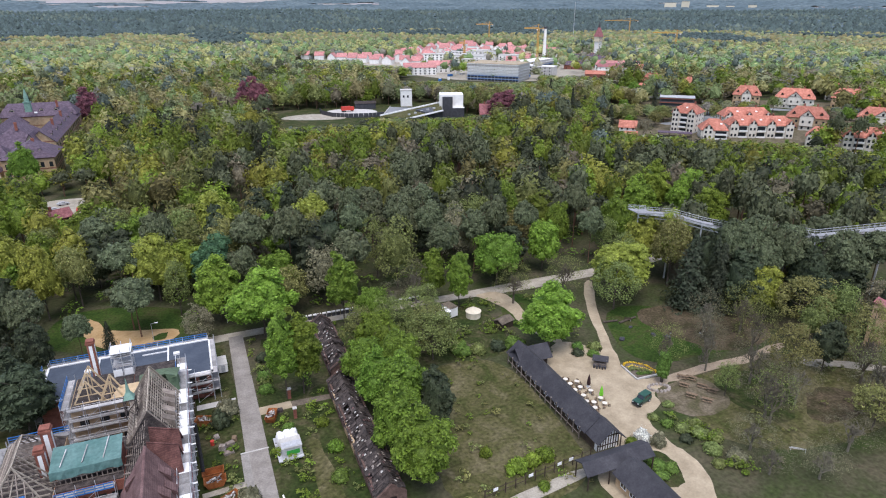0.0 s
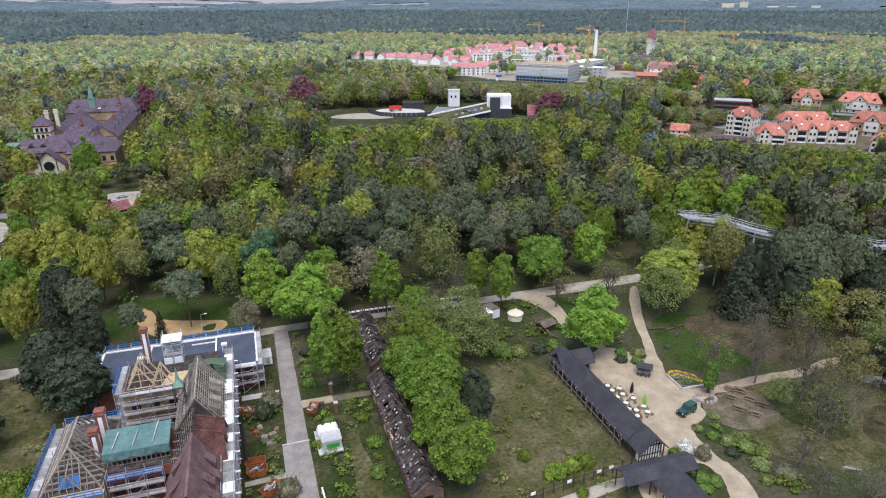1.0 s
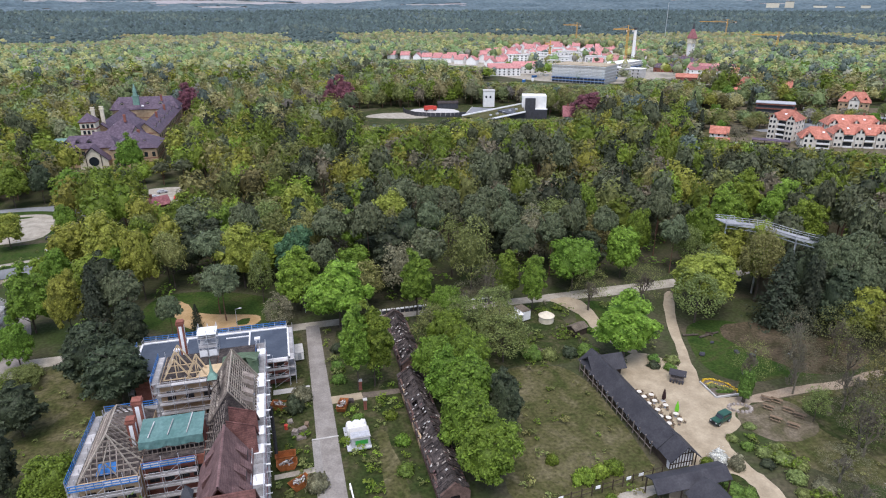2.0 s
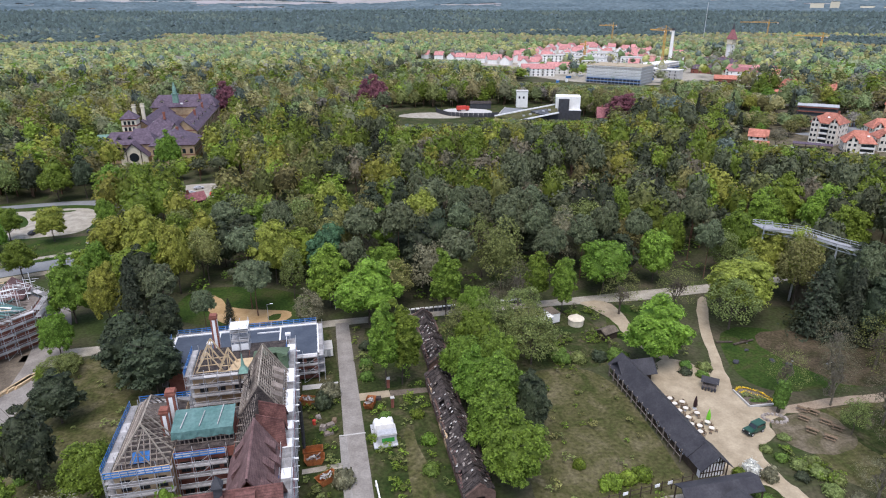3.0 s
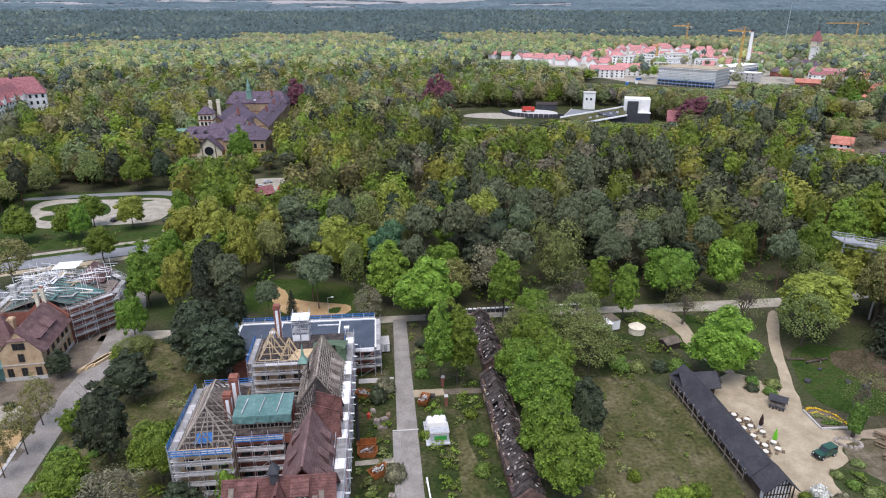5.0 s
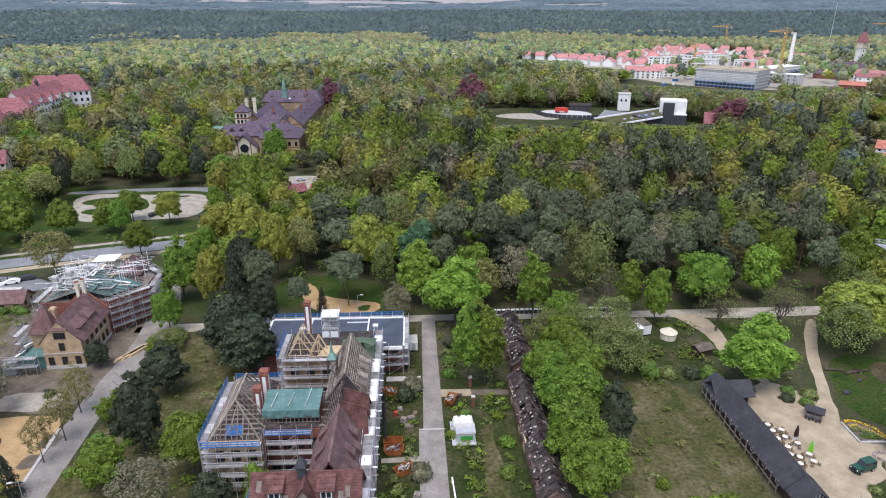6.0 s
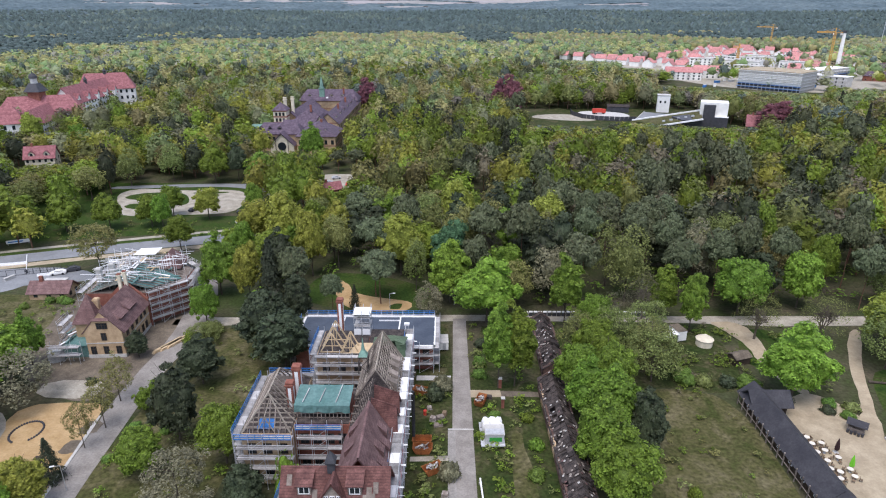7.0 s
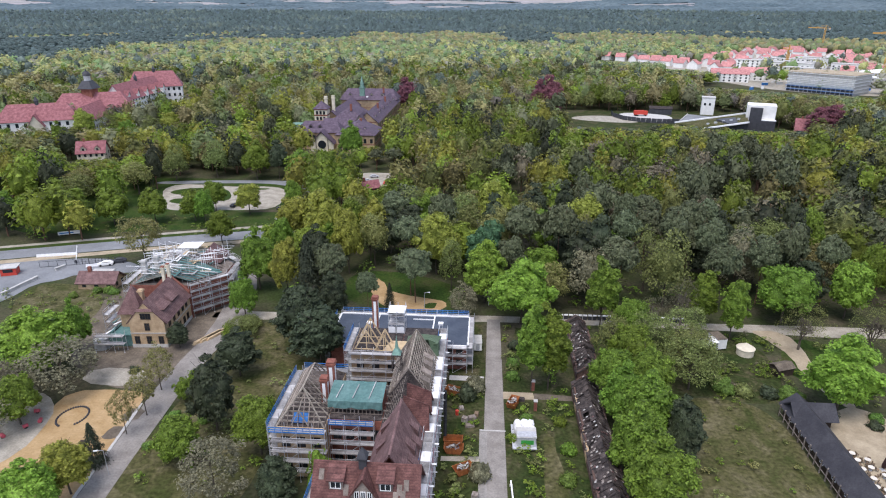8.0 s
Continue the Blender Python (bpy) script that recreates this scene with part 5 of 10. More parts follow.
# weeds, tufts and seedlings in the open ground
weeds = []
AREAS = [(5.6, 18.5, 60, 138, 420, ("lime", "olive", "fresh")), (-6.5, 0.2, 60, 136, 120, ("lime", "olive")), (30, 58, 67, 110, 110, ("olive", "olive", "lime", "amber")), (-60, -38, 62, 137, 190, ("lime", "olive", "olive")),
         (84, 135, 58, 86, 150, ("olive", "olive", "amber", "brown")), (-104, -78, 62, 104, 160, ("olive", "brown", "lime")), (26, 66, 108, 139, 330, ("olive", "lime", "lime", "brown")), (-136, -98, 128, 150, 120, ("olive", "lime")), (60, 84, 110, 138, 120, ("lime", "olive")),
         (79, 84, 58, 82, 160, ("olive", "lime", "lime")), (-172, -60, 196, 218, 260, ("lime", "lime", "olive")), (-16, -2, 132.5, 139, 60, ("lime", "olive")), (-40, -30, 100, 138, 120, ("lime", "olive", "dark"))]
for x0, x1, y0, y1, n, kinds in AREAS:
    for i in range(n):
        x, y = wood.uniform(x0, x1), wood.uniform(y0, y1)
        if noise.noise((x / 7, y / 7, 5)) < -0.05 or (11.3 < x < 16 and 70 < y < 97) or (5 < x < 20 and 107 < y < 110.2) or (18.8 < x < 26.2 and 80 < y < 138) or (59 < x < 66 and y < 107) or (80 < x < 97 and 72 < y < 90) or (-88 < x < -64 and y < 105) or (70 < x < 78 and y > 108):
            continue
        s = wood.uniform(0.5, 1.0) ** 2
        weeds.append((wood.choice(kinds), x, y, 1.7 * s, 1.15 * s))
joined_wood("weeds", weeds, far_models(("lime", "olive", "fresh", "amber", "brown", "dark"), 4, 6, 1.5), "weeds, grass tufts and low bushes", False)


# ---- buildings ----
def wpart(name, shape, material, parent, label=""):
    """A part whose shape is given in the place's own coordinates."""
    ob = part(name, shape, material, parent, label)
    ob.matrix_parent_inverse = parent.matrix_basis.inverted()
    return ob


def gable_roof(x0, x1, y0, y1, ze, zr, axis="y", over=0.5, t=0.22):
    """Two slopes over a rectangle, the ridge along axis."""
    s = Shape()
    if axis == "y":
        xm, k = (x0 + x1) / 2, over * (zr - ze) / ((x1 - x0) / 2)
        s.slab([(x0 - over, y0 - over, ze - k), (xm, y0 - over, zr), (xm, y1 + over, zr), (x0 - over, y1 + over, ze - k)], t)
        s.slab([(xm, y0 - over, zr), (x1 + over, y0 - over, ze - k), (x1 + over, y1 + over, ze - k), (xm, y1 + over, zr)], t)
    else:
        ym, k = (y0 + y1) / 2, over * (zr - ze) / ((y1 - y0) / 2)
        s.slab([(x0 - over, y0 - over, ze - k), (x1 + over, y0 - over, ze - k), (x1 + over, ym, zr), (x0 - over, ym, zr)], t)
        s.slab([(x0 - over, ym, zr), (x1 + over, ym, zr), (x1 + over, y1 + over, ze - k), (x0 - over, y1 + over, ze - k)], t)
    return s


def gable_walls(x0, x1, y0, y1, z0, ze, zr, axis="y"):
    """Walls with gable ends."""
    s = Shape()
    if axis == "y":
        xm = (x0 + x1) / 2
        p = [(x0, z0), (x1, z0), (x1, ze), (xm, zr - 0.1), (x0, ze)]
        s.add([(a, y0, b) for a, b in p] + [(a, y1, b) for a, b in p], [(0, 1, 2, 3, 4), (9, 8, 7, 6, 5)] + [(i, i + 5, (i + 1) % 5 + 5, (i + 1) % 5) for i in range(5)])
    else:
        ym = (y0 + y1) / 2
        p = [(y0, z0), (y1, z0), (y1, ze), (ym, zr - 0.1), (y0, ze)]
        s.add([(x0, a, b) for a, b in p] + [(x1, a, b) for a, b in p], [(4, 3, 2, 1, 0), (5, 6, 7, 8, 9)] + [(i, (i + 1) % 5, (i + 1) % 5 + 5, i + 5) for i in range(5)])
    return s


def hip_roof(x0, x1, y0, y1, ze, zr, inset, over=0.5, t=0.22, axis="x"):
    """A roof with slopes on all four sides; the ridge starts inset from the ends."""
    x0, x1, y0, y1 = x0 - over, x1 + over, y0 - over, y1 + over
    if axis == "x":
        ym = (y0 + y1) / 2
        a, b = (x0 + inset, ym, zr), (x1 - inset, ym, zr)
        q = [[(x0, y0, ze), (x1, y0, ze), b, a], [(x1, y1, ze), (x0, y1, ze), a, b], [(x0, y1, ze), (x0, y0, ze), a], [(x1, y0, ze), (x1, y1, ze), b]]
    else:
        xm = (x0 + x1) / 2
        a, b = (xm, y0 + inset, zr), (xm, y1 - inset, zr)
        q = [[(x0, y1, ze), (x0, y0, ze), a, b], [(x1, y0, ze), (x1, y1, ze), b, a], [(x0, y0, ze), (x1, y0, ze), a], [(x1, y1, ze), (x0, y1, ze), b]]
    s = Shape()
    for p in q:
        s.slab(p, t)
    return s


def lattice(xs, zs, y0, y1):
    """One connected frame with bars: every second cell between the lines is open."""
    nx, nz = len(xs), len(zs)
    s = Shape()
    s.v = [(x, y, z) for y in (y0, y1) for z in zs for x in xs]
    n = nx * nz
    solid_cell = lambda i, k: 0 <= i < nx - 1 and 0 <= k < nz - 1 and not (i % 2 and k % 2)
    for k in range(nz - 1):
        for i in range(nx - 1):
            if not solid_cell(i, k):
                continue
            a, b, c, d = k * nx + i, k * nx + i + 1, (k + 1) * nx + i + 1, (k + 1) * nx + i
            s.f += [(a, b, c, d), (n + d, n + c, n + b, n + a)]
            for (p, q), (di, dk) in (((a, b), (0, -1)), ((b, c), (1, 0)), ((c, d), (0, 1)), ((d, a), (-1, 0))):
                if not solid_cell(i + di, k + dk):
                    s.f.append((q, p, n + p, n + q))
    return s


window_meshes = {}


def window(parent, x, y, z, w, h, face, frame_mat="white"):
    """A framed window set on a wall that faces 's', 'n', 'e' or 'w', given by the middle of its sill; pane and bars."""
    key = (w, h, frame_mat)
    if key not in window_meshes:
        f = lattice([-w / 2, -w / 2 + 0.1, -0.045, 0.045, w / 2 - 0.1, w / 2], [0, 0.1, h * 0.6, h * 0.6 + 0.08, h - 0.1, h] if h > 1.5 else [0, 0.1, h - 0.1, h], -0.06, 0.05)
        window_meshes[key] = (f.mesh("window", frame_mat), Shape().box(-w / 2, -0.012, 0, w / 2, 0.03, h).mesh("pane", "glass"))
    a = {"s": 0, "e": 90, "n": 180, "w": 270}[face]
    f = again("window", window_meshes[key][0], parent, pose(x, y, z, 0, 0, a))
    f.matrix_parent_inverse = parent.matrix_basis.inverted()
    again("pane", window_meshes[key][1], f)
    return f


def window_row(parent, x0, x1, y, z, n, w, h, face, frame_mat="white"):
    for i in range(n):
        t = x0 + (x1 - x0) * (i + 0.5) / n
        if face in "sn":
            window(parent, t, y, z, w, h, face, frame_mat)
        else:
            window(parent, y, t, z, w, h, face, frame_mat)


def chimney(parent, x, y, z0, z1, w, body="brick", bands="white", label=""):
    c = wpart("chimney", Shape().box(x - w / 2, y - w / 2, z0, x + w / 2, y + w / 2, z1), body, parent, label)
    if bands:
        s = Shape()
        for dx, dy in ((0, -1), (-1, 0), (1, 0)):
            if dx == 0:
                s.box(x - w * 0.22, y - w / 2 - 0.03, z0 + 0.2, x + w * 0.22, y - w / 2, z1 - 0.9)
            else:
                s.box(x + dx * w / 2 - (0.03 if dx < 0 else 0), y - w * 0.22, z0 + 0.2, x + dx * w / 2 + (0.03 if dx > 0 else 0), y + w * 0.22, z1 - 0.9)
        b = new("panel", s.mesh("panel", bands))
        b.parent = c
    cap = Shape().box(x - w * 0.62, y - w * 0.62, z1 - 0.55, x + w * 0.62, y + w * 0.62, z1 - 0.25).box(x - w * 0.55, y - w * 0.55, z1 - 0.02, x + w * 0.55, y + w * 0.55, z1 + 0.14)
    k = new("cap", cap.mesh("cap", body))
    k.parent = c
    return c


# the long sanatorium under repair
site = thing("sanatorium", -18, 95, 0, 0, "long brick sanatorium with stripped roofs under repair", "building")
walls = {"front": (-22.4, -8.4, 63.4, 73.2, 10), "spine": (-16.2, -8.6, 77, 117.8, 10), "west_wing": (-33.6, -25.4, 82.6, 99.4, 10), "link": (-25.4, -16.2, 85.2, 95.5, 10), "north_block": (-26.2, -16.2, 107.6, 117.8, 9.6)}
for k, (x0, x1, y0, y1, z1) in walls.items():
    skin = "ochrewall" if k in ("west_wing", "north_block") else "brick"
    wpart("wall", Shape().box(x0, y0, 0, x1, y1, z1), skin, site)
    wpart("string_course", Shape().box(x0 - 0.12, y0 - 0.12, 4.7, x1 + 0.12, y1 + 0.12, 4.95), skin, site)
    wpart("plinth", Shape().box(x0 - 0.18, y0 - 0.18, 0, x1 + 0.18, y1 + 0.18, 1.1), skin, site)
wpart("wall", Shape().box(-33.2, 118, 0, -3, 131, 5.8), "brick", site)
wpart("string_course", Shape().box(-33.3, 117.9, 3.0, -2.9, 131.1, 3.15), "brick", site)
wpart("flat_roof", Shape().box(-33.6, 117.6, 5.8, -2.6, 131.4, 6.02), "bitumen", site, "blue-grey felt flat roof")
for x0, y0, x1, y1 in ((-33.7, 117.5, -2.5, 117.85), (-33.7, 131.15, -2.5, 131.5), (-33.7, 117.5, -33.35, 131.5), (-2.85, 117.5, -2.5, 131.5), (-11.1, 118, -10.8, 131), (-24.3, 118, -24.05, 131), (-16, 129.2, -11.1, 129.4)):
    wpart("parapet_flashing", Shape().box(x0, y0, 5.95, x1, y1, 6.25), "white", site)
for x, y in ((-17.6, 124.5), (-26, 126.8), (-9.3, 127.5)):
    wpart("skylight", Shape().box(x - 0.6, y - 0.5, 6, x + 0.6, y + 0.5, 6.4), "white", site, "white domed skylight")
for xa, xb, yy, zz, n in ((-33.4, -25.6, 82.6, 6.1, 3), (-33.4, -25.6, 82.6, 1.7, 3), (-25, -16.4, 85.2, 6.1, 4), (-25, -16.4, 85.2, 1.7, 4), (-26, -16.4, 107.6, 6.1, 3), (-26, -16.4, 107.6, 1.7, 3), (-8, -3.4, 118, 3.4, 2), (-8, -3.4, 118, 0.9, 2)):
    window_row(site, xa, xb, yy, zz, n, 1.5, 2.1 if yy != 118 else 1.6, "s", "darkwood")
window_row(site, 78, 116, -8.6, 6.2, 11, 1.4, 2.1, "e", "darkwood")
window_row(site, 78, 116, -8.6, 1.8, 11, 1.4, 2.1, "e", "darkwood")
window_row(site, 84, 98, -33.6, 6.2, 4, 1.4, 2.1, "w", "darkwood")
window_row(site, 119, 130, -3, 3.4, 3, 1.4, 1.6, "e", "darkwood")

# front block: red tiled hipped roof with dormers and a slate cupola
wpart("tiled_roof", gable_roof(-22.4, -8.0, 63.2, 73.2, 10, 16.1, "x", 0.4), "tile_red", site, "red tiled roof with missing tiles")
wpart("gable_wall", gable_walls(-22.3, -8.3, 63.5, 72.9, 9.9, 10.1, 15.7, "x"), "brick", site)
for x in (-19.3, -12.4):
    wpart("dormer", Shape().box(x - 0.95, 65.8, 12.8, x + 0.95, 67.4, 15.0), "oldwood", site)
    wpart("dormer_roof", Shape().slab([(x - 1.25, 65.4, 14.9), (x + 1.25, 65.4, 14.9), (x + 1.25, 67.8, 15.85), (x - 1.25, 67.8, 15.85)], 0.18), "tile_red", site)
    window(site, x, 65.75, 13.4, 1.5, 1.2, "s")
wpart("gable_dormer", gable_walls(-17.4, -13.4, 65.2, 68, 11, 12.8, 15.7), "oldwood", site, "charred half-timbered gable")
wpart("gable_dormer_roof", gable_roof(-17.4, -13.4, 65.2, 68, 12.8, 15.9, "y", 0.3), "tile_red", site)
for x in (-16.3, -15.4, -14.5):
    window(site, x, 65.15, 12.3, 0.7, 1.3, "s", "white")
cupola = wpart("cupola", Shape().box(-16.3, 67.4, 15.4, -15.3, 68.4, 17.3).box(-16.5, 67.2, 17.1, -15.1, 68.6, 17.3), "slate", site, "black slate ridge turret")
wpart("cupola_roof", Shape().add([(-16.55, 67.15, 17.3), (-15.05, 67.15, 17.3), (-15.05, 68.65, 17.3), (-16.55, 68.65, 17.3), (-15.8, 67.9, 18.9)], [(0, 1, 4), (1, 2, 4), (2, 3, 4), (3, 0, 4), (3, 2, 1, 0)]), "slate", site)
for i, (x, y) in enumerate(((-10.5, 66), (-9.6, 66.4), (-11, 65.4), (-21.5, 67), (-17.9, 65.8), (-10, 65.5))):
    z = 16.25 - 1.245 * (68.2 - y)
    wpart("bare_lath_patch", Shape().slab([(x - 0.35, y - 0.5, z - 0.62), (x + 0.35, y - 0.5, z - 0.62), (x + 0.35, y + 0.4, z + 0.5), (x - 0.35, y + 0.4, z + 0.5)], 0.1), "oldwood", site)

# spine, south part: brown tiled roof with shed dormers
wpart("tiled_roof", gable_roof(-16.2, -8.6, 70, 82.5, 10, 16.4, "y", 0.5), "tile_brown", site, "steep brown-red tiled roof with open shed dormers")
wpart("gable_wall", gable_walls(-16.1, -8.7, 81.8, 82.3, 10, 10.2, 16.3), "brick", site)
for i in range(5):
    y, off = 71.5 + 2.3 * i, (i % 2) * 0.7
    for sx in (1,) if i % 2 else (1, -1):
        xa = -12.4 + sx * (1.5 + off)
        xb = -12.4 + sx * (3.0 + off)
        za, zb = 16.4 - 1.68 * (1.5 + off) + 0.12, 16.4 - 1.68 * (3.0 + off) + 0.12
        dm = Shape().add([(xa, y - 0.8, za), (xa, y + 0.8, za), (xb, y + 0.8, zb + 0.95), (xb, y - 0.8, zb + 0.95), (xb, y + 0.8, zb), (xb, y - 0.8, zb)],
                         [(0, 1, 2, 3), (3, 2, 4, 5), (0, 3, 5), (1, 4, 2), (0, 5, 4, 1)])
        d = wpart("shed_dormer", dm, "tile_brown", site)
        # no real hole: a dark panel paints the shade inside the dormer
        hole = new("opening", Shape().box(min(xb, xb + sx * 0.03), y - 0.7, zb + 0.1, max(xb, xb + sx * 0.03), y + 0.7, zb + 0.8).mesh("opening", "charred"))
        hole.parent = d
# two steep cross roofs over the east side
for y0, y1, zr in ((83, 87.6, 15.4), (88, 91.8, 14.8)):
    ym = (y0 + y1) / 2
    wpart("cross_roof", Shape().slab([(-12.4, ym, zr), (-8.2, ym, zr - 1.6), (-7.9, y0, 10), (-12.4, y0, 10.6)], 0.2).slab([(-12.4, ym, zr), (-12.4, y1, 10.6), (-7.9, y1, 10), (-8.2, ym, zr - 1.6)], 0.2), "tile_red", site, "steep red tiled cross roof")
wpart("cross_roof_floor", Shape().box(-16.1, 82.4, 9.9, -8.7, 92, 10.3), "charred", site)
for i in range(9):
    y = 83 + i * 1.05
    wpart("charred_rafter", Shape().beam((-16.0, y, 10.2), (-12.4, y + 0.2, 15.6 - 0.2 * (i % 3)), 0.18, 0.22), "charred", site)
    if i % 2:
        wpart("tie_beam", Shape().beam((-16.0, y, 11.5), (-9.5, y, 11.6), 0.18), "oldwood", site)
for i in range(8):
    wpart("batten", Shape().beam((-15.8 + i * 0.42, 83, 10.6 + i * 0.62), (-15.8 + i * 0.42, 91.5, 10.6 + i * 0.62), 0.07), "oldwood", site)

# spine, north part: rafters and battens laid bare
for i in range(14):
    y = 92.2 + i * 0.97
    for sx in (-1, 1):
        wpart("rafter", Shape().beam((-12.4 + sx * 4.0, y, 10), (-12.4, y, 16.3), 0.15, 0.2), "oldwood", site)
for sx in (-1, 1):
    for i in range(15):
        f = (i + 0.5) / 15
        if sx < 0 and i in (4, 5, 9):
            continue
        wpart("batten", Shape().beam((-12.4 + sx * 4.0 * f, 92.0 + (0.5 * (i % 3)), 16.42 - 6.3 * f), (-12.4 + sx * 4.0 * f, 104.9 - 0.4 * (i % 2), 16.42 - 6.3 * f), 0.09, 0.08), "rafterwood" if sx > 0 or i % 3 else "oldwood", site)
wpart("ridge_board", Shape().beam((-12.4, 91.8, 16.4), (-12.4, 105.2, 16.4), 0.14), "rafterwood", site)
for sx in (-1, 1):
    wpart("gable_rafter", Shape().beam((-12.4 + sx * 4.2, 105.3, 10), (-12.4, 105.3, 16.6), 0.22, 0.3), "rafterwood", site, "pale new gable rafter")
# dark floor colour stands for the shade seen between battens
wpart("attic_floor", Shape().box(-16.1, 92, 9.9, -8.7, 117.6, 10.25), "charred", site)
for y in (94, 96.5, 99.2, 101.6):
    wpart("eave_dormer", Shape().add([(-10.6, y - 0.7, 13.6), (-10.6, y + 0.7, 13.6), (-8.8, y + 0.7, 12.6), (-8.8, y - 0.7, 12.6), (-8.8, y + 0.7, 11.0), (-8.8, y - 0.7, 11.0)], [(0, 1, 2, 3), (3, 2, 4, 5), (0, 3, 5), (1, 4, 2)]), "oldwood", site)
wpart("tarpaulin", Shape().slab([(-13.6, 105.8, 13.8), (-10.2, 105.6, 14.4), (-8.4, 107, 12.8), (-8.3, 110, 11.2), (-11, 111, 12.4), (-14, 109.5, 12.6)], 0.08).add([(-8.4, 107, 12.8), (-8.3, 110, 11.2), (-8.1, 110, 8.8), (-8.15, 106.4, 9.4), (-10.2, 105.6, 14.4), (-9.2, 105.4, 10.2)], [(0, 1, 2, 3), (4, 0, 3, 5)]), "tarp_olive", site, "olive tarpaulin draped over the roof end")
wpart("tarpaulin", Shape().slab([(-14.6, 106.2, 13.0), (-8.4, 106.0, 13.2), (-8.0, 112.4, 11.4), (-12, 113.4, 11.2), (-15, 112, 11.4)], 0.08).slab([(-14.6, 106.2, 12.95), (-15, 112, 11.35), (-15.3, 111.6, 9.9), (-15.1, 106.6, 10.6)], 0.06), "tarp_olive", site)
spire = wpart("spire_frame", Shape().box(-15.9, 95.2, 16.6, -14.1, 97, 16.8), "charred", site, "charred lantern frame with a green spire")
for dx, dy in ((-0.8, -0.8), (0.8, -0.8), (0.8, 0.8), (-0.8, 0.8)):
    wpart("lantern_post", Shape().beam((-15 + dx, 96.1 + dy, 13.4), (-15 + dx, 96.1 + dy, 16.7), 0.16), "charred", site)
    wpart("lantern_brace", Shape().beam((-15 + dx, 96.1 + dy, 13.6), (-15 + dy, 96.1 - dx, 15.4), 0.1), "charred", site)
wpart("spire", Shape().add([(-15.8, 95.3, 16.8), (-14.2, 95.3, 16.8), (-14.2, 96.9, 16.8), (-15.8, 96.9, 16.8), (-15.3, 95.8, 17.9), (-14.7, 95.8, 17.9), (-14.7, 96.4, 17.9), (-15.3, 96.4, 17.9), (-15, 96.1, 20.6)],
      [(0, 1, 5, 4), (1, 2, 6, 5), (2, 3, 7, 6), (3, 0, 4, 7), (4, 5, 8), (5, 6, 8), (6, 7, 8), (7, 4, 8)]), "copper", site, "green copper spire")

# west wing: open hipped timber roof, stripped to rafters and battens
RIDGE = (86.0, 93.6)
for i in range(9):
    y = RIDGE[0] + i * 0.95
    for sx in (-1, 1):
        if sx > 0 and i > 5:
            continue
        wpart("rafter", Shape().beam((-29.5 + sx * 4.1, y, 10), (-29.5, y, 15.6), 0.13, 0.18), ("oldwood", "rafterwood")[i % 3 == 0], site)
    if i % 2 == 0:
        wpart("collar_beam", Shape().beam((-31.4, y, 13), (-27.6, y, 13), 0.14, 0.18), "oldwood", site)
wpart("ridge_board", Shape().beam((-29.5, RIDGE[0], 15.65), (-29.5, RIDGE[1], 15.65), 0.16), "rafterwood", site)
for x, y, ye in ((-33.5, 82.8, RIDGE[0]), (-25.5, 82.8, RIDGE[0]), (-33.5, 99.2, RIDGE[1]), (-25.5, 99.2, RIDGE[1])):
    wpart("hip_rafter", Shape().beam((x, y, 10), (-29.5, ye, 15.65), 0.2, 0.26), "rafterwood", site, "pale hip rafter")
for i in range(1, 9):
    x = -33.5 + i * 0.89
    f = 1 - abs(x + 29.5) / 4.0
    for y, ye in ((82.8, RIDGE[0]), (99.2, RIDGE[1])):
        wpart("jack_rafter", Shape().beam((x, y, 10), (x, y + (ye - y) * f, 10 + 5.6 * f), 0.13, 0.18), "oldwood", site)
for i in range(15):
    f = (i + 0.4) / 15
    g = 1 - f
    wpart("batten", Shape().beam((-29.5 - 4.1 * f, 82.8 + 3.2 * g, 15.78 - 5.6 * f), (-29.5 - 4.1 * f, 99.2 - 5.6 * g, 15.78 - 5.6 * f), 0.07), ("oldwood", "rafterwood")[i % 4 == 1], site)
    if i > 2 and i % 3:
        wpart("batten", Shape().beam((-29.5 - 4.1 * f, 99.2 - 5.6 * g, 15.78 - 5.6 * f), (-29.5 + 4.1 * f, 99.2 - 5.6 * g, 15.78 - 5.6 * f), 0.07), "oldwood", site)
    if i in (2, 4, 7, 11, 13):
        wpart("batten", Shape().beam((-29.5 - 4.1 * f, 82.8 + 3.2 * g, 15.78 - 5.6 * f), (-29.5 + 4.1 * f, 82.8 + 3.2 * g, 15.78 - 5.6 * f), 0.07), "oldwood", site)
for i in range(7):
    wpart("floor_joist", Shape().beam((-33.2, 84 + i * 1.3, 10.3), (-25.7, 84 + i * 1.3, 10.3), 0.16, 0.2), "rafterwood", site)
# floor painted dark as the shade below the open rafters
wpart("attic_floor", Shape().box(-33.4, 82.8, 9.9, -25.5, 99.2, 10.2), "charred", site)
wpart("attic_partition", Shape().box(-32, 93, 10.2, -28, 97.5, 11.6), "oldwood", site)
wpart("dormer_truss", Shape().beam((-31, 82.9, 10.3), (-29.6, 83.0, 13), 0.14).beam((-28.2, 82.9, 10.3), (-29.6, 83.0, 13), 0.14).beam((-29.6, 83, 13), (-29.5, 86.2, 14.2), 0.14), "rafterwood", site)
wpart("blue_sheet", Shape().slab([(-31.2, 83.3, 10.5), (-28.4, 83.3, 10.5), (-28.6, 85, 11.3), (-31, 85, 11.3)], 0.05), "blue", site)

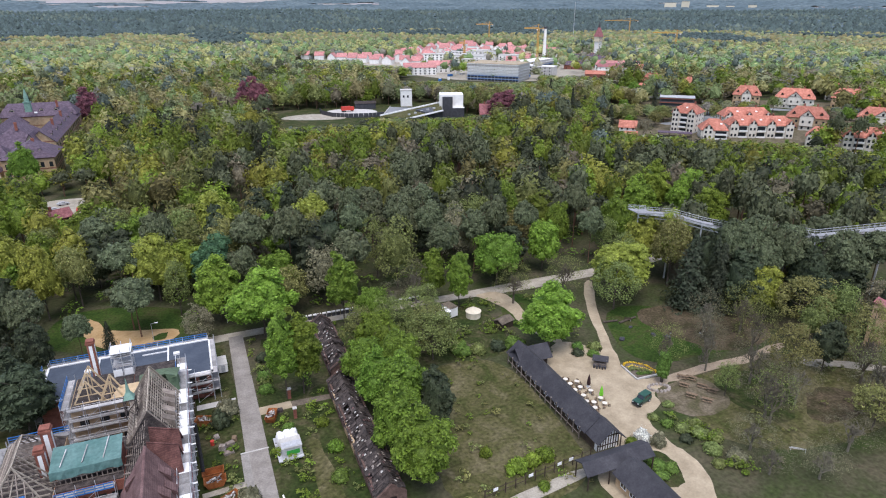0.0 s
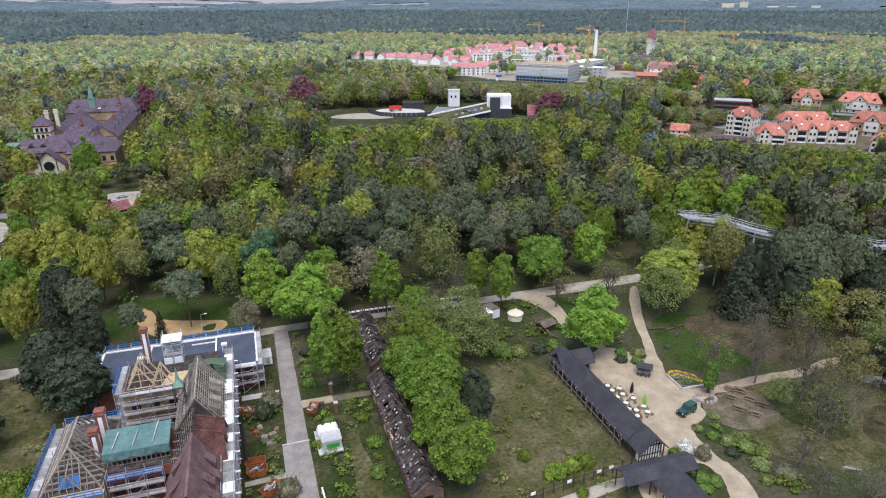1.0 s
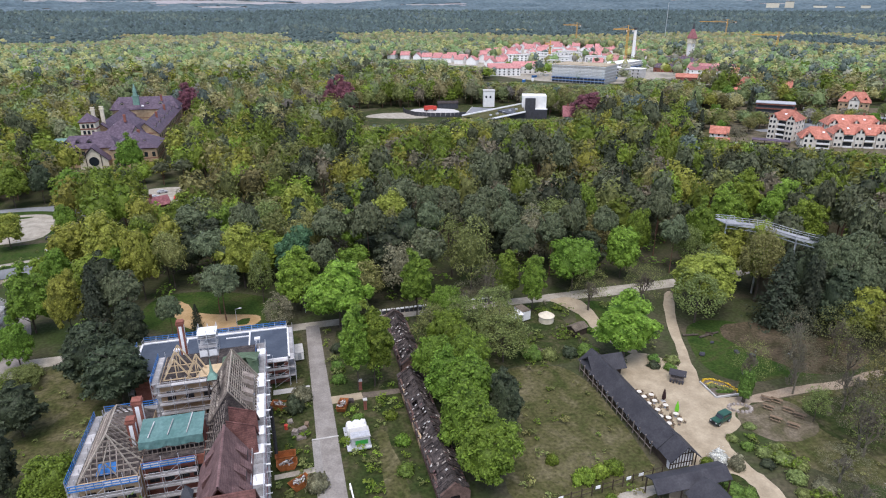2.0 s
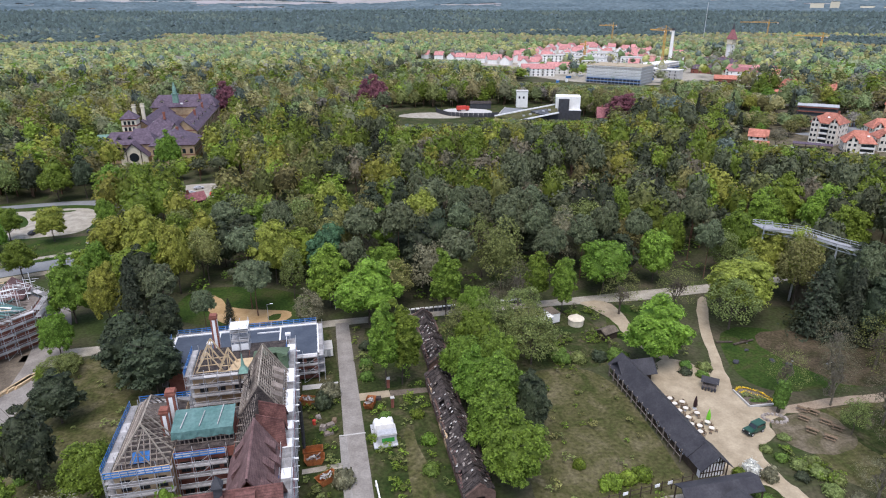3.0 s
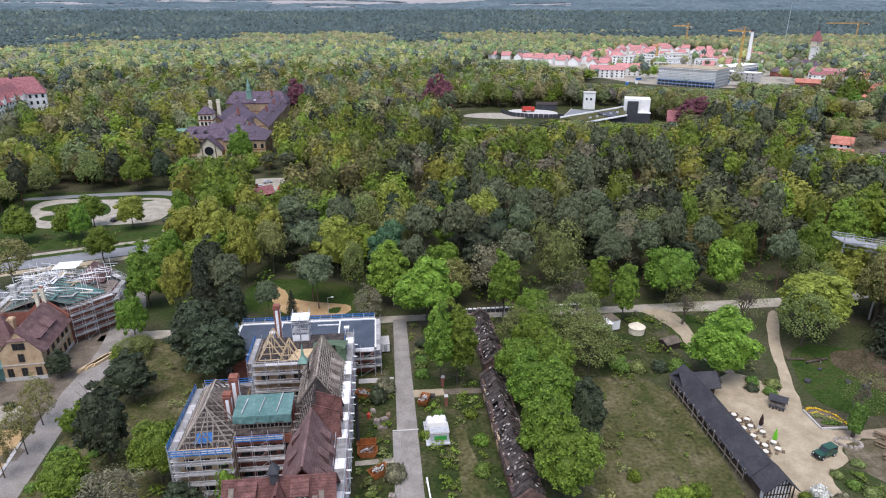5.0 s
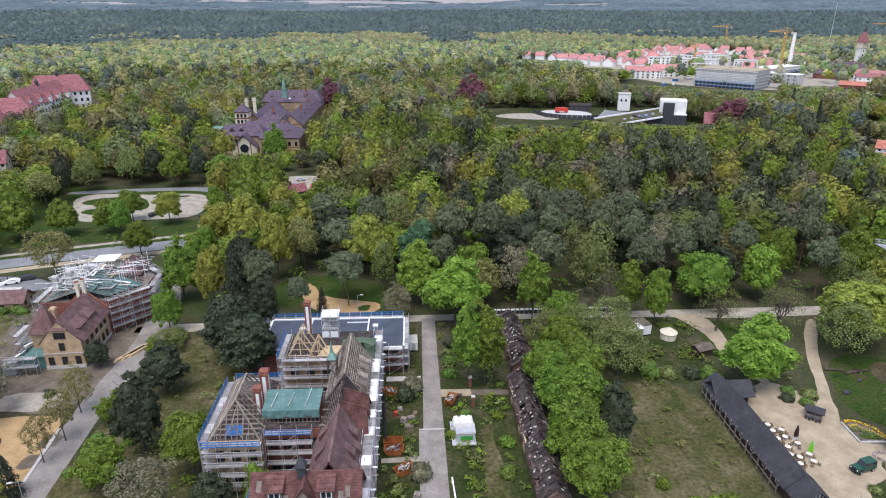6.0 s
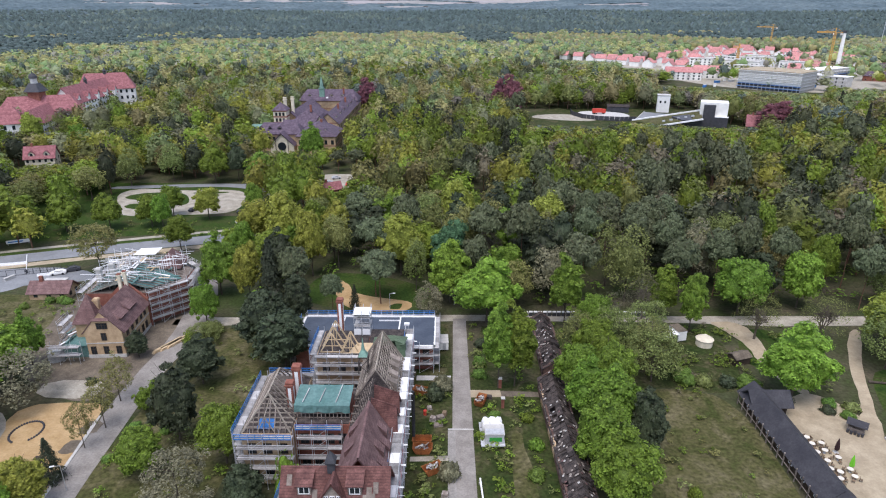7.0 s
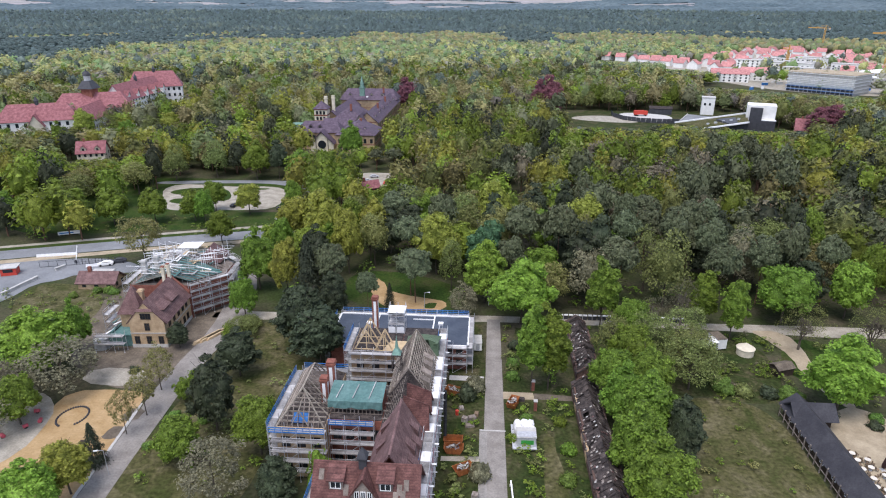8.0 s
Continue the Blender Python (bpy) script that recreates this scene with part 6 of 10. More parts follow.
# link block: timber frame storey below a green tarpaulin
for i in range(14):
    x = -25.2 + i * 0.68
    wpart("stud", Shape().beam((x, 86.6, 10), (x, 86.6, 12.6), 0.13), "oldwood", site)
for z in (10.4, 11.3, 12.5):
    wpart("rail", Shape().beam((-25.3, 86.55, z), (-16.3, 86.55, z), 0.13), "oldwood", site)
# shade under the tarpaulin put into the floor's dark colour
wpart("attic_floor", Shape().box(-25.3, 85.3, 9.9, -16.3, 95.4, 10.2), "charred", site)
wpart("attic_wall", Shape().box(-25.3, 88.2, 10.2, -16.3, 91.2, 12.4), "brick", site)
tarp_s = Shape()
nx, ny = 14, 8
for j in range(ny + 1):
    for i in range(nx + 1):
        x, y = -25.6 + 9.4 * i / nx, 86.4 + 5.1 * j / ny
        tarp_s.v.append((x, y, 12.9 + 0.09 * j + 0.07 * noise.noise((x * 0.9, y * 0.9, 4)) + 0.03 * math.sin(i * 1.9)))
for j in range(ny):
    for i in range(nx):
        a = j * (nx + 1) + i
        tarp_s.f.append((a, a + 1, a + nx + 2, a + nx + 1))
k = len(tarp_s.v)
for i in range(nx + 1):
    x = -25.6 + 9.4 * i / nx
    tarp_s.v.append((x, 86.25 + 0.1 * math.sin(i * 2.3), 11.6 + 0.12 * math.sin(i * 1.3)))
for i in range(nx):
    tarp_s.f.append((k + i, k + i + 1, i + 1, i))
wpart("tarpaulin", tarp_s, "tarp", site, "sea-green tarpaulin roof, weighted with battens")
for x in (-23.9, -21.1, -18.3):
    wpart("tarpaulin_batten", Shape().beam((x - 0.3, 87, 13.2), (x + 0.25, 90.2 + 1.2 * (x > -19), 13.8), 0.12), "deck", site)

# north block: new pale trusses
for x0, x1, yy, zr in ((-25.6, -20.6, 108.6, 14.2), (-25.6, -20.6, 111.0, 14.4), (-25.6, -20.6, 113.6, 14.4), (-21.4, -17.6, 108.2, 13.6), (-21.4, -17.6, 110.2, 13.8)):
    xm = (x0 + x1) / 2
    wpart("new_truss", Shape().beam((x0, yy, 9.8), (xm, yy, zr), 0.2, 0.24).beam((x1, yy, 9.8), (xm, yy, zr), 0.2, 0.24).beam((x0, yy, 9.9), (x1, yy, 9.9), 0.2).beam((xm, yy, 9.9), (xm, yy, zr - 0.2), 0.16), "newwood", site, "pale new roof truss")
for f in (0.2, 0.5, 0.8):
    wpart("purlin", Shape().beam((-25.6 + 2.5 * f, 108.4, 9.8 + 4.4 * f), (-25.6 + 2.5 * f, 114, 9.8 + 4.5 * f), 0.14), "rafterwood", site)
wpart("plywood_deck", Shape().slab([(-19.8, 107.8, 10.2), (-14.9, 107.8, 10.2), (-14.9, 111, 10.7), (-18.4, 111, 10.7)], 0.1), "newwood", site, "new plywood deck")
# dark floor as painted shade below the trusses
wpart("attic_floor", Shape().box(-26, 107.8, 9.5, -16.3, 117.6, 9.9), "charred", site)

# chimneys
chimney(site, -23.2, 120.2, 6, 16.2, 1.25, label="tall brick chimney with pale panels")
chimney(site, -26.4, 93.2, 10, 16.4, 1.35, label="brick chimney with pale panels")
chimney(site, -27.0, 90.2, 10, 15.0, 1.2, label="brick chimney with pale panels")


# ---- scaffolding ----
def scaffold(name, p, q, depth, lifts, label, rail="blue", lift=2.0, roofed=False, red=(), z0=0.0, boards=None):
    """Scaffolding along the line p to q (outer face on the right hand), with posts, decks, rails and toe boards."""
    p, q = Vector((*p, 0)), Vector((*q, 0))
    L = (q - p).length
    n = max(1, round(L / 2.5))
    bay = L / n
    e = new(name)
    e.matrix_world = Matrix.Translation((p.x, p.y, z0)) @ Matrix.Rotation(math.atan2(q.y - p.y, q.x - p.x), 4, 'Z')
    tagged(e, label, "scaffolding")
    top = lifts * lift
    post = Shape().tube((0, 0, 0), (0, 0, top + 1.1), 0.05, n=5).box(-0.1, -0.1, 0, 0.1, 0.1, 0.05).mesh("post", "galv")
    deck = Shape().box(0.02, -depth + 0.05, -0.06, bay - 0.02, -0.02, 0.0).box(0.02, -depth / 2 - 0.02, -0.1, bay - 0.02, -depth / 2 + 0.02, -0.05).mesh("deck", "deck")
    toe = Shape().box(0, -depth - 0.02, 0, bay, -depth + 0.02, 0.16).mesh("toe_board", "deck")
    toer = Shape().box(0, -depth - 0.04, -0.1, bay, -depth + 0.02, 0.35).mesh("toe_board", "redboard")
    gr = Shape().tube((0, -depth, 0.5), (bay, -depth, 0.5), 0.03, n=4).tube((0, -depth, 1.0), (bay, -depth, 1.0), 0.03, n=4).mesh("guard_rail", "galv")
    net = lattice([0, 0.09, bay * 0.5 - 0.045, bay * 0.5 + 0.045, bay - 0.09, bay], [0.0, 0.2, 0.48, 0.64, 0.94, 1.1], -depth - 0.03, -depth + 0.02).mesh("guard_panel", rail or "galv")
    brace = Shape().beam((0, -depth - 0.05, 0), (bay, -depth - 0.05, lift), 0.05).mesh("brace", "galv")
    for i in range(n + 1):
        again("post", post, e, pose(i * bay, 0, 0))
        again("post", post, e, pose(i * bay, -depth, 0))
    for i in range(n):
        for k in range(1, lifts + 1):
            z = k * lift
            if boards is None or k in boards:
                again("deck", deck, e, pose(i * bay, 0, z))
            if boards is not None and k not in red:
                again("guard_rail", gr, e, pose(i * bay, 0, z))
                continue
            if k in red:
                again("toe_board", toer, e, pose(i * bay, 0, z))
            else:
                again("toe_board", toe, e, pose(i * bay, 0, z))
            if k == lifts and rail:
                again("guard_panel", net, e, pose(i * bay, 0, z))
            else:
                again("guard_rail", gr, e, pose(i * bay, 0, z))
        if i % 3 == 1:
            for k in range(lifts):
                again("brace", brace, e, pose(i * bay, 0, k * lift))
    return e


catwalk = thing("scaffold_catwalk", -7.6, 87, 10.1, 0, "long pale plank catwalk on top of the east scaffolding", "scaffolding")
cw = random.Random(4)
for i in range(26):
    y = -30 + i * 2.35
    part("plank_deck", Shape().box(-1.25, y, 0, 0.6, y + 2.28, 0.07).box(-0.1, y + 0.02, 0.07, -0.06, y + 2.2, 0.1), "white" if cw.random() < 0.5 else "deck", catwalk)
    part("outer_board", Shape().box(-1.32, y, 0.1, -1.27, y + 2.3, 0.8), "blue" if cw.random() < 0.25 else "white" if cw.random() < 0.5 else "galv", catwalk)
    if i % 2 == 0:
        part("outrigger", Shape().beam((0.5, y, -0.2), (1.3, y, -0.4), 0.1).beam((0.5, y, -1.9), (1.5, y, -1.9), 0.08).box(0.7, y - 0.15, -0.42, 1.4, y + 0.15, -0.34), "white", catwalk)
scaffold("scaffolding", (-8.2, 57), (-8.2, 84), 1.1, 5, "galvanised scaffolding with red toe boards along the east front", "", red=(3, 4), boards=(3, 5))
scaffold("scaffolding", (-8.2, 84), (-8.2, 117.6), 1.1, 5, "galvanised scaffolding with a long white deck", "", red=(4,), boards=(3, 5))
scaffold("scaffolding", (-34.4, 82.4), (-25.0, 82.4), 1.3, 5, "galvanised scaffolding with blue guard panels on the wing")
scaffold("scaffolding", (-25.0, 84.9), (-17.4, 84.9), 1.2, 5, "galvanised scaffolding between the wings")
scaffold("scaffolding", (-33.8, 99.8), (-33.8, 82.4), 1.3, 5, "galvanised scaffolding on the west side of the wing")
scaffold("scaffolding", (-25.2, 99.6), (-33.8, 99.6), 1.2, 5, "galvanised scaffolding with blue panels behind the wing")
scaffold("scaffolding", (-26.4, 107.4), (-16.5, 107.4), 1.3, 5, "galvanised scaffolding on the north block", "")
scaffold("scaffolding", (-26.4, 117.4), (-26.4, 107.4), 1.2, 5, "galvanised scaffolding with blue guard panels on the north block")
scaffold("scaffolding", (-9, 117.7), (-2.9, 117.7), 1.2, 3, "galvanised scaffolding on the flat-roofed wing", "")
scaffold("scaffolding", (-2.8, 117), (-2.8, 131.5), 1.2, 3, "galvanised scaffolding at the end of the flat-roofed wing", "")
scaffold("scaffolding", (-2.9, 131.6), (-33.5, 131.6), 1.0, 3, "galvanised scaffolding with blue guard panels behind the flat roof")
scaffold("scaffolding", (-22.9, 74), (-22.9, 62), 1.2, 5, "galvanised scaffolding with blue guard panels on the front block")
scaffold("scaffolding", (-33.6, 131), (-33.6, 118), 1.0, 3, "galvanised scaffolding with blue guard panels")

# sheeted scaffold tower
tw = thing("scaffold_tower", -17.9, 117, 0, 0, "tall galvanised scaffold tower with a pale top deck", "scaffolding")
for dx in (-1.7, 0, 1.7):
    for dy in (-1.6, 1.6):
        part("post", Shape().tube((dx, dy, 0), (dx, dy, 15.8), 0.06, n=5), "galv", tw)
for k in range(1, 8):
    part("deck", Shape().box(-1.75, -1.65, k * 2.0, 1.75, 1.65, k * 2.0 + 0.08), "deck", tw)
    for dy in (-1.62, 1.62):
        part("guard_rail", Shape().tube((-1.7, dy, k * 2 + 1), (1.7, dy, k * 2 + 1), 0.03, n=4).tube((-1.7, dy, k * 2 + 0.5), (1.7, dy, k * 2 + 0.5), 0.03, n=4), "galv", tw)
    part("brace", Shape().beam((-1.7, -1.66, k * 2), (1.7 if k % 2 else 0, -1.66, k * 2 + 2), 0.05), "galv", tw)
part("top_deck", Shape().box(-1.85, -1.75, 14.9, 1.85, 1.75, 15.0), "white", tw, "pale top deck")
for dx in (-1.7, 1.7):
    part("guard_rail", Shape().tube((dx, -1.62, 16), (dx, 1.62, 16), 0.03, n=4).tube((dx, -1.62, 15.5), (dx, 1.62, 15.5), 0.03, n=4), "galv", tw)
for dx in (-1.72, 0.1):
    part("sheeting", Shape().box(dx, -1.72, 10.2, dx + 1.5, -1.69, 11.6), "white", tw)
    part("ladder", Shape().beam((dx + 0.2, 1.5, 2), (dx + 1.2, 1.5, 14.5), 0.08), "galv", tw)

# ---- the villa and its scaffolded rear ----
villa = thing("villa", -78.3, 122.3, 0, 4, "ochre brick villa with brown tiled roof and dormers", "building")
part("wall", gable_walls(-3.5, 4.7, 0, 15, 0, 7.1, 11.6), "ochrewall", villa)
part("base_course", Shape().box(-3.6, -0.1, 0, 4.8, 15.0, 0.9).box(-3.6, -0.1, 3.7, 4.8, 15.0, 3.9), "concrete", villa)
part("roof", gable_roof(-3.5, 4.7, 0.6, 14.9, 7.1, 11.9, "y", 0.7), "tile_brown", villa)
part("half_hip", Shape().slab([(-1.4, -0.6, 9.7), (2.6, -0.6, 9.7), (0.6, 2.2, 11.95)], 0.2), "tile_brown", villa)
part("rear_wall", gable_walls(-5.0, 5.0, 15, 15.6, 0, 7.6, 12.6), "brick", villa)
for x, z, h in ((-2.2, 1.0, 2.0), (0.6, 1.0, 2.0), (3.4, 1.0, 2.0), (0.6, 4.5, 1.9), (0.0, 7.4, 1.5), (1.2, 7.4, 1.5)):
    w = again("window", window_meshes[(1.5, 2.1, "darkwood")][0], villa, pose(x, -0.06, z) @ Matrix.Diagonal((0.8, 1, h / 2.1, 1)))
    again("pane", window_meshes[(1.5, 2.1, "darkwood")][1], w)
for y in (2.6, 5.2, 7.8, 10.4, 12.6):
    for z in (1.0, 4.4):
        w = again("window", window_meshes[(1.5, 2.1, "darkwood")][0], villa, pose(4.76, y, z, 0, 0, 90) @ Matrix.Diagonal((0.75, 1, 0.85, 1)))
        again("pane", window_meshes[(1.5, 2.1, "darkwood")][1], w)
for y, w in ((4.2, 1.7), (9.0, 1.9)):
    dormer = part("dormer", Shape().box(1.4, y - w, 7.6, 3.7, y + w, 9.1), "darkwood", villa, "wide dormer with dark timber front")
    part("dormer_roof", Shape().slab([(4.2, y - w - 0.35, 8.85), (4.2, y + w + 0.35, 8.85), (0.9, y + w - 0.5, 11.0), (0.9, y - w + 0.5, 11.0)], 0.16)
         .slab([(4.2, y + w + 0.35, 8.85), (1.6, y + w + 0.5, 8.75), (0.9, y + w - 0.5, 11.0)], 0.14).slab([(1.6, y - w - 0.5, 8.75), (4.2, y - w - 0.35, 8.85), (0.9, y - w + 0.5, 11.0)], 0.14), "tile_brown", dormer)
    for dy in (-0.9, 0.0, 0.9):
        again("window", window_meshes[(1.5, 2.1, "darkwood")][0], dormer, pose(3.76, y + dy, 7.85, 0, 0, 90) @ Matrix.Diagonal((0.5, 1, 0.42, 1)))
for x, y, top in ((-0.5, 14.3, 14.6), (0.7, 14.8, 15.2)):
    stack = part("chimney", Shape().box(x - 0.36, y - 0.34, 9.5, x + 0.36, y + 0.34, top - 0.35).box(x - 0.5, y - 0.48, top - 0.35, x + 0.5, y + 0.48, top - 0.15), "render", villa, "slender rendered chimney")
    part("chimney_cap", Shape().box(x - 0.42, y - 0.4, top, x + 0.42, y + 0.4, top + 0.12).box(x - 0.3, y - 0.28, top - 0.15, x - 0.16, y + 0.28, top).box(x + 0.16, y - 0.28, top - 0.15, x + 0.3, y + 0.28, top), "brick", stack)
part("chimney", Shape().box(-3.9, 6.8, 7, -2.8, 8, 11.6).box(-4.05, 6.65, 11.1, -2.65, 8.15, 11.4), "ochrewall", villa)
part("turret_wall", Shape().box(-7.5, 4.1, 0, -3.4, 9.3, 6.8), "ochrewall", villa)
part("turret_roof", Shape().add([(-8.0, 3.6, 6.8), (-1.8, 3.6, 6.8), (-1.8, 9.8, 6.8), (-8.0, 9.8, 6.8), (-4.9, 6.7, 13.2)], [(0, 1, 4), (1, 2, 4), (2, 3, 4), (3, 0, 4), (3, 2, 1, 0)]), "tile_brown", villa)
part("porch", Shape().box(-9.6, 0.4, 0, -3.6, 4.6, 3.0).box(-9.9, 0.1, 3.0, -3.6, 4.8, 3.25), "tarp", villa, "lean-to under grey-green sheeting")

for i in range(9):
    ob = part("loose_plank", Shape().box(-2.2, -0.2, 0, 2.2, 0.2, 0.1), ("deck", "white", "tarp", "oldwood")[i % 4], villa)
    ob.matrix_basis = pose(-9.4 + 0.5 * (i % 3), 1.0 + i * 0.9, 3.4 + 0.12 * i, 4, 6 - 2 * (i % 4), 70 + 9 * (i % 5))
rear = thing("villa_rear_wing", -80, 149, 0, 4, "scaffolded brick rear wing with stripped roof and sheeting", "building")
part("wall", Shape().prism([(-11, -10), (4.2, -10.4), (11.5, -3.5), (11.5, 4), (5, 11), (-11, 11)], 0, 8.4), "brick", rear)
part("attic_floor", Shape().prism([(-10.8, -9.8), (4.1, -10.2), (11.3, -3.4), (11.3, 3.9), (4.9, 10.8), (-10.8, 10.8)], 8.4, 8.7), "oldwood", rear)
part("roof", hip_roof(2.0, 8.0, 3, 10.5, 9.4, 13.4, 2.6, 0.3, 0.2, "y"), "tile_brown", rear)
part("white_sheet", Shape().slab([(-4.5, 5.5, 12.6), (1.5, 5.0, 12.8), (1.8, 9.6, 13.0), (-4.2, 10, 12.7)], 0.1), "white", rear, "white protective sheet")
part("green_sheet", Shape().slab([(-9.6, -10, 8.9), (-1, -10, 11.4), (-1, 3, 11.6), (-9.6, 3, 9.0)], 0.06).slab([(-1, -10, 11.4), (4.6, -9.6, 9.4), (10.4, -2.5, 8.9), (-1, 3, 11.6)], 0.06), "tarp", rear, "sea-green sheeting over rafters")
for i in range(10):
    y = -10.5 + i * 1.35
    part("rafter", Shape().beam((-10, y, 8.8), (-1, y, 11.8), 0.14, 0.2), "oldwood", rear)
    part("rafter", Shape().beam((9.8, y, 8.8), (-1, y, 11.8), 0.14, 0.2), "oldwood", rear)
rr = random.Random(3)
for i in range(60):
    x, y = rr.uniform(-9.5, 9.5), rr.uniform(-9.5, 9.5)
    a = rr.choice((0, 0, 90)) + rr.uniform(-6, 6)
    ob = part("roof_plank", Shape().box(-1.7, -0.22, 0, 1.7, 0.22, 0.08), rr.choice(("white", "deck", "deck", "newwood", "tarp")), rear)
    ob.matrix_basis = pose(x, y, 11.9 - abs(x + 1) * 0.28 + rr.uniform(0, 0.3), rr.uniform(-8, 8), rr.uniform(-10, 10), a)
for x, y in ((-6.5, -3), (-8.4, -6)):
    part("chimney", Shape().box(x - 0.6, y - 0.5, 8.5, x + 0.6, y + 0.5, 13.8).box(x - 0.75, y - 0.65, 13.3, x + 0.75, y + 0.65, 13.6), "concrete", rear)
for i in range(70):
    x, y = rr.uniform(-10, 9.5), rr.uniform(-9.5, 9.5)
    part("scaffold_pole", Shape().tube((x, y, 8.6), (x, y, 11.6 + rr.random() * 3.2), 0.06, n=4), rr.choice(("galv", "white")), rear)
    part("scaffold_ledger", Shape().tube((x - 2, y, 11.4 + 2 * rr.random()), (x + 2, y + rr.uniform(-2, 2), 11.4 + 2 * rr.random()), 0.06, n=4), rr.choice(("galv", "white")), rear)
c13, s13 = math.cos(radians(4)), math.sin(radians(4))


def beside(x, y, ox=-80.0, oy=149.0):
    return (ox + x * c13 - y * s13, oy + x * s13 + y * c13)


scaffold("scaffolding", beside(4.4, -11.0), beside(12.0, -3.7), 1.5, 5, "galvanised scaffolding round the chamfered corner of the rear wing", "", lift=1.8)
scaffold("scaffolding", beside(12.0, -3.7), beside(12.0, 4.2), 1.5, 5, "galvanised scaffolding on the rear wing's east side", "", lift=1.8)
scaffold("scaffolding", beside(12.0, 4.2), beside(5.2, 11.4), 1.5, 5, "galvanised scaffolding behind the chamfered corner", "", lift=1.8)
scaffold("scaffolding", beside(-11.4, 11), beside(-11.4, -10), 1.5, 4, "galvanised scaffolding on the rear wing's west side", "", lift=2.2)
scaffold("scaffolding", beside(5.2, 11.4), beside(-11.4, 11.4), 1.5, 4, "galvanised scaffolding behind the rear wing", "", lift=2.2)
scaffold("scaffolding", beside(-10.8, 10.4, -78.3, 122.3), beside(-10.8, 4.9, -78.3, 122.3), 1.3, 3, "scaffolding with planks beside the villa turret", "", lift=2.0)
scaffold("scaffolding", beside(-11, -1.0, -78.3, 122.3), beside(-4.4, -1.0, -78.3, 122.3), 1.5, 2, "low scaffolding with sheeting at the villa porch", "", lift=2.0)


# ---- burnt ruin ----
ruin_rng = random.Random(21)


def burnt_wing(x0, x1, y0, y1, label):
    e = thing("burnt_ruin", (x0 + x1) / 2, (y0 + y1) / 2, 0, 0, label, "ruin")
    xm, ym = (x0 + x1) / 2, (y0 + y1) / 2
    L = y1 - y0
    for x, s in ((x0, 1), (x1, -1)):
        n = int(L / 2.4)
        for i in range(n):
            a, b = y0 + i * L / n, y0 + (i + 1) * L / n
            h = 2.7 + ruin_rng.uniform(-0.5, 0.3)
            w = Shape().box(min(x, x + s * 0.35), a + 0.002, 0, max(x, x + s * 0.35), a + 0.75, h).box(min(x, x + s * 0.35), a + 0.75, 0, max(x, x + s * 0.35), b, 0.9).box(min(x, x + s * 0.35), a + 0.75, 2.2, max(x, x + s * 0.35), b, h)
            wpart("wall_bay", w, "ochrewall" if ruin_rng.random() < 0.15 else "sootbrick", e)
    for y in (y0, y1 - 0.4):
        g = Shape().add([(x0, y, 0), (xm - 0.8, y, 0), (xm - 0.8, y, 2.1), (xm + 0.8, y, 2.1), (xm + 0.8, y, 0), (x1, y, 0), (x1, y, 2.6), (xm, y, 4.6), (x0, y, 2.6)] + [(x0, y + .4, 0), (xm - 0.8, y + .4, 0), (xm - 0.8, y + .4, 2.1), (xm + 0.8, y + .4, 2.1), (xm + 0.8, y + .4, 0), (x1, y + .4, 0), (x1, y + .4, 2.6), (xm, y + .4, 4.6), (x0, y + .4, 2.6)],
                        [(0, 1, 2, 8), (2, 3, 6, 7, 8), (3, 4, 5, 6), (17, 11, 10, 9), (17, 16, 15, 12, 11), (15, 14, 13, 12), (8, 7, 16, 17), (7, 6, 15, 16), (6, 5, 14, 15), (0, 8, 17, 9)])
        wpart("gable", g, "sootbrick", e)
    n = int(L / 0.9)
    for i in range(n + 1):
        y = y0 + L * i / n
        for sx in (-1, 1):
            if ruin_rng.random() < 0.1:
                continue
            zr = 4.4 + ruin_rng.uniform(-0.25, 0.2)
            wpart("charred_rafter", Shape().beam((xm + sx * 2.5, y + ruin_rng.uniform(-.2, .2), 2.5), (xm, y, zr), 0.14, 0.2), "charred", e)
    # roof covering: sagging strips of felt and tiles with holes
    cols, rows = 6, int(L / 1.1)
    for sx in (-1, 1):
        for i in range(rows):
            for j in range(cols // 2):
                if ruin_rng.random() < (0.16 if sx < 0 else 0.3):
                    continue
                f0, f1 = j / 3, (j + 1) / 3
                y = y0 + L * i / rows
                yb = y + L / rows * ruin_rng.uniform(0.95, 1.1)
                dz = ruin_rng.uniform(-0.25, 0.08)
                pts = [(xm + sx * 2.75 * f0, y, 4.55 - 2.15 * f0 + dz), (xm + sx * 2.75 * f1, y, 4.55 - 2.15 * f1 + dz + ruin_rng.uniform(-.1, .1)),
                       (xm + sx * 2.75 * f1, yb, 4.55 - 2.15 * f1 + dz + ruin_rng.uniform(-.1, .1)), (xm + sx * 2.75 * f0, yb, 4.55 - 2.15 * f0 + dz)]
                wpart("roof_sheet", Shape().slab(pts, 0.08), "charred", e)
    for i in range(int(L * 2.6)):
        f = ruin_rng.uniform(0.05, 0.95)
        sx = -1 if ruin_rng.random() < 0.65 else 1
        y = y0 + L * abs(ruin_rng.gauss(0.5, 0.3)) % L
        ob = wpart("loose_tile", Shape().box(-0.2, -0.16, 0, 0.2, 0.16, 0.05), ruin_rng.choice(("rubble", "concrete", "rubble", "tile_brown")), e)
        ob.matrix_basis = pose(xm + sx * 2.75 * f, y0 + (y - y0) % L, 4.62 - 2.15 * f, 0, sx * 38, ruin_rng.uniform(-10, 10))
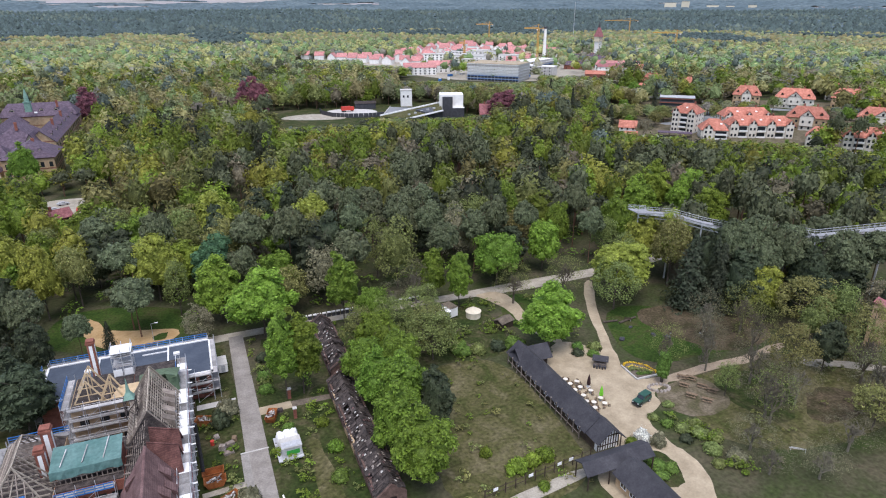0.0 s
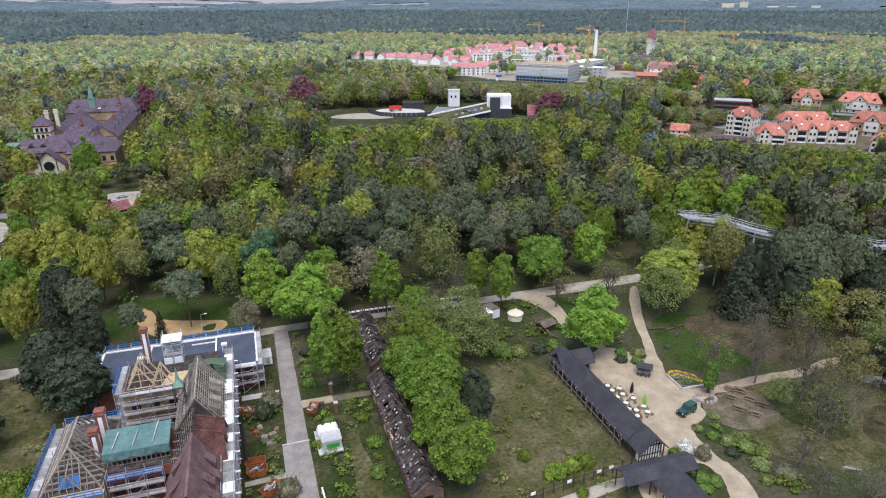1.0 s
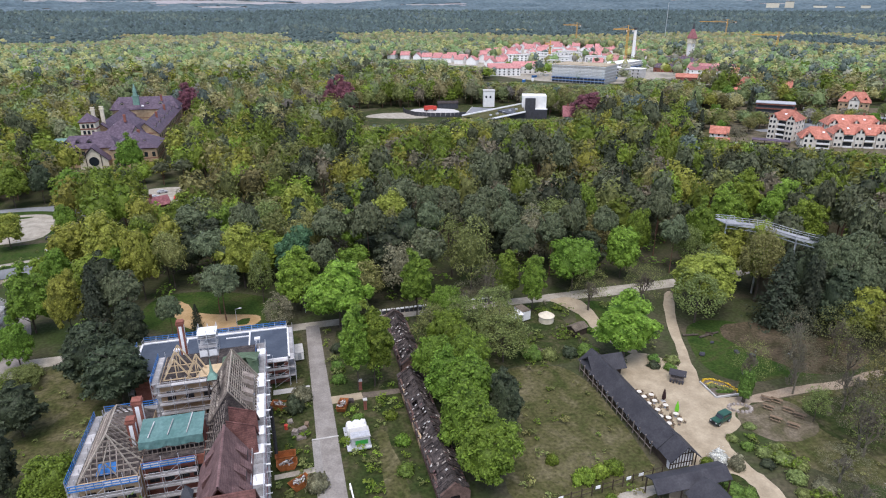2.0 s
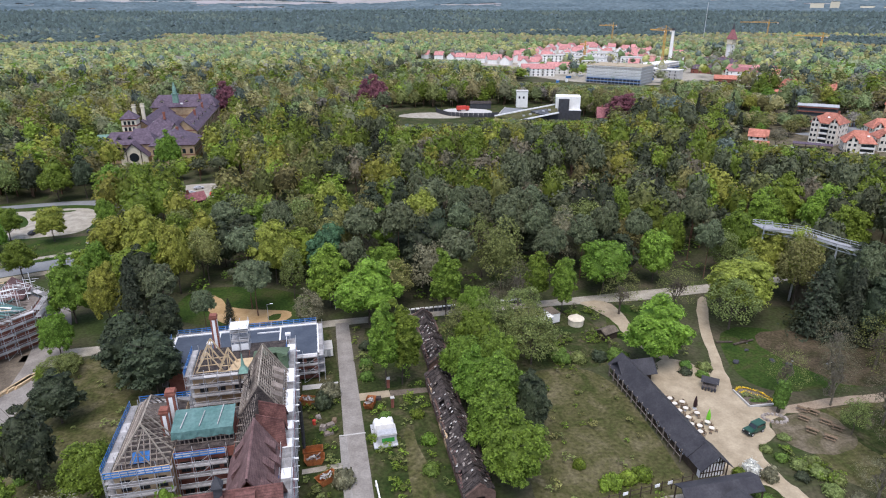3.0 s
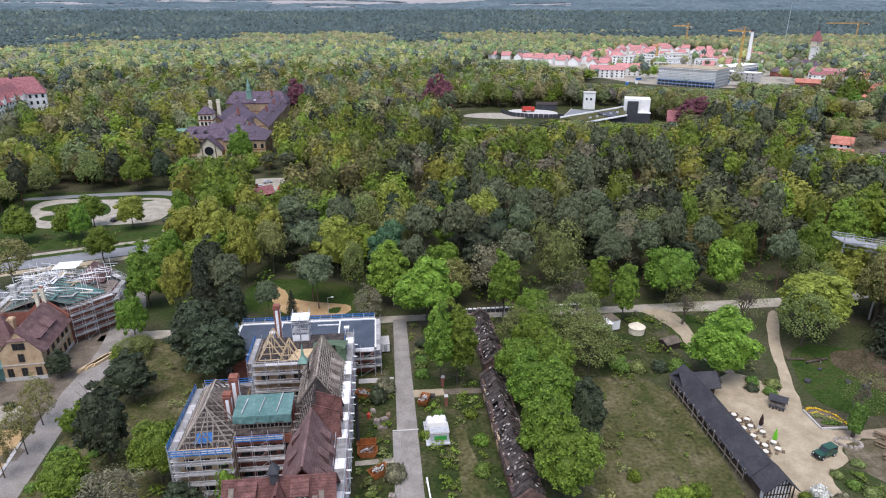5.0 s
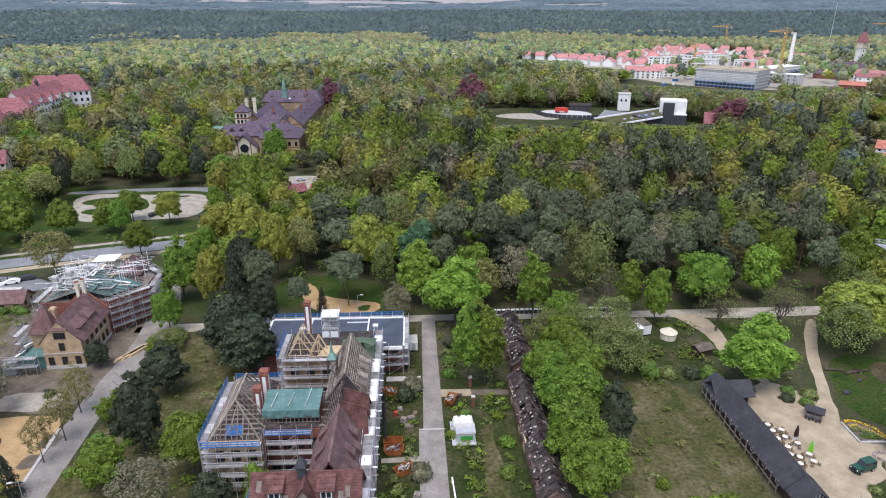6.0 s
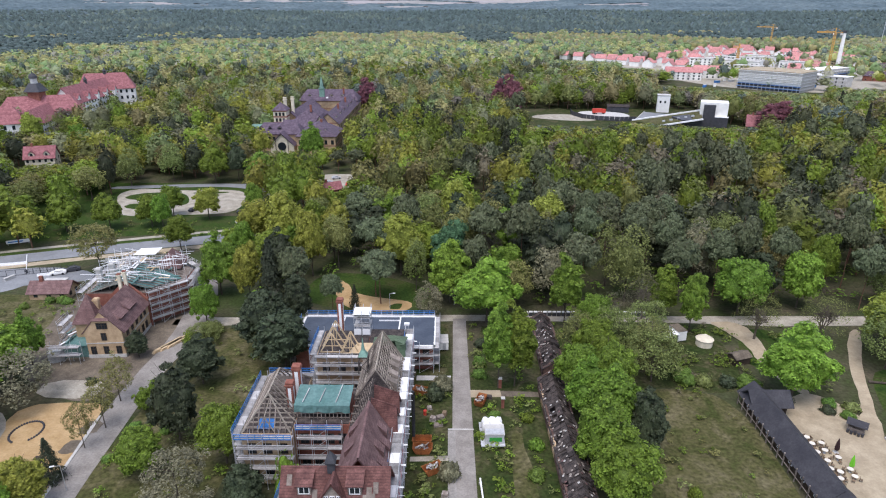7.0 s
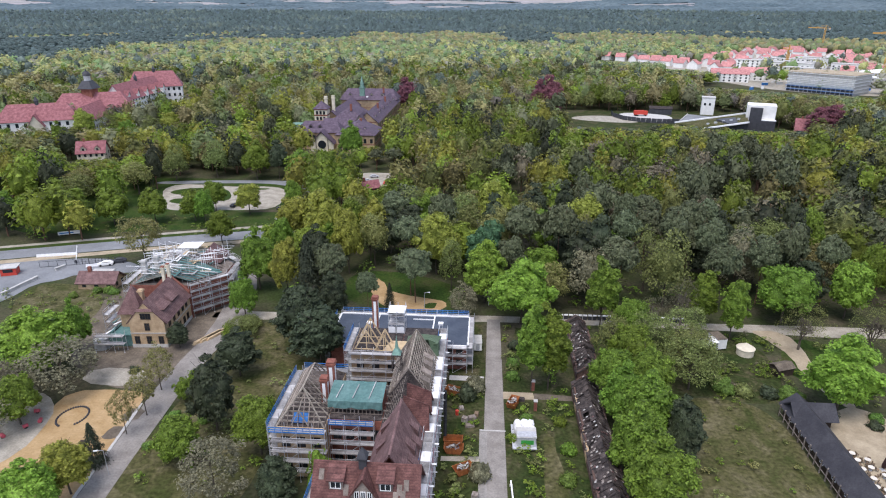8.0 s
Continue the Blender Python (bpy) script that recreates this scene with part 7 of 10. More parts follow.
    wpart("debris", Shape().prism(smooth_outline([(x0 + .5, y0 + .5), (x1 - .5, y0 + .5), (x1 - .5, y1 - .5), (x0 + .5, y1 - .5)], 1, 0.2), 0, 0.7), "charred", e)
    return e


burnt_wing(19.2, 24.2, 74.5, 110.8, "long burnt-out brick building with a collapsed charred roof")
burnt_wing(20.8, 25.8, 114.5, 137.5, "burnt-out brick building with a charred tiled roof")

# ---- the long hall, canopy and annex ----
hall = thing("garden_hall", 62.4, 90, 0, 0, "long low timber hall with a dark felt roof", "building")
wpart("wall", Shape().box(59.8, 74, 0, 64.3, 105.6, 2.9), "darkwood", hall)
wpart("roof", gable_roof(59.6, 64.5, 76.5, 106, 2.9, 5.0, "y", 0.6), "darkroof", hall, "dark felt gable roof")
wpart("cross_roof_north", gable_roof(60, 67.2, 101.2, 105.8, 2.9, 4.9, "x", 0.5), "darkroof", hall)
wpart("porch_wall", Shape().box(64.3, 101.6, 0, 66.8, 105.4, 2.9), "darkwood", hall)
wpart("pavilion_wall", gable_walls(60.0, 64.6, 73.2, 77.4, 0, 2.9, 4.9, "y"), "white", hall, "white boarded gable wall")
wpart("pavilion_roof", gable_roof(59.8, 64.8, 72.6, 77.6, 2.9, 5.1, "y", 0.6, 0.15), "darkroof", hall)
for i in range(9):
    x = 60.1 + i * 0.55
    wpart("timber_post", Shape().box(x - 0.08, 73.1, 0, x + 0.08, 73.2, 2.9 + max(0, 1.8 - 0.82 * abs(x - 62.3))), "darkwood", hall)
for z in (1.0, 2.85):
    wpart("timber_rail", Shape().box(60.0, 73.08, z - 0.08, 64.6, 73.18, z + 0.08), "darkwood", hall)
wpart("porch_post", Shape().box(64.8, 72.8, 0, 64.96, 72.96, 2.9), "darkwood", hall)
for i in range(15):
    y = 77.6 + i * 2.0
    wpart("timber_post", Shape().box(59.0, y - 0.09, 0, 59.18, y + 0.09, 2.75), "oldwood", hall)
    if i < 14 and i % 2 == 0:
        window(hall, 59.78, y + 1, 1.1, 1.2, 1.1, "w")
wpart("veranda_rail", Shape().box(59.02, 77.6, 0.95, 59.12, 105.6, 1.05), "oldwood", hall)
canopy = thing("entrance_canopy", 59.2, 67.4, 0, 0, "open canopy with a dark felt roof on posts", "canopy")
wpart("roof", Shape().slab([(52.3, 65.3, 3.2), (66.2, 65.3, 3.2), (66.4, 67.6, 4.3), (52.6, 67.6, 4.3)], 0.18).slab([(52.6, 67.6, 4.3), (66.4, 67.6, 4.3), (66.4, 69.6, 3.4), (52.6, 69.6, 3.4)], 0.18), "darkroof", canopy)
for x in (52.8, 57, 61.5, 66):
    for y in (65.6, 69.2):
        wpart("post", Shape().box(x - 0.09, y - 0.09, 0, x + 0.09, y + 0.09, 3.2), "darkwood", canopy)
annex = thing("annex", 60.6, 58, 0, 0, "timber annex with dark felt roof and white windows", "building")
wpart("wall", gable_walls(57.9, 63.3, 50, 65, 0, 2.9, 4.9), "ochrewall", annex)
wpart("roof", gable_roof(57.8, 63.4, 50, 64.9, 2.9, 5.0, "y", 0.55), "darkroof", annex)
for y in (63, 60.6, 58.2, 55.8):
    window(annex, 57.88, y, 0.9, 1.5, 1.4, "w")
window(annex, 60.6, 65.06, 1.0, 1.2, 1.2, "n")


# ---- plaza furniture ----
def cafe_table(x, y, a):
    e = thing("cafe_table", x, y, 0.04, a, "small round pale cafe table with metal foot", "table", "cafe tables on the plaza")
    top = Shape().tube((0, 0, 0.71), (0, 0, 0.75), 0.52, n=14)
    part("tabletop", top, "cream", e)
    part("column", Shape().tube((0, 0, 0.02), (0, 0, 0.72), 0.04, n=6), "galv", e)
    part("foot", Shape().tube((0, 0, 0), (0, 0, 0.04), 0.25, n=8), "galv", e)
    return e


def cafe_chair():
    e = thing("cafe_chair", 0, 0, 0, 0, "brown wooden folding cafe chair beside a table", "chair", "cafe chairs on the plaza")
    part("seat", Shape().box(-0.25, -0.24, 0.43, 0.25, 0.24, 0.47), "bench", e)
    part("backrest", Shape().box(-0.25, 0.2, 0.55, 0.25, 0.24, 0.9), "bench", e)
    for dx in (-0.19, 0.19):
        for dy in (-0.17, 0.19):
            part("leg", Shape().tube((dx, dy, 0), (dx, dy, 0.45 if dy < 0 else 0.8), 0.025, n=4), "slate", e)
    return e


CAFE = [(67.0, 92.6), (68.8, 92.8), (68.3, 90.8), (66.7, 90.3), (69.6, 88.9), (67.2, 88.0), (66.6, 86.0), (67.8, 85.2), (69.6, 84.1), (67.0, 94.4), (69.9, 85.9), (66.9, 83.6)]
chair = cafe_chair()
first = True
for i, (x, y) in enumerate(CAFE):
    cafe_table(x, y, i * 31)
    for k in range(3 + i % 2):
        a = i * 40 + k * 96
        m = pose(x + 0.95 * math.sin(radians(a)), y - 0.95 * math.cos(radians(a)), 0.04, 0, 0, a + 180 + 180)
        if first:
            chair.matrix_world = m
            first = False
        else:
            copy_thing(chair, m)


def parasol(x, y, cloth, label):
    e = thing("parasol", x, y, 0.04, 0, label, "parasol")
    part("pole", Shape().tube((0, 0, 0), (0, 0, 3.0), 0.035, n=6), "galv", e)
    part("base", Shape().box(-0.4, -0.4, 0, 0.4, 0.4, 0.08), "concrete", e)
    s = Shape()
    n = 10
    for z, r in ((0.5, 0.3), (0.9, 0.46), (2.0, 0.32), (3.05, 0.05)):
        for i in range(n):
            k = r * (1.0 if i % 2 else 0.7)
            s.v.append((k * math.cos(6.283 * i / n), k * math.sin(6.283 * i / n), z))
    for j in range(3):
        for i in range(n):
            s.f.append((j * n + i, j * n + (i + 1) % n, (j + 1) * n + (i + 1) % n, (j + 1) * n + i))
    s.f += [tuple(range(n))[::-1], tuple(range(3 * n, 4 * n))]
    part("canopy", s, cloth, e)
    return e


parasol(70.5, 91.0, "parasol_dark", "closed dark brown parasol on the plaza")
parasol(70.5, 86.6, "parasol_green", "closed lime-green parasol on the plaza")


def picnic_table(x, y, a):
    e = thing("picnic_table", x, y, 0.03, a, "brown wooden picnic table with fixed benches", "picnic table", "picnic tables in the park")
    for k in range(4):
        part("tabletop_board", Shape().box(-1.1, -0.38 + k * 0.19, 0.72, 1.1, -0.21 + k * 0.19, 0.76), "bench", e)
    for sy in (-1, 1):
        part("seat_board", Shape().box(-0.95, sy * 0.72 - 0.14, 0.42, 0.95, sy * 0.72 + 0.14, 0.46), "bench", e)
    for dx in (-0.65, 0.65):
        part("leg_frame", Shape().beam((dx, -0.7, 0), (dx, -0.25, 0.72), 0.08).beam((dx, 0.7, 0), (dx, 0.25, 0.72), 0.08).beam((dx, -0.85, 0.4), (dx, 0.85, 0.4), 0.08), "bench", e)
    return e


for x, y, a in ((92.7, 84.9, -50), (89.5, 83.5, -52), (92.7, 81.7, -55), (93.4, 79.6, -48), (88.1, 79.9, -52), (89.9, 77.4, -50), (91.2, 86.0, -48)):
    picnic_table(x, y, a)


def offroad_car(x, y, a):
    """A boxy green off-road car with a light bonnet."""
    e = thing("offroad_car", x, y, 0.04, a, "dark green boxy off-road car with a spare wheel", "car")
    body = Shape().box(-2.1, -0.85, 0.55, 2.2, 0.85, 1.1).box(-2.1, -0.8, 1.1, 0.6, 0.8, 1.25)
    part("body", body, "green_paint", e)
    part("cabin", Shape().add([(-2.08, -0.8, 1.2), (0.75, -0.8, 1.2), (0.75, 0.8, 1.2), (-2.08, 0.8, 1.2), (-2.0, -0.72, 1.9), (0.35, -0.72, 1.9), (0.35, 0.72, 1.9), (-2.0, 0.72, 1.9)],
                              [(3, 2, 1, 0), (0, 1, 5, 4), (1, 2, 6, 5), (2, 3, 7, 6), (3, 0, 4, 7), (4, 5, 6, 7)]), "green_paint", e)
    part("roof", Shape().box(-2.05, -0.76, 1.9, 0.4, 0.76, 1.98), "green_paint", e)
    part("bonnet", Shape().box(0.75, -0.7, 1.1, 2.15, 0.7, 1.2), "green_paint", e)
    for sy in (-1, 1):
        part("side_window", Shape().box(-1.9, sy * 0.775 - 0.02, 1.35, 0.3, sy * 0.775 + 0.02, 1.8), "glass", e)
        for dx in (-1.35, 1.45):
            w = part("wheel", Shape().tube((dx, sy * 0.72, 0.4), (dx, sy * 0.92, 0.4), 0.4, n=14), "black", e)
            r = new("rim", Shape().tube((dx, sy * 0.9, 0.4), (dx, sy * 0.94, 0.4), 0.2, n=10).mesh("rim", "galv"))
            r.parent = w
        part("headlight", Shape().tube((2.2, sy * 0.6, 0.9), (2.24, sy * 0.6, 0.9), 0.12, n=8), "white", e)
    part("windscreen", Shape().slab([(0.77, -0.68, 1.26), (0.77, 0.68, 1.26), (0.42, 0.68, 1.84), (0.42, -0.68, 1.84)], 0.03), "glass", e)
    part("spare_wheel", Shape().tube((-2.12, 0, 1.1), (-2.32, 0, 1.1), 0.36, n=12), "black", e)
    part("bumper", Shape().box(2.2, -0.85, 0.5, 2.35, 0.85, 0.68), "black", e)
    part("grille", Shape().box(2.2, -0.45, 0.7, 2.24, 0.45, 1.05), "black", e)
    for sy in (-1, 1):
        part("wing", Shape().box(0.9, sy * 0.78 - 0.12, 0.86, 2.2, sy * 0.78 + 0.12, 1.0), "black", e)
    return e


offroad_car(77.3, 82.2, 196)


def car(x, y, a, paint, label):
    e = thing("car", x, y, 0.05, a, label, "car", "parked cars")
    s = Shape()
    prof = [(-2.1, 0.3), (2.1, 0.3), (2.15, 0.75), (1.2, 0.95), (0.6, 1.42), (-1.1, 1.45), (-1.9, 0.98), (-2.15, 0.85)]
    n = len(prof)
    s.add([(a2, -0.85 if z < 1 else -0.65, z) for a2, z in prof] + [(a2, 0.85 if z < 1 else 0.65, z) for a2, z in prof],
          [tuple(range(n)), tuple(range(2 * n - 1, n - 1, -1))] + [(i, i + n, (i + 1) % n + n, (i + 1) % n) for i in range(n)])
    part("body", s, paint, e)
    part("glasshouse", Shape().add([(1.15, -0.7, 0.98), (0.62, -0.62, 1.38), (-1.1, -0.62, 1.4), (-1.85, -0.7, 1.0), (1.15, 0.7, 0.98), (0.62, 0.62, 1.38), (-1.1, 0.62, 1.4), (-1.85, 0.7, 1.0)], [(0, 1, 5, 4), (2, 3, 7, 6)]), "glass", e)
    for sy in (-1, 1):
        part("side_window", Shape().box(-1.4, sy * 0.76 - 0.02, 1.0, 0.8, sy * 0.76 + 0.02, 1.3), "glass", e)
        for dx in (-1.3, 1.35):
            part("wheel", Shape().tube((dx, sy * 0.7, 0.32), (dx, sy * 0.88, 0.32), 0.32, n=12), "black", e)
    return e


# flower bed with yellow borders, barbecue hut, bed and bench
bed = thing("flower_bed", 85, 92, 0, 0, "raised flower bed edged with yellow flowers", "flower bed")
bed_o = smooth_outline([(82.2, 95.3), (84.8, 95.4), (87.3, 92.9), (87.8, 89.2), (81.9, 89.4), (82.0, 92)], 1, 0.05, 4)
wpart("soil", Shape().prism(bed_o, 0, 0.3), "dirt", bed)
fr = np.random.default_rng(8)
cen = np.array(bed_o).mean(0)


def drift(name, line, width, n, size, leaf):
    """A drift of flowers or plants along a line in the bed."""
    ln = np.array(line)
    t = fr.uniform(0, len(ln) - 1.001, n)
    k = t.astype(int)
    q = ln[k] + (ln[k + 1] - ln[k]) * (t - k)[:, None] + fr.uniform(-width, width, (n, 2))
    o = new(name, quads_mesh(name, leaf_quads(np.column_stack([q, fr.uniform(0.34, 0.6, n)]), np.tile([0, 0, 1.0], (n, 1)), size, fr), [leaf]))
    o.parent, o.matrix_parent_inverse = bed, bed.matrix_basis.inverted()


drift("flower_border", [(82.3, 94.6), (83.2, 95.2), (84.8, 95.0), (86.8, 92.8), (87.4, 90.0), (87.2, 89.4)], 0.22, 420, 0.12, "flowers")
drift("flower_ribbon", [(82.6, 93.6), (84.0, 93.8), (86.0, 91.6), (86.8, 90)], 0.16, 130, 0.1, "flowers")
drift("bed_greenery", [(82.4, 92.4), (83.4, 93.0), (84.4, 91.6), (86.2, 90.6)], 0.5, 420, 0.15, "gardenplant")
drift("low_hedge", [(83, 90.6), (84.6, 90.2), (86, 90)], 0.45, 260, 0.16, "shrubleaf")
wpart("edging", Shape().beam((82.0, 95.0, 0.2), (81.7, 89.3, 0.2), 0.3, 0.4).beam((81.7, 89.2, 0.2), (87.8, 88.9, 0.2), 0.3, 0.4), "concrete", bed)
hut = thing("barbecue_hut", 77.9, 97.2, 0, -38, "small barbecue stall with a dark felt roof", "stall")
part("roof", gable_roof(-1.5, 1.5, -1.1, 1.1, 1.9, 2.5, "x", 0.25, 0.1), "darkroof", hut)
part("counter", Shape().box(-1.4, -1.0, 0, 1.4, -0.6, 1.0).box(-1.4, 0.7, 0, 1.4, 0.9, 1.9), "oldwood", hut)
for dx in (-1.35, 1.35):
    for dy in (-1, 1):
        part("post", Shape().box(dx - 0.05, dy - 0.05, 0, dx + 0.05, dy + 0.05, 2.0), "oldwood", hut)
bb = thing("stone_bed", 84.0, 84.9, 0, -20, "low stone-edged bed round an ivy-clad stump", "bed")
for i in range(16):
    a = 6.283 * i / 16
    part("stone", Shape().tube((2.2 * math.cos(a), 1.3 * math.sin(a), 0), (2.2 * math.cos(a), 1.3 * math.sin(a), 0.4), 0.42, 0.3, 6), "rubble", bb)
for i in range(5):
    part("grill", Shape().tube((-1.2 + i * 0.6, -1.5 - 0.2 * (i % 2), 0), (-1.2 + i * 0.6, -1.5 - 0.2 * (i % 2), 0.75), 0.2, 0.26, 8), "slate", hut)
ivy = thing("ivy_tree", 86.1, 86.6, 0, 0, "tree stem thickly clad in dark green ivy", "tree")
part("stem", Shape().tube((0, 0, -0.2), (0.1, 0, 7.6), 0.35, 0.18, 8), "bark", ivy)
o = new("ivy_leaves", quads_mesh("ivy_leaves", crown("oval", 8.2, 1.5, 0.02, 40, 22, 0.14, 77, 0.3, 3, 1.2, 0.8), ["shrubleaf"]))
o.parent = ivy
frame_goal = thing("frame_goal", 93.4, 59.2, 0, -40, "small pale metal frame standing in the grass", "frame")
part("upright", Shape().tube((-1.2, 0, 0), (-1.2, 0, 1.0), 0.05, n=6), "galv", frame_goal)
part("upright", Shape().tube((1.2, 0, 0), (1.2, 0, 1.0), 0.05, n=6), "galv", frame_goal)
part("crossbar", Shape().tube((-1.2, 0, 1.0), (1.2, 0, 1.0), 0.05, n=6).tube((-1.2, 1.0, 0.1), (1.2, 1.0, 0.1), 0.05, n=6), "galv", frame_goal)
for x, y, a in ((110, 100, 20), (97, 112, -30), (103, 103, 50)):
    e = thing("park_bench", x, y, 0, a, "weathered wooden park bench on the lawn", "bench", "benches in the park")
    part("seat", Shape().box(-0.9, -0.2, 0.42, 0.9, 0.2, 0.47), "darkwood", e)
    part("backrest", Shape().box(-0.9, 0.2, 0.55, 0.9, 0.25, 0.85), "darkwood", e)
    for dx in (-0.7, 0.7):
        part("leg", Shape().box(dx - 0.05, -0.18, 0, dx + 0.05, 0.24, 0.42), "concrete", e)

# dark boulders and logs on the park lawn
def boulder(x, y, r, seed):
    u, f = BALLS[2]
    k = np.array([1 + 0.35 * noise.noise((2 * a + seed, 2 * b, 2 * c)) for a, b, c in u])
    sh = Shape()
    sh.add([(p[0] * q * r, p[1] * q * r * 0.7, max(-0.1, p[2] * q * r * 0.55 + 0.3 * r)) for p, q in zip(u, k)], [tuple(int(i) for i in t) for t in f])
    ob = solid("boulder", sh, "slate", "dark weathered boulder on the lawn", "boulder", "", pose(x, y, 0, 0, 0, 40 * seed))
    ob["group"] = "boulders on the lawn"


for i, (x, y, r) in enumerate(((89.6, 104.6, 0.9), (98.0, 103.4, 0.8), (100.6, 101.2, 0.8), (93.8, 95.0, 0.9), (95.4, 108.8, 0.6))):
    boulder(x, y, r, i + 1)
for x, y, a, l in ((97, 112, 8, 6), (92.5, 113, -12, 4)):
    lg = thing("log", x, y, 0, a, "fallen grey log lying on the grass", "log", "fallen logs")
    part("trunk", Shape().tube((-l / 2, 0, 0.28), (l / 2, 0.2, 0.3), 0.3, 0.22, 8), "bark", lg)
    part("stub", Shape().tube((0.4, 0, 0.4), (0.9, 0.5, 0.9), 0.1, 0.05, 6), "bark", lg)

# ---- things on the lane ----
skip_rng = random.Random(9)


def skip(x, y, a, load, label):
    e = thing("skip", x, y, 0, a, label, "skip", "skips on the site")
    lo = [(-1.2, -0.8), (1.2, -0.8), (1.2, 0.8), (-1.2, 0.8)]
    hi = [(-1.8, -0.9), (1.8, -0.9), (1.8, 0.9), (-1.8, 0.9)]
    s = Shape()
    v = [(a2, b, 0.05) for a2, b in lo] + [(a2, b, 1.35) for a2, b in hi] + [(a2 * .96, b * .94, 0.12) for a2, b in lo] + [(a2 * .96, b * .94, 1.35) for a2, b in hi]
    s.add(v, [(3, 2, 1, 0), (8, 9, 10, 11)] + [q for i in range(4) for q in ((i, (i + 1) % 4, 4 + (i + 1) % 4, 4 + i), (12 + i, 12 + (i + 1) % 4, 8 + (i + 1) % 4, 8 + i), (4 + i, 4 + (i + 1) % 4, 12 + (i + 1) % 4, 12 + i))])
    part("tub", s, "skip", e)
    for dx in (-0.9, 0, 0.9):
        for sy in (-1, 1):
            part("rib", Shape().beam((dx, sy * 0.84, 0.1), (dx, sy * 0.94, 1.35), 0.1), "skip", e)
    if load:
        for i in range(16):
            ob = part("debris", Shape().box(-0.5, -0.12, -0.04, 0.5, 0.12, 0.04), skip_rng.choice(("oldwood", "rubble", "charred", "deck", "concrete")), e)
            ob.matrix_basis = pose(skip_rng.uniform(-1, 1), skip_rng.uniform(-.5, .5), 1.0 + skip_rng.random() * 0.4, skip_rng.uniform(-25, 25), skip_rng.uniform(-25, 25), skip_rng.uniform(0, 180))
    return e


skip(6.9, 105.3, 70, True, "orange skip full of rubble beside the lane")
skip(-5.1, 108.6, -20, True, "rusty orange skip filled with timber waste")
skip(-4.5, 92.8, 0, False, "empty orange skip beside the rubbish chute")
skip(-4.3, 90.6, 0, True, "orange skip below the rubbish chute")
skip(-2.4, 85.4, 30, True, "orange skip loaded with debris")
chute = thing("rubbish_chute", -6.2, 94.2, 0, 0, "black rubbish chute hanging from the scaffolding", "chute")
for i in range(9):
    f = i / 9
    part("segment", Shape().tube((0.2 * f, 1.2 - 2.6 * f * f, 9.6 - f * 8), (0.2 * f + 0.02, 1.2 - 2.6 * ((i + 1) / 9) ** 2, 9.6 - (i + 1) / 9 * 8), 0.36, 0.28, 8), "black", chute)
truck = thing("storage_trailer", 8.5, 95, 0, 1, "flat trailer with grey box and white wrapped load", "trailer")
part("bed", Shape().box(-2.2, -3.6, 0.5, 2.2, 3.4, 0.7), "galv", truck)
for dx in (-1.9, 1.9):
    for dy in (-2, 0.2, 1.8):
        part("wheel", Shape().tube((dx - 0.12, dy, 0.36), (dx + 0.12, dy, 0.36), 0.36, n=10), "black", truck)
part("box", Shape().box(-1.4, -3.0, 0.7, 2.0, -0.4, 2.9), "galv", truck)
part("box_roof", Shape().slab([(-1.5, -3.1, 2.75), (2.1, -3.1, 2.75), (2.1, -0.3, 3.0), (-1.5, -0.3, 3.0)], 0.1), "concrete", truck)
part("painted_panel", Shape().box(-0.7, -3.03, 1.2, 1.6, -3.0, 2.1), "graffiti", truck, "bright green graffiti patch")
for i, (x, y, w) in enumerate(((-1.0, 0.5, 1.3), (0.4, 0.6, 1.4), (1.4, 0.5, 1.2), (-1.1, 2.0, 1.2), (0.2, 2.1, 1.5), (1.4, 2.0, 1.3))):
    s = Shape()
    for j, (z, k) in enumerate(((0.7, 0.9), (1.3, 1.0), (2.1, 0.97), (2.6, 0.7), (2.8, 0.2))):
        for q in range(10):
            an = 6.283 * q / 10
            s.v.append((x + w * 0.62 * k * math.cos(an) * (1 + 0.06 * math.sin(3 * an + i)), y + 0.8 * k * math.sin(an), z + 0.08 * math.sin(5 * an + i)))
    for j in range(4):
        for q in range(10):
            s.f.append((j * 10 + q, j * 10 + (q + 1) % 10, (j + 1) * 10 + (q + 1) % 10, (j + 1) * 10 + q))
    s.f.append(tuple(range(40, 50)))
    part("wrapped_bale", s, "white", truck, "white plastic-wrapped bale")
trailer = thing("site_trailer", -0.6, 127.5, 0, 2, "small white site trailer beside the lane", "trailer")
part("body", Shape().box(-0.95, -2.0, 0.5, 0.95, 2.0, 2.3), "whitewall", trailer)
part("roof", Shape().box(-1.0, -2.05, 2.3, 1.0, 2.05, 2.4), "concrete", trailer)
for dx in (-0.85, 0.85):
    part("wheel", Shape().tube((dx - 0.1, 0, 0.32), (dx + 0.1, 0, 0.32), 0.32, n=10), "black", trailer)
part("door", Shape().box(-0.4, -2.03, 0.6, 0.4, -2.0, 2.2), "galv", trailer)
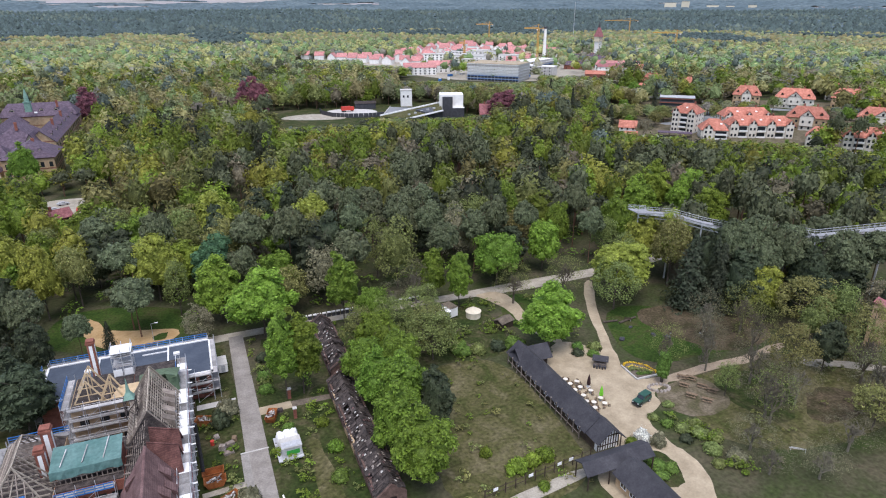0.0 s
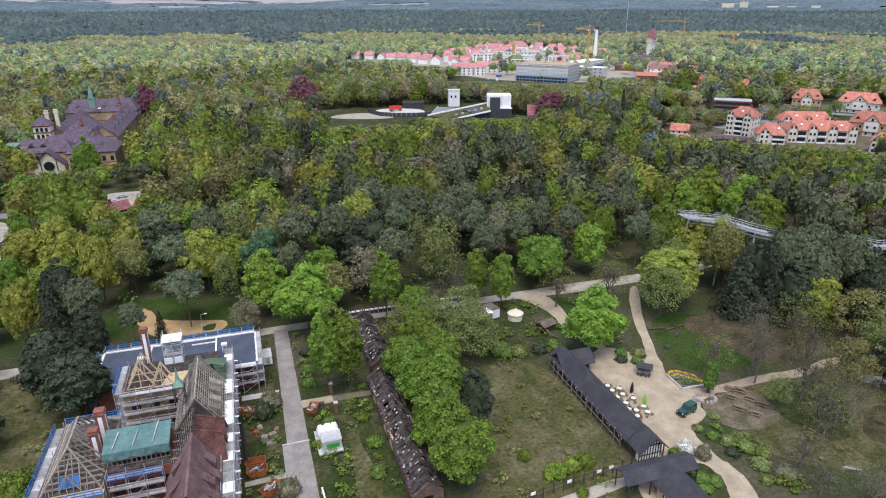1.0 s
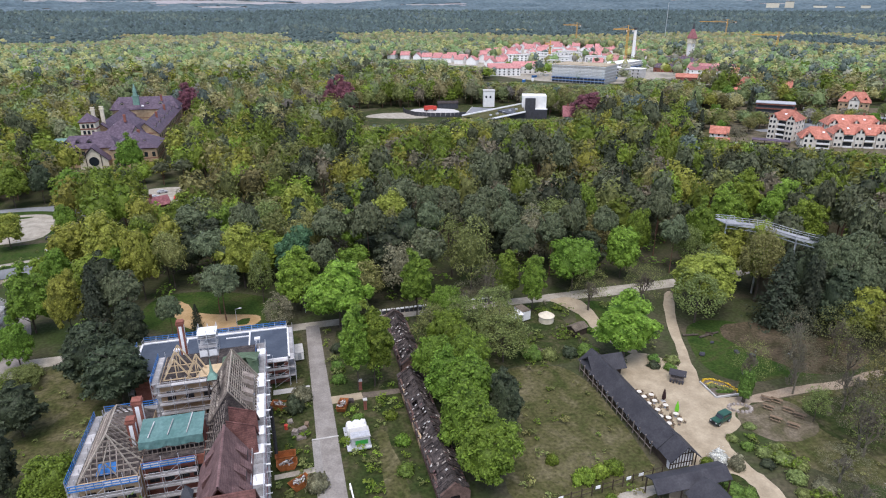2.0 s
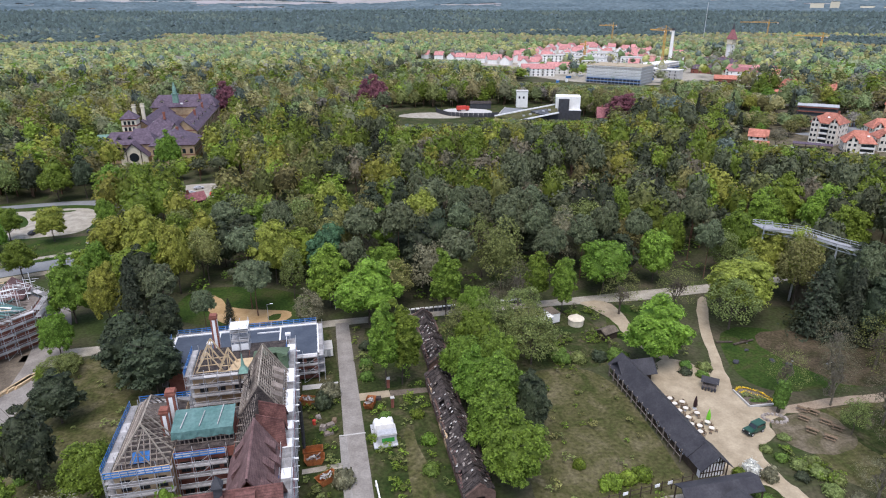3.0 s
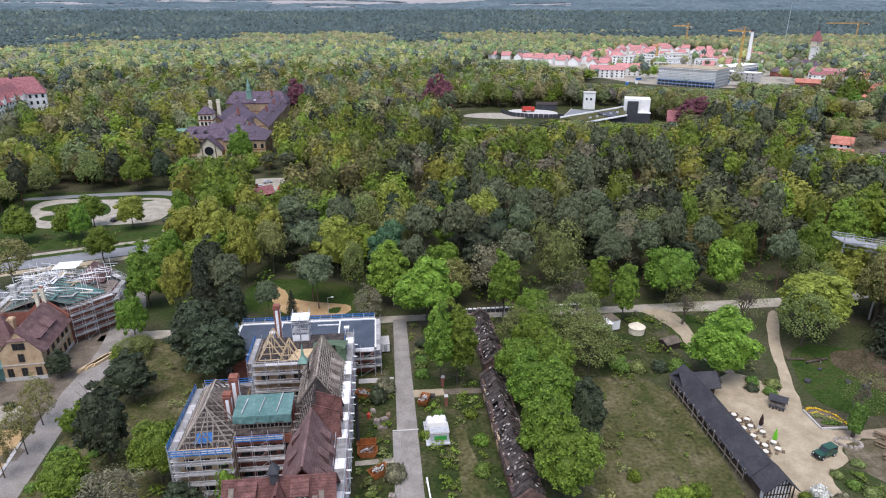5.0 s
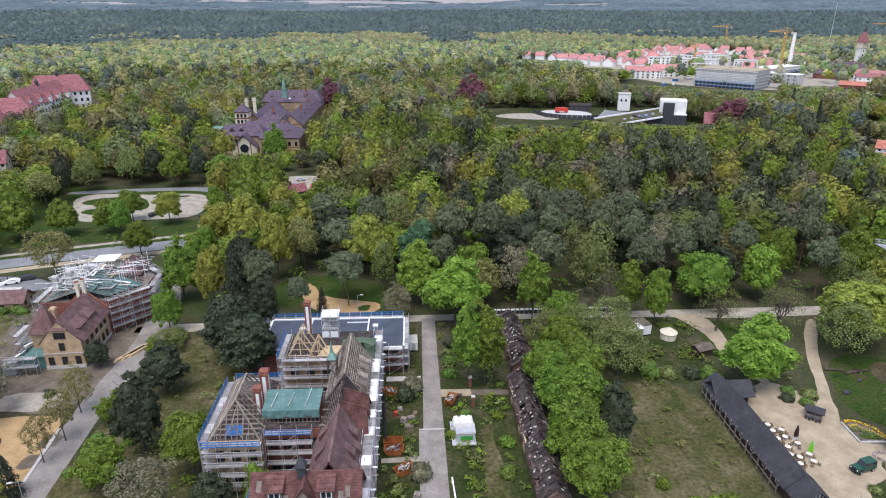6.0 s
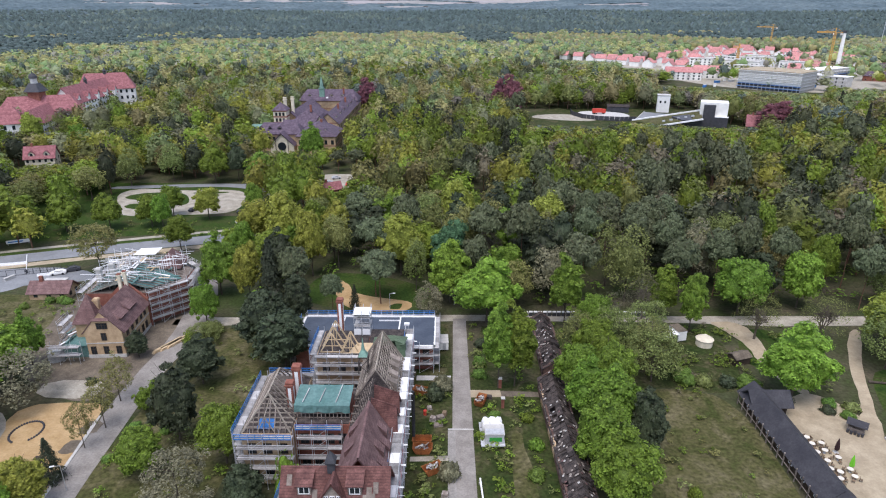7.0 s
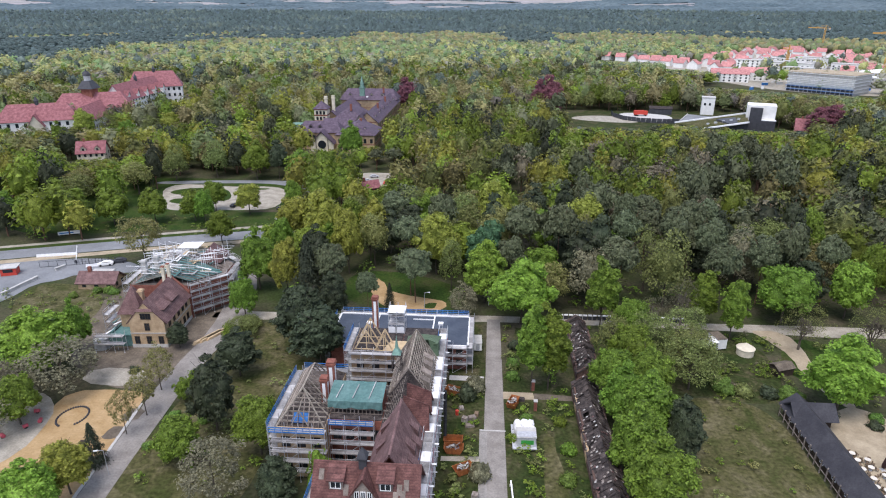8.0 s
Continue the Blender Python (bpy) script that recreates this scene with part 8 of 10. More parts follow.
for i, (x, y, w, h, mt) in enumerate(((-1.2, 100.2, 1.6, 0.8, "oldwood"), (-2.6, 99.6, 1.2, 1.0, "rubble"), (-1.6, 98.1, 1.8, 0.5, "oldwood"), (-0.4, 101.6, 0.9, 0.7, "bench"), (-0.2, 79.5, 1.2, 1.0, "rubble"), (-0.1, 84.2, 1.1, 0.8, "brick"), (-3.4, 103.5, 1.0, 0.5, "rubble"), (8.8, 107.2, 1.2, 0.6, "charred"))):
    e = thing("pallet_stack", x, y, 0, skip_rng.uniform(-30, 30), "pile of timber and rubble on pallets", "building material", "material piles")
    for k in range(3):
        part("layer", Shape().box(-w / 2 + 0.05 * k, -0.5, h * k / 3, w / 2 - 0.04 * k, 0.5, h * (k + 0.8) / 3), mt, e)
drum = thing("red_drum", -4.2, 101.6, 0, 0, "bright red drum on the grass", "drum")
part("drum_body", Shape().tube((0, 0, 0), (0, 0, 0.95), 0.36, n=12), "red_paint", drum)
barrier = thing("white_barrier", 5.9, 80.6, 0, 3, "long white barrier beside the lane", "barrier")
part("beam", Shape().box(-0.12, -2.6, 0.3, 0.12, 2.6, 0.75), "white", barrier)
for dy in (-2, 2):
    part("foot", Shape().box(-0.25, dy - 0.15, 0, 0.25, dy + 0.15, 0.3), "concrete", barrier)
for y in (104.0, 111.0):
    e = thing("gate_post", 11.3, y, 0, 0, "old brick gate post at the path", "post", "gate posts")
    part("shaft", Shape().box(-0.3, -0.3, 0, 0.3, 0.3, 2.2), "brick", e)
    part("cap", Shape().box(-0.4, -0.4, 2.2, 0.4, 0.4, 2.4), "concrete", e)

# fence with white-topped panels along the wood
fence = thing("panel_fence", 35, 143.4, 0, 0, "dark fence of panels with white tops along the path", "fence")
pm = Shape().box(-0.5, -0.04, 0.1, 0.5, 0.04, 1.2).mesh("panel", "slate")
tm = Shape().box(-0.46, -0.22, 1.2, 0.46, 0.22, 1.5).mesh("white_top", "white")
for i in range(27):
    x = -15.6 + i * 1.22
    p = again("panel", pm, fence, pose(x, 0, 0))
    again("white_top", tm, p)
    if i % 2 == 0:
        part("post", Shape().box(x - 0.66, -0.05, 0, x - 0.56, 0.05, 1.3), "galv", fence)

# white caravan with awning, hut
van = thing("white_stall", 56.0, 132.2, 0, 15, "white stall wagon with an awning beside the path", "stall")
part("body", Shape().box(-1.2, -1.9, 0.4, 1.2, 1.9, 2.9), "whitewall", van)
part("roof", Shape().box(-1.25, -1.95, 2.9, 1.25, 1.95, 3.0), "dirt", van)
part("awning", Shape().slab([(-4.6, -2.4, 2.1), (-1.2, -2.4, 2.6), (-1.2, 0.6, 2.6), (-4.6, 0.6, 2.1)], 0.06), "white", van, "white awning")
for dx, dy in ((-4.5, -2.3), (-4.5, 0.5), (-1.4, -2.3)):
    part("pole", Shape().tube((dx, dy, 0), (dx, dy, 2.2), 0.03, n=5), "galv", van)
for dx in (-0.9, 0.9):
    part("wheel", Shape().tube((dx - 0.1, 0, 0.35), (dx + 0.1, 0, 0.35), 0.35, n=10), "black", van)
for dy in (-0.9, 0.6):
    part("window", Shape().box(1.2, dy - 0.4, 1.4, 1.23, dy + 0.4, 2.2), "glass", van)
yurt = thing("round_tent", 61.4, 129.2, 0, 0, "round pale tent with a conical roof", "tent")
part("wall", Shape().tube((0, 0, 0), (0, 0, 1.7), 1.9, n=16), "render", yurt)
part("roof", Shape().tube((0, 0, 1.7), (0, 0, 2.9), 2.1, 0.15, 16), "render", yurt)
shed = thing("garden_shed", 66.2, 121.5, 0, 20, "low shed with a worn felt roof", "shed")
part("wall", Shape().box(-2, -1.4, 0, 2, 1.4, 2.0), "darkwood", shed)
part("roof", gable_roof(-2, 2, -1.4, 1.4, 2.0, 2.7, "x", 0.3, 0.12), "dirt", shed)

# garden fence south of the meadow with notice boards
gf = thing("garden_fence", 47, 71.2, 0, 5.5, "tall wooden post fence with small notice boards", "fence")
for i in range(12):
    x = -11 + i * 2
    part("post", Shape().box(x - 0.07, -0.07, 0, x + 0.07, 0.07, 2.2), "darkwood", gf)
    if i < 11:
        part("rail", Shape().box(x, -0.04, 1.7, x + 2, 0.04, 1.8), "darkwood", gf)
        part("rail", Shape().box(x, -0.04, 0.8, x + 2, 0.04, 0.88), "darkwood", gf)
for x in (-9, -2, 4, 6.5):
    part("notice_board", Shape().box(x - 0.45, -0.14, 1.3, x + 0.45, -0.08, 1.9), "white", gf, "white notice board")

# ---- tree-top walkway ----
walkway = thing("treetop_walkway", 140, 112, 0, 0, "steel treetop walkway with railings on slender columns", "walkway")
WAY = [(116.8, 135.7), (124.0, 129.9), (126.5, 121.1), (129.5, 114.9), (143.0, 106.7), (146, 101.8), (156, 100.5), (169, 98.7), (190, 94)]
for i in range(len(WAY) - 1):
    a, b = Vector((*WAY[i], 20)), Vector((*WAY[i + 1], 20))
    d = (b - a).normalized()
    s = Vector((-d.y, d.x, 0))
    wpart("deck", Shape().slab([a + s * 0.85, a - s * 0.85, b - s * 0.85, b + s * 0.85], 0.16), "walkdeck", walkway, "pale deck")
    for sg in (-0.85, 0.85):
        wpart("girder", Shape().beam(a + s * sg - Vector((0, 0, 0.5)), b + s * sg - Vector((0, 0, 0.5)), 0.15, 0.5), "galv", walkway)
        wpart("handrail", Shape().beam(a + s * sg + Vector((0, 0, 1.15)), b + s * sg + Vector((0, 0, 1.15)), 0.09), "galv", walkway)
        wpart("mid_rail", Shape().beam(a + s * sg + Vector((0, 0, 0.6)), b + s * sg + Vector((0, 0, 0.6)), 0.05), "galv", walkway)
        n = max(2, int((b - a).length / 1.8))
        for k in range(n):
            p = a + (b - a) * k / n + s * sg
            wpart("baluster", Shape().beam(p, p + Vector((0, 0, 1.15)), 0.06), "galv", walkway)
    wpart("truss", Shape().beam(a - Vector((0, 0, 1.9)), b - Vector((0, 0, 1.9)), 0.2).beam(a - Vector((0, 0, 0.5)), (a + b) / 2 - Vector((0, 0, 1.9)), 0.12).beam((a + b) / 2 - Vector((0, 0, 1.9)), b - Vector((0, 0, 0.5)), 0.12), "galv", walkway)
    wpart("column", Shape().tube((a.x, a.y, 0), (a.x, a.y, 19.5), 0.28, 0.2, 8), "galv", walkway)
wpart("lookout_deck", Shape().slab([(115.2, 134.2, 20.04), (119, 132.2, 20.04), (119.6, 136.4, 20.04), (115.4, 139, 20.04)], 0.16), "walkdeck", walkway, "square lookout deck")
for p, q in (((115.2, 134.2), (119, 132.2)), ((115.2, 134.2), (115.4, 139)), ((115.4, 139), (119.6, 136.4))):
    wpart("lookout_rail", Shape().beam((*p, 21.15), (*q, 21.15), 0.09).beam((*p, 20.6), (*q, 20.6), 0.06).beam((*p, 20), (*p, 21.15), 0.08).beam((*q, 20), (*q, 21.15), 0.08), "galv", walkway)
oldruin = thing("overgrown_ruin", 138, 118, 0, -25, "overgrown grey brick ruin below the walkway", "ruin")
part("wall", Shape().box(-16, -6, 0, 16, 6, 10.5), "dirt", oldruin)
# dark panels on the solid wall stand for shaded, empty window holes
for i in range(9):
    for z in (1.5, 5, 8):
        ob = part("empty_window", Shape().box(-0.6, -0.06, 0, 0.6, 0.02, 2), "charred", oldruin)
        ob.matrix_basis = pose(-14 + i * 3.5, -6.01, z)
tower_ruin = thing("ruin_tower", 142.5, 79.5, 0, 20, "narrow ruined brick stair tower among trees", "ruin")
part("wall", Shape().box(-1.8, -1.6, 0, 1.8, 1.6, 11), "ochrewall", tower_ruin)
part("roof", Shape().slab([(-2, -1.8, 10.8), (2, -1.8, 10.8), (2, 1.8, 11.8), (-2, 1.8, 11.8)], 0.2), "tile_rose", tower_ruin)


# ---- houses, works and village behind the wood ----
def house(name, x, y, w, d, eave, ridge, a, wall, roof, label, axis="x", floors=2, cols=4, dormers=0, chimneys=1, group=""):
    """A house with gabled roof, rows of windows on two sides, dormers and chimney."""
    e = thing(name, x, y, 0, a, label, "house", group)
    part("wall", gable_walls(-w / 2, w / 2, -d / 2, d / 2, 0, eave, ridge, axis), wall, e)
    part("roof", gable_roof(-w / 2, w / 2, -d / 2, d / 2, eave, ridge, axis, 0.6, 0.3), roof, e)
    fh = eave / max(1, floors)
    hm = Shape().box(-0.55, -0.05, 0, 0.55, 0.05, fh * 0.5).mesh("window", "glass")
    for f in range(floors):
        for i in range(cols):
            again("window", hm, e, pose(-w / 2 + w * (i + 0.5) / cols, -d / 2 - 0.01, f * fh + fh * 0.3))
        for i in range(max(2, int(d / 4))):
            n = max(2, int(d / 4))
            again("window", hm, e, pose(-w / 2 - 0.01, -d / 2 + d * (i + 0.5) / n, f * fh + fh * 0.3, 0, 0, 90))
            again("window", hm, e, pose(w / 2 + 0.01, -d / 2 + d * (i + 0.5) / n, f * fh + fh * 0.3, 0, 0, 90))
    if axis == "y" and floors:
        again("window", hm, e, pose(-0.9, -d / 2 - 0.01, eave + (ridge - eave) * 0.2))
        again("window", hm, e, pose(0.9, -d / 2 - 0.01, eave + (ridge - eave) * 0.2))
    k = (ridge - eave) / (d / 2)
    for i in range(dormers):
        cx = -w / 2 + w * (i + 0.5) / dormers
        yy = -d / 2 + 0.8
        dz = eave + 0.8 * k
        part("dormer", gable_walls(cx - 1.3, cx + 1.3, yy, yy + 3.5, eave - 0.2, dz + 1.2, dz + 2.4, "y"), wall, e)
        part("dormer_roof", gable_roof(cx - 1.3, cx + 1.3, yy, yy + 3.5, dz + 1.2, dz + 2.5, "y", 0.3, 0.15), roof, e)
        again("window", hm, e, pose(cx, yy - 0.02, dz - 0.5))
    for i in range(chimneys):
        cx = -w / 4 + i * w / 2
        part("chimney", Shape().box(cx - 0.45, -0.4, ridge - 1.2, cx + 0.45, 0.4, ridge + 1.3), "brick", e)
    return e


# small houses inside the wood and beside the road
house("cottage", -54, 193.5, 5.2, 4.2, 2.6, 4.4, 22, "render", "tile_rose", "small red-roofed cottage beside the road", floors=1, cols=2)
house("forest_house", -15, 297, 9, 9, 7, 12, 20, "render", "tile_rose", "half-hidden gabled house inside the wood", "y", 2, 3)
house("gate_cottage", -50, 256, 8, 5, 3, 5.4, 30, "brick", "tile_rose", "low red-roofed outbuilding by the car park", floors=1, cols=3)
house("small_villa", -201, 300, 13, 10, 6.5, 11.5, 18, "render", "tile_rose", "half-timbered villa with a red roof", floors=2, cols=5, dormers=2)
house("roadside_house", -203, 240, 12, 8, 3.5, 6.5, 25, "ochrewall", "tile_orange", "low orange-roofed house beside the road", floors=1, cols=4)
gl = house("garage_building", -109.5, 155, 10.5, 5.6, 2.4, 4.6, 3, "ochrewall", "tile_brown", "low garage building with a brown tiled roof", floors=1, cols=3)
part("annex_roof", Shape().box(-5.2, 2.9, 2.2, 1.0, 6.5, 2.5).box(-5.0, 2.9, 0, 0.8, 6.2, 2.2), "concrete", gl)
kiosk = thing("orange_kiosk", -141.8, 161, 0, 20, "orange kiosk with a flat pale roof", "kiosk")
part("wall", Shape().box(-2.1, -1.5, 0, 2.1, 1.5, 2.3), "red_paint", kiosk)
part("roof", Shape().box(-2.5, -1.9, 2.3, 2.5, 1.9, 2.55), "concrete", kiosk)
part("hatch", Shape().box(-1.4, -1.54, 1.0, 1.2, -1.5, 2.0), "glass", kiosk)
car(-117.0, 169.4, 200, "whitewall", "white van parked at the site gate")
car(-114.2, 172.0, 200, "slate", "dark car parked at the site gate")
gate = thing("site_gate", -131.5, 167.6, 0, 16, "sliding mesh site gate with posts", "gate")
part("gate_frame", lattice([-5, -4.9, -2.5, -2.4, 0, 0.1, 2.5, 2.6, 4.9, 5], [0.1, 0.2, 1.8, 1.9], -0.04, 0.04), "slate", gate)
for i in range(8):
    part("post", Shape().box(5.2 + i * 1.9, -0.06, 0, 5.32 + i * 1.9, 0.06, 1.9), "slate", gate)
for i in range(7):
    part("mesh_panel", lattice([5.3 + i * 1.9, 5.36 + i * 1.9, 6.1 + i * 1.9, 6.16 + i * 1.9, 6.95 + i * 1.9, 7.0 + i * 1.9], [0.15, 0.22, 0.9, 0.97, 1.65, 1.72], -0.02, 0.02), "slate", gate)
for x, y, a, l in ((-136.8, 176.0, 15, 13), (-119.5, 168.6, 20, 6)):
    e = thing("road_barrier", x, y, 0, a, "row of white road barriers at the site entrance", "barrier", "road barriers")
    for k in range(int(l / 2)):
        part("segment", Shape().prism([(-l / 2 + 2 * k, -0.35), (-l / 2 + 2 * k + 1.95, -0.35), (-l / 2 + 2 * k + 1.95, 0.35), (-l / 2 + 2 * k, 0.35)], 0, 0.4).box(-l / 2 + 2 * k, -0.15, 0.4, -l / 2 + 2 * k + 1.95, 0.15, 0.85), "white", e)
for x, y, a, l in ((-132.4, 152.4, 80, 12), (-129.3, 165.6, 68, 3)):
    e = thing("concrete_wall", x, y, 0, a, "low concrete wall beside the site track", "wall")
    part("wall_body", Shape().box(-l / 2, -0.3, 0, l / 2, 0.3, 0.8), "concrete", e)
    part("coping", Shape().box(-l / 2 - 0.1, -0.4, 0.8, l / 2 + 0.1, 0.4, 0.92), "concrete", e)
boom = thing("boom_barrier", -127.2, 170.4, 0, 100, "raised white boom barrier on a grey post", "barrier")
part("post", Shape().box(-0.25, -0.2, 0, 0.25, 0.2, 1.1), "slate", boom)
part("arm", Shape().beam((0, 0, 1.0), (2.6, 0, 5.0), 0.14), "white", boom)
part("counterweight", Shape().box(-0.9, -0.12, 0.6, -0.3, 0.12, 0.95), "slate", boom)
sign = thing("banner_sign", -145.4, 194.4, 0, 24, "long pale blue banner on posts beside the road", "sign")
part("panel", Shape().box(-3.4, -0.05, 0.5, 3.4, 0.05, 1.7), "whitewall", sign)
part("printed_bar", Shape().box(-2.9, -0.08, 0.9, 1.5, -0.055, 1.3), "blue", sign)
for dx in (-3, 3):
    part("post", Shape().box(dx - 0.06, 0.06, 0, dx + 0.06, 0.16, 1.7), "galv", sign)
for x, y, a, p in ((-60, 268, 20, "whitewall"), (-57, 270.5, 20, "slate"), (-54, 273, 20, "galv"), (-49, 266, 100, "whitewall"), (-45, 270, 95, "red_paint"), (-42, 276, 90, "whitewall"), (-52, 281, 20, "galv"), (-80, 229, 10, "slate"), (-100, 231.6, 60, "slate"), (-68.7, 213.3, 17, "whitewall"), (-76.5, 216.6, 17, "whitewall")):
    car(x, y, a, p, {"whitewall": "white parked car", "slate": "dark grey parked car", "galv": "silver parked car", "red_paint": "red parked car"}[p] + " on the gravel")

# timber stacks and container beside the villa
for i in range(3):
    e = thing("timber_stack", -66.2 + i * 1.1, 127.5 + i * 1.2, 0, 62, "stack of pale sawn planks on the ground", "timber stack", "timber stacks")
    for k in range(4):
        part("plank_layer", Shape().box(-4.2 + 0.2 * k, -0.4, k * 0.16, 4.2 - 0.1 * k, 0.4, k * 0.16 + 0.14), "newwood", e)
tank = thing("silver_tank", -88.8, 121, 0, 30, "silver container beside the villa porch", "container")
part("shell", Shape().prism(smooth_outline([(-1.6, -1.2), (1.6, -1.2), (1.6, 1.2), (-1.6, 1.2)], 2, 0), 0, 2.5), "galv", tank)
part("lid", Shape().prism(smooth_outline([(-1.4, -1), (1.4, -1), (1.4, 1), (-1.4, 1)], 2, 0), 2.5, 2.65), "whitewall", tank)

# playground: stone ring, spring seats, street lamp
ringthing = thing("stone_ring", -79.5, 95.5, 0.05, 0, "oval ring of dark stones in the sand", "stone border")
for i in range(34):
    a = 6.283 * i / 40 - 0.8
    part("stone", Shape().tube((2.7 * math.cos(a), 3.2 * math.sin(a), 0), (2.7 * math.cos(a), 3.2 * math.sin(a), 0.25), 0.24, 0.16, 6), "slate", ringthing)
for x, y in ((-86.2, 91.5), (-88.5, 88.5), (-89.8, 94.5), (-87.2, 96.2), (-92.4, 84.0), (-92.8, 82.4), (-88.0, 83.0), (-84.6, 93.4)):
    e = thing("spring_rocker", x, y, 0.05, (x * 37) % 180, "rose-red rounded spring rocker on gravel", "play equipment", "spring rockers")
    part("seat_body", Shape().tube((-0.45, 0, 0.5), (0.45, 0, 0.5), 0.38, 0.34, 10), "rose_paint", e)
    part("foot", Shape().tube((0, 0, 0), (0, 0, 0.3), 0.3, n=8), "black", e)
for x, y, a in ((-63.2, 80.5, 200), (-15, 146, 0), (2, 150, 0)):
    e = thing("street_lamp", x, y, 0, a, "slim grey street lamp with a flat head", "street lamp", "street lamps")
    part("pole", Shape().tube((0, 0, 0), (0, 0, 5.2), 0.07, 0.045, 8), "galv", e)
    part("arm", Shape().beam((0, 0, 5.15), (1.0, 0, 5.3), 0.06), "galv", e)
    part("lamp_head", Shape().box(0.8, -0.14, 5.26, 1.5, 0.14, 5.36), "white", e)
e = thing("play_boulder", -72.2, 87.4, 0, 0, "low brown wooden play post", "play post")
part("post", Shape().box(-0.5, -0.4, 0, 0.5, 0.4, 1.0), "darkwood", e)

# purple-roofed hospital
m2 = thing("old_hospital", -82, 380, 0, 0, "large ochre hospital with purple-brown tiled roofs", "building")
hw = Shape().box(-0.75, -0.06, 0, 0.75, 0.06, 2.3).mesh("window", "glass")


def set_window(parent, x, y, z, a=0, k=1.0):
    ob = again("window", hw, parent, pose(x, y, z, 0, 0, a) @ Matrix.Diagonal((k, 1, k, 1)))
    ob.matrix_parent_inverse = parent.matrix_basis.inverted()
    return ob


def small_dormer(parent, x, y, z, a, wall, roof, w=1.1):
    """A gabled dormer whose front stands at x, y and faces the way that a turns from south."""
    for nm, sh, mt in (("dormer", gable_walls(-w, w, 0, 3, -1.6, 1.3, 2.4), wall), ("dormer_roof", gable_roof(-w, w, 0, 3.2, 1.3, 2.5, "y", 0.3, 0.15), roof)):
        ob = wpart(nm, sh, mt, parent)
        ob.matrix_basis = pose(x, y, z, 0, 0, a)
    m = pose(x, y, z, 0, 0, a) @ pose(0, -0.02, -0.5)
    ob = again("window", hw, parent, m @ Matrix.Diagonal((1, 1, 0.8, 1)))
    ob.matrix_parent_inverse = parent.matrix_basis.inverted()


for x0, x1, y0, y1, ze, zr, ax, hip in ((-106, -81, 340.5, 353, 9.6, 15, "x", 4), (-81.5, -60.5, 331, 353.5, 10.2, 16.4, "y", 7), (-98, -76, 366, 380, 7.5, 12.2, "x", 0), (-94, -77, 381, 408, 10.5, 17.4, "y", 7),
                                        (-78, -65.5, 372, 470, 10.5, 16.2, "y", 0), (-108, -66, 458, 478, 11.5, 18.6, "x", 5), (-105, -93, 393, 460, 8.5, 13.4, "y", 0)):
    wpart("wall", Shape().box(x0, y0, 0, x1, y1, ze) if hip else gable_walls(x0, x1, y0, y1, 0, ze, zr, ax), "ochrewall", m2)
    wpart("string_course", Shape().box(x0 - 0.12, y0 - 0.12, ze * 0.5 - 0.15, x1 + 0.12, y1 + 0.12, ze * 0.5 + 0.15).box(x0 - 0.15, y0 - 0.15, ze - 0.5, x1 + 0.15, y1 + 0.15, ze - 0.1), "brick", m2, "band of red brick")
    wpart("roof", hip_roof(x0, x1, y0, y1, ze, zr, hip, 0.8, 0.3, ax) if hip else gable_roof(x0, x1, y0, y1, ze, zr, ax, 0.8, 0.3), "tile_purple", m2)
for z in (1.5, 5.8):
    for i in range(4):
        set_window(m2, -104 + i * 2.6, 340.45, z)
    for i in range(6):
        set_window(m2, -79.6 + i * 3.5, 330.95, z)
    for i in range(5):
        set_window(m2, -60.45, 334 + i * 4, z, 90)
    for i in range(14):
        set_window(m2, -65.45, 376 + i * 6.6, z + 0.4, 90)
for i in range(3):
    small_dormer(m2, -103.6 + i * 5.2, 342.6, 11.2, 0, "oldwood", "tile_purple")
for i in range(3):
    small_dormer(m2, -75.5 + i * 4.8, 333.6, 11.6, 0, "render", "tile_purple")
for i in range(6):
    small_dormer(m2, -67.6, 380 + i * 15, 12.2, 90, "render", "tile_purple", 1.6)
for i in range(4):
    small_dormer(m2, -101 + i * 8, 461.5, 13.6, 0, "render", "tile_purple", 1.3)
# half-timbered front gable with a great arched window
wpart("front_gable", gable_walls(-97, -84, 334.5, 341, 0, 5.2, 11.2), "render", m2, "pale gable with dark timbers")
wpart("front_gable_roof", gable_roof(-97, -84, 334.5, 344, 5.2, 11.5, "y", 0.9, 0.3), "tile_purple", m2)
wpart("arched_window", Shape().tube((-90.5, 334.3, 4.0), (-90.5, 334.5, 4.0), 2.3, n=16), "glass", m2)
for sx in (-1, 1):
    wpart("timber", Shape().beam((-90.5 + sx * 6.3, 334.3, 4.9), (-90.5, 334.3, 10.8), 0.45, 0.3).beam((-90.5 + sx * 3.4, 334.35, 0.5), (-90.5 + sx * 3.4, 334.35, 7.6), 0.3, 0.3), "darkwood", m2)
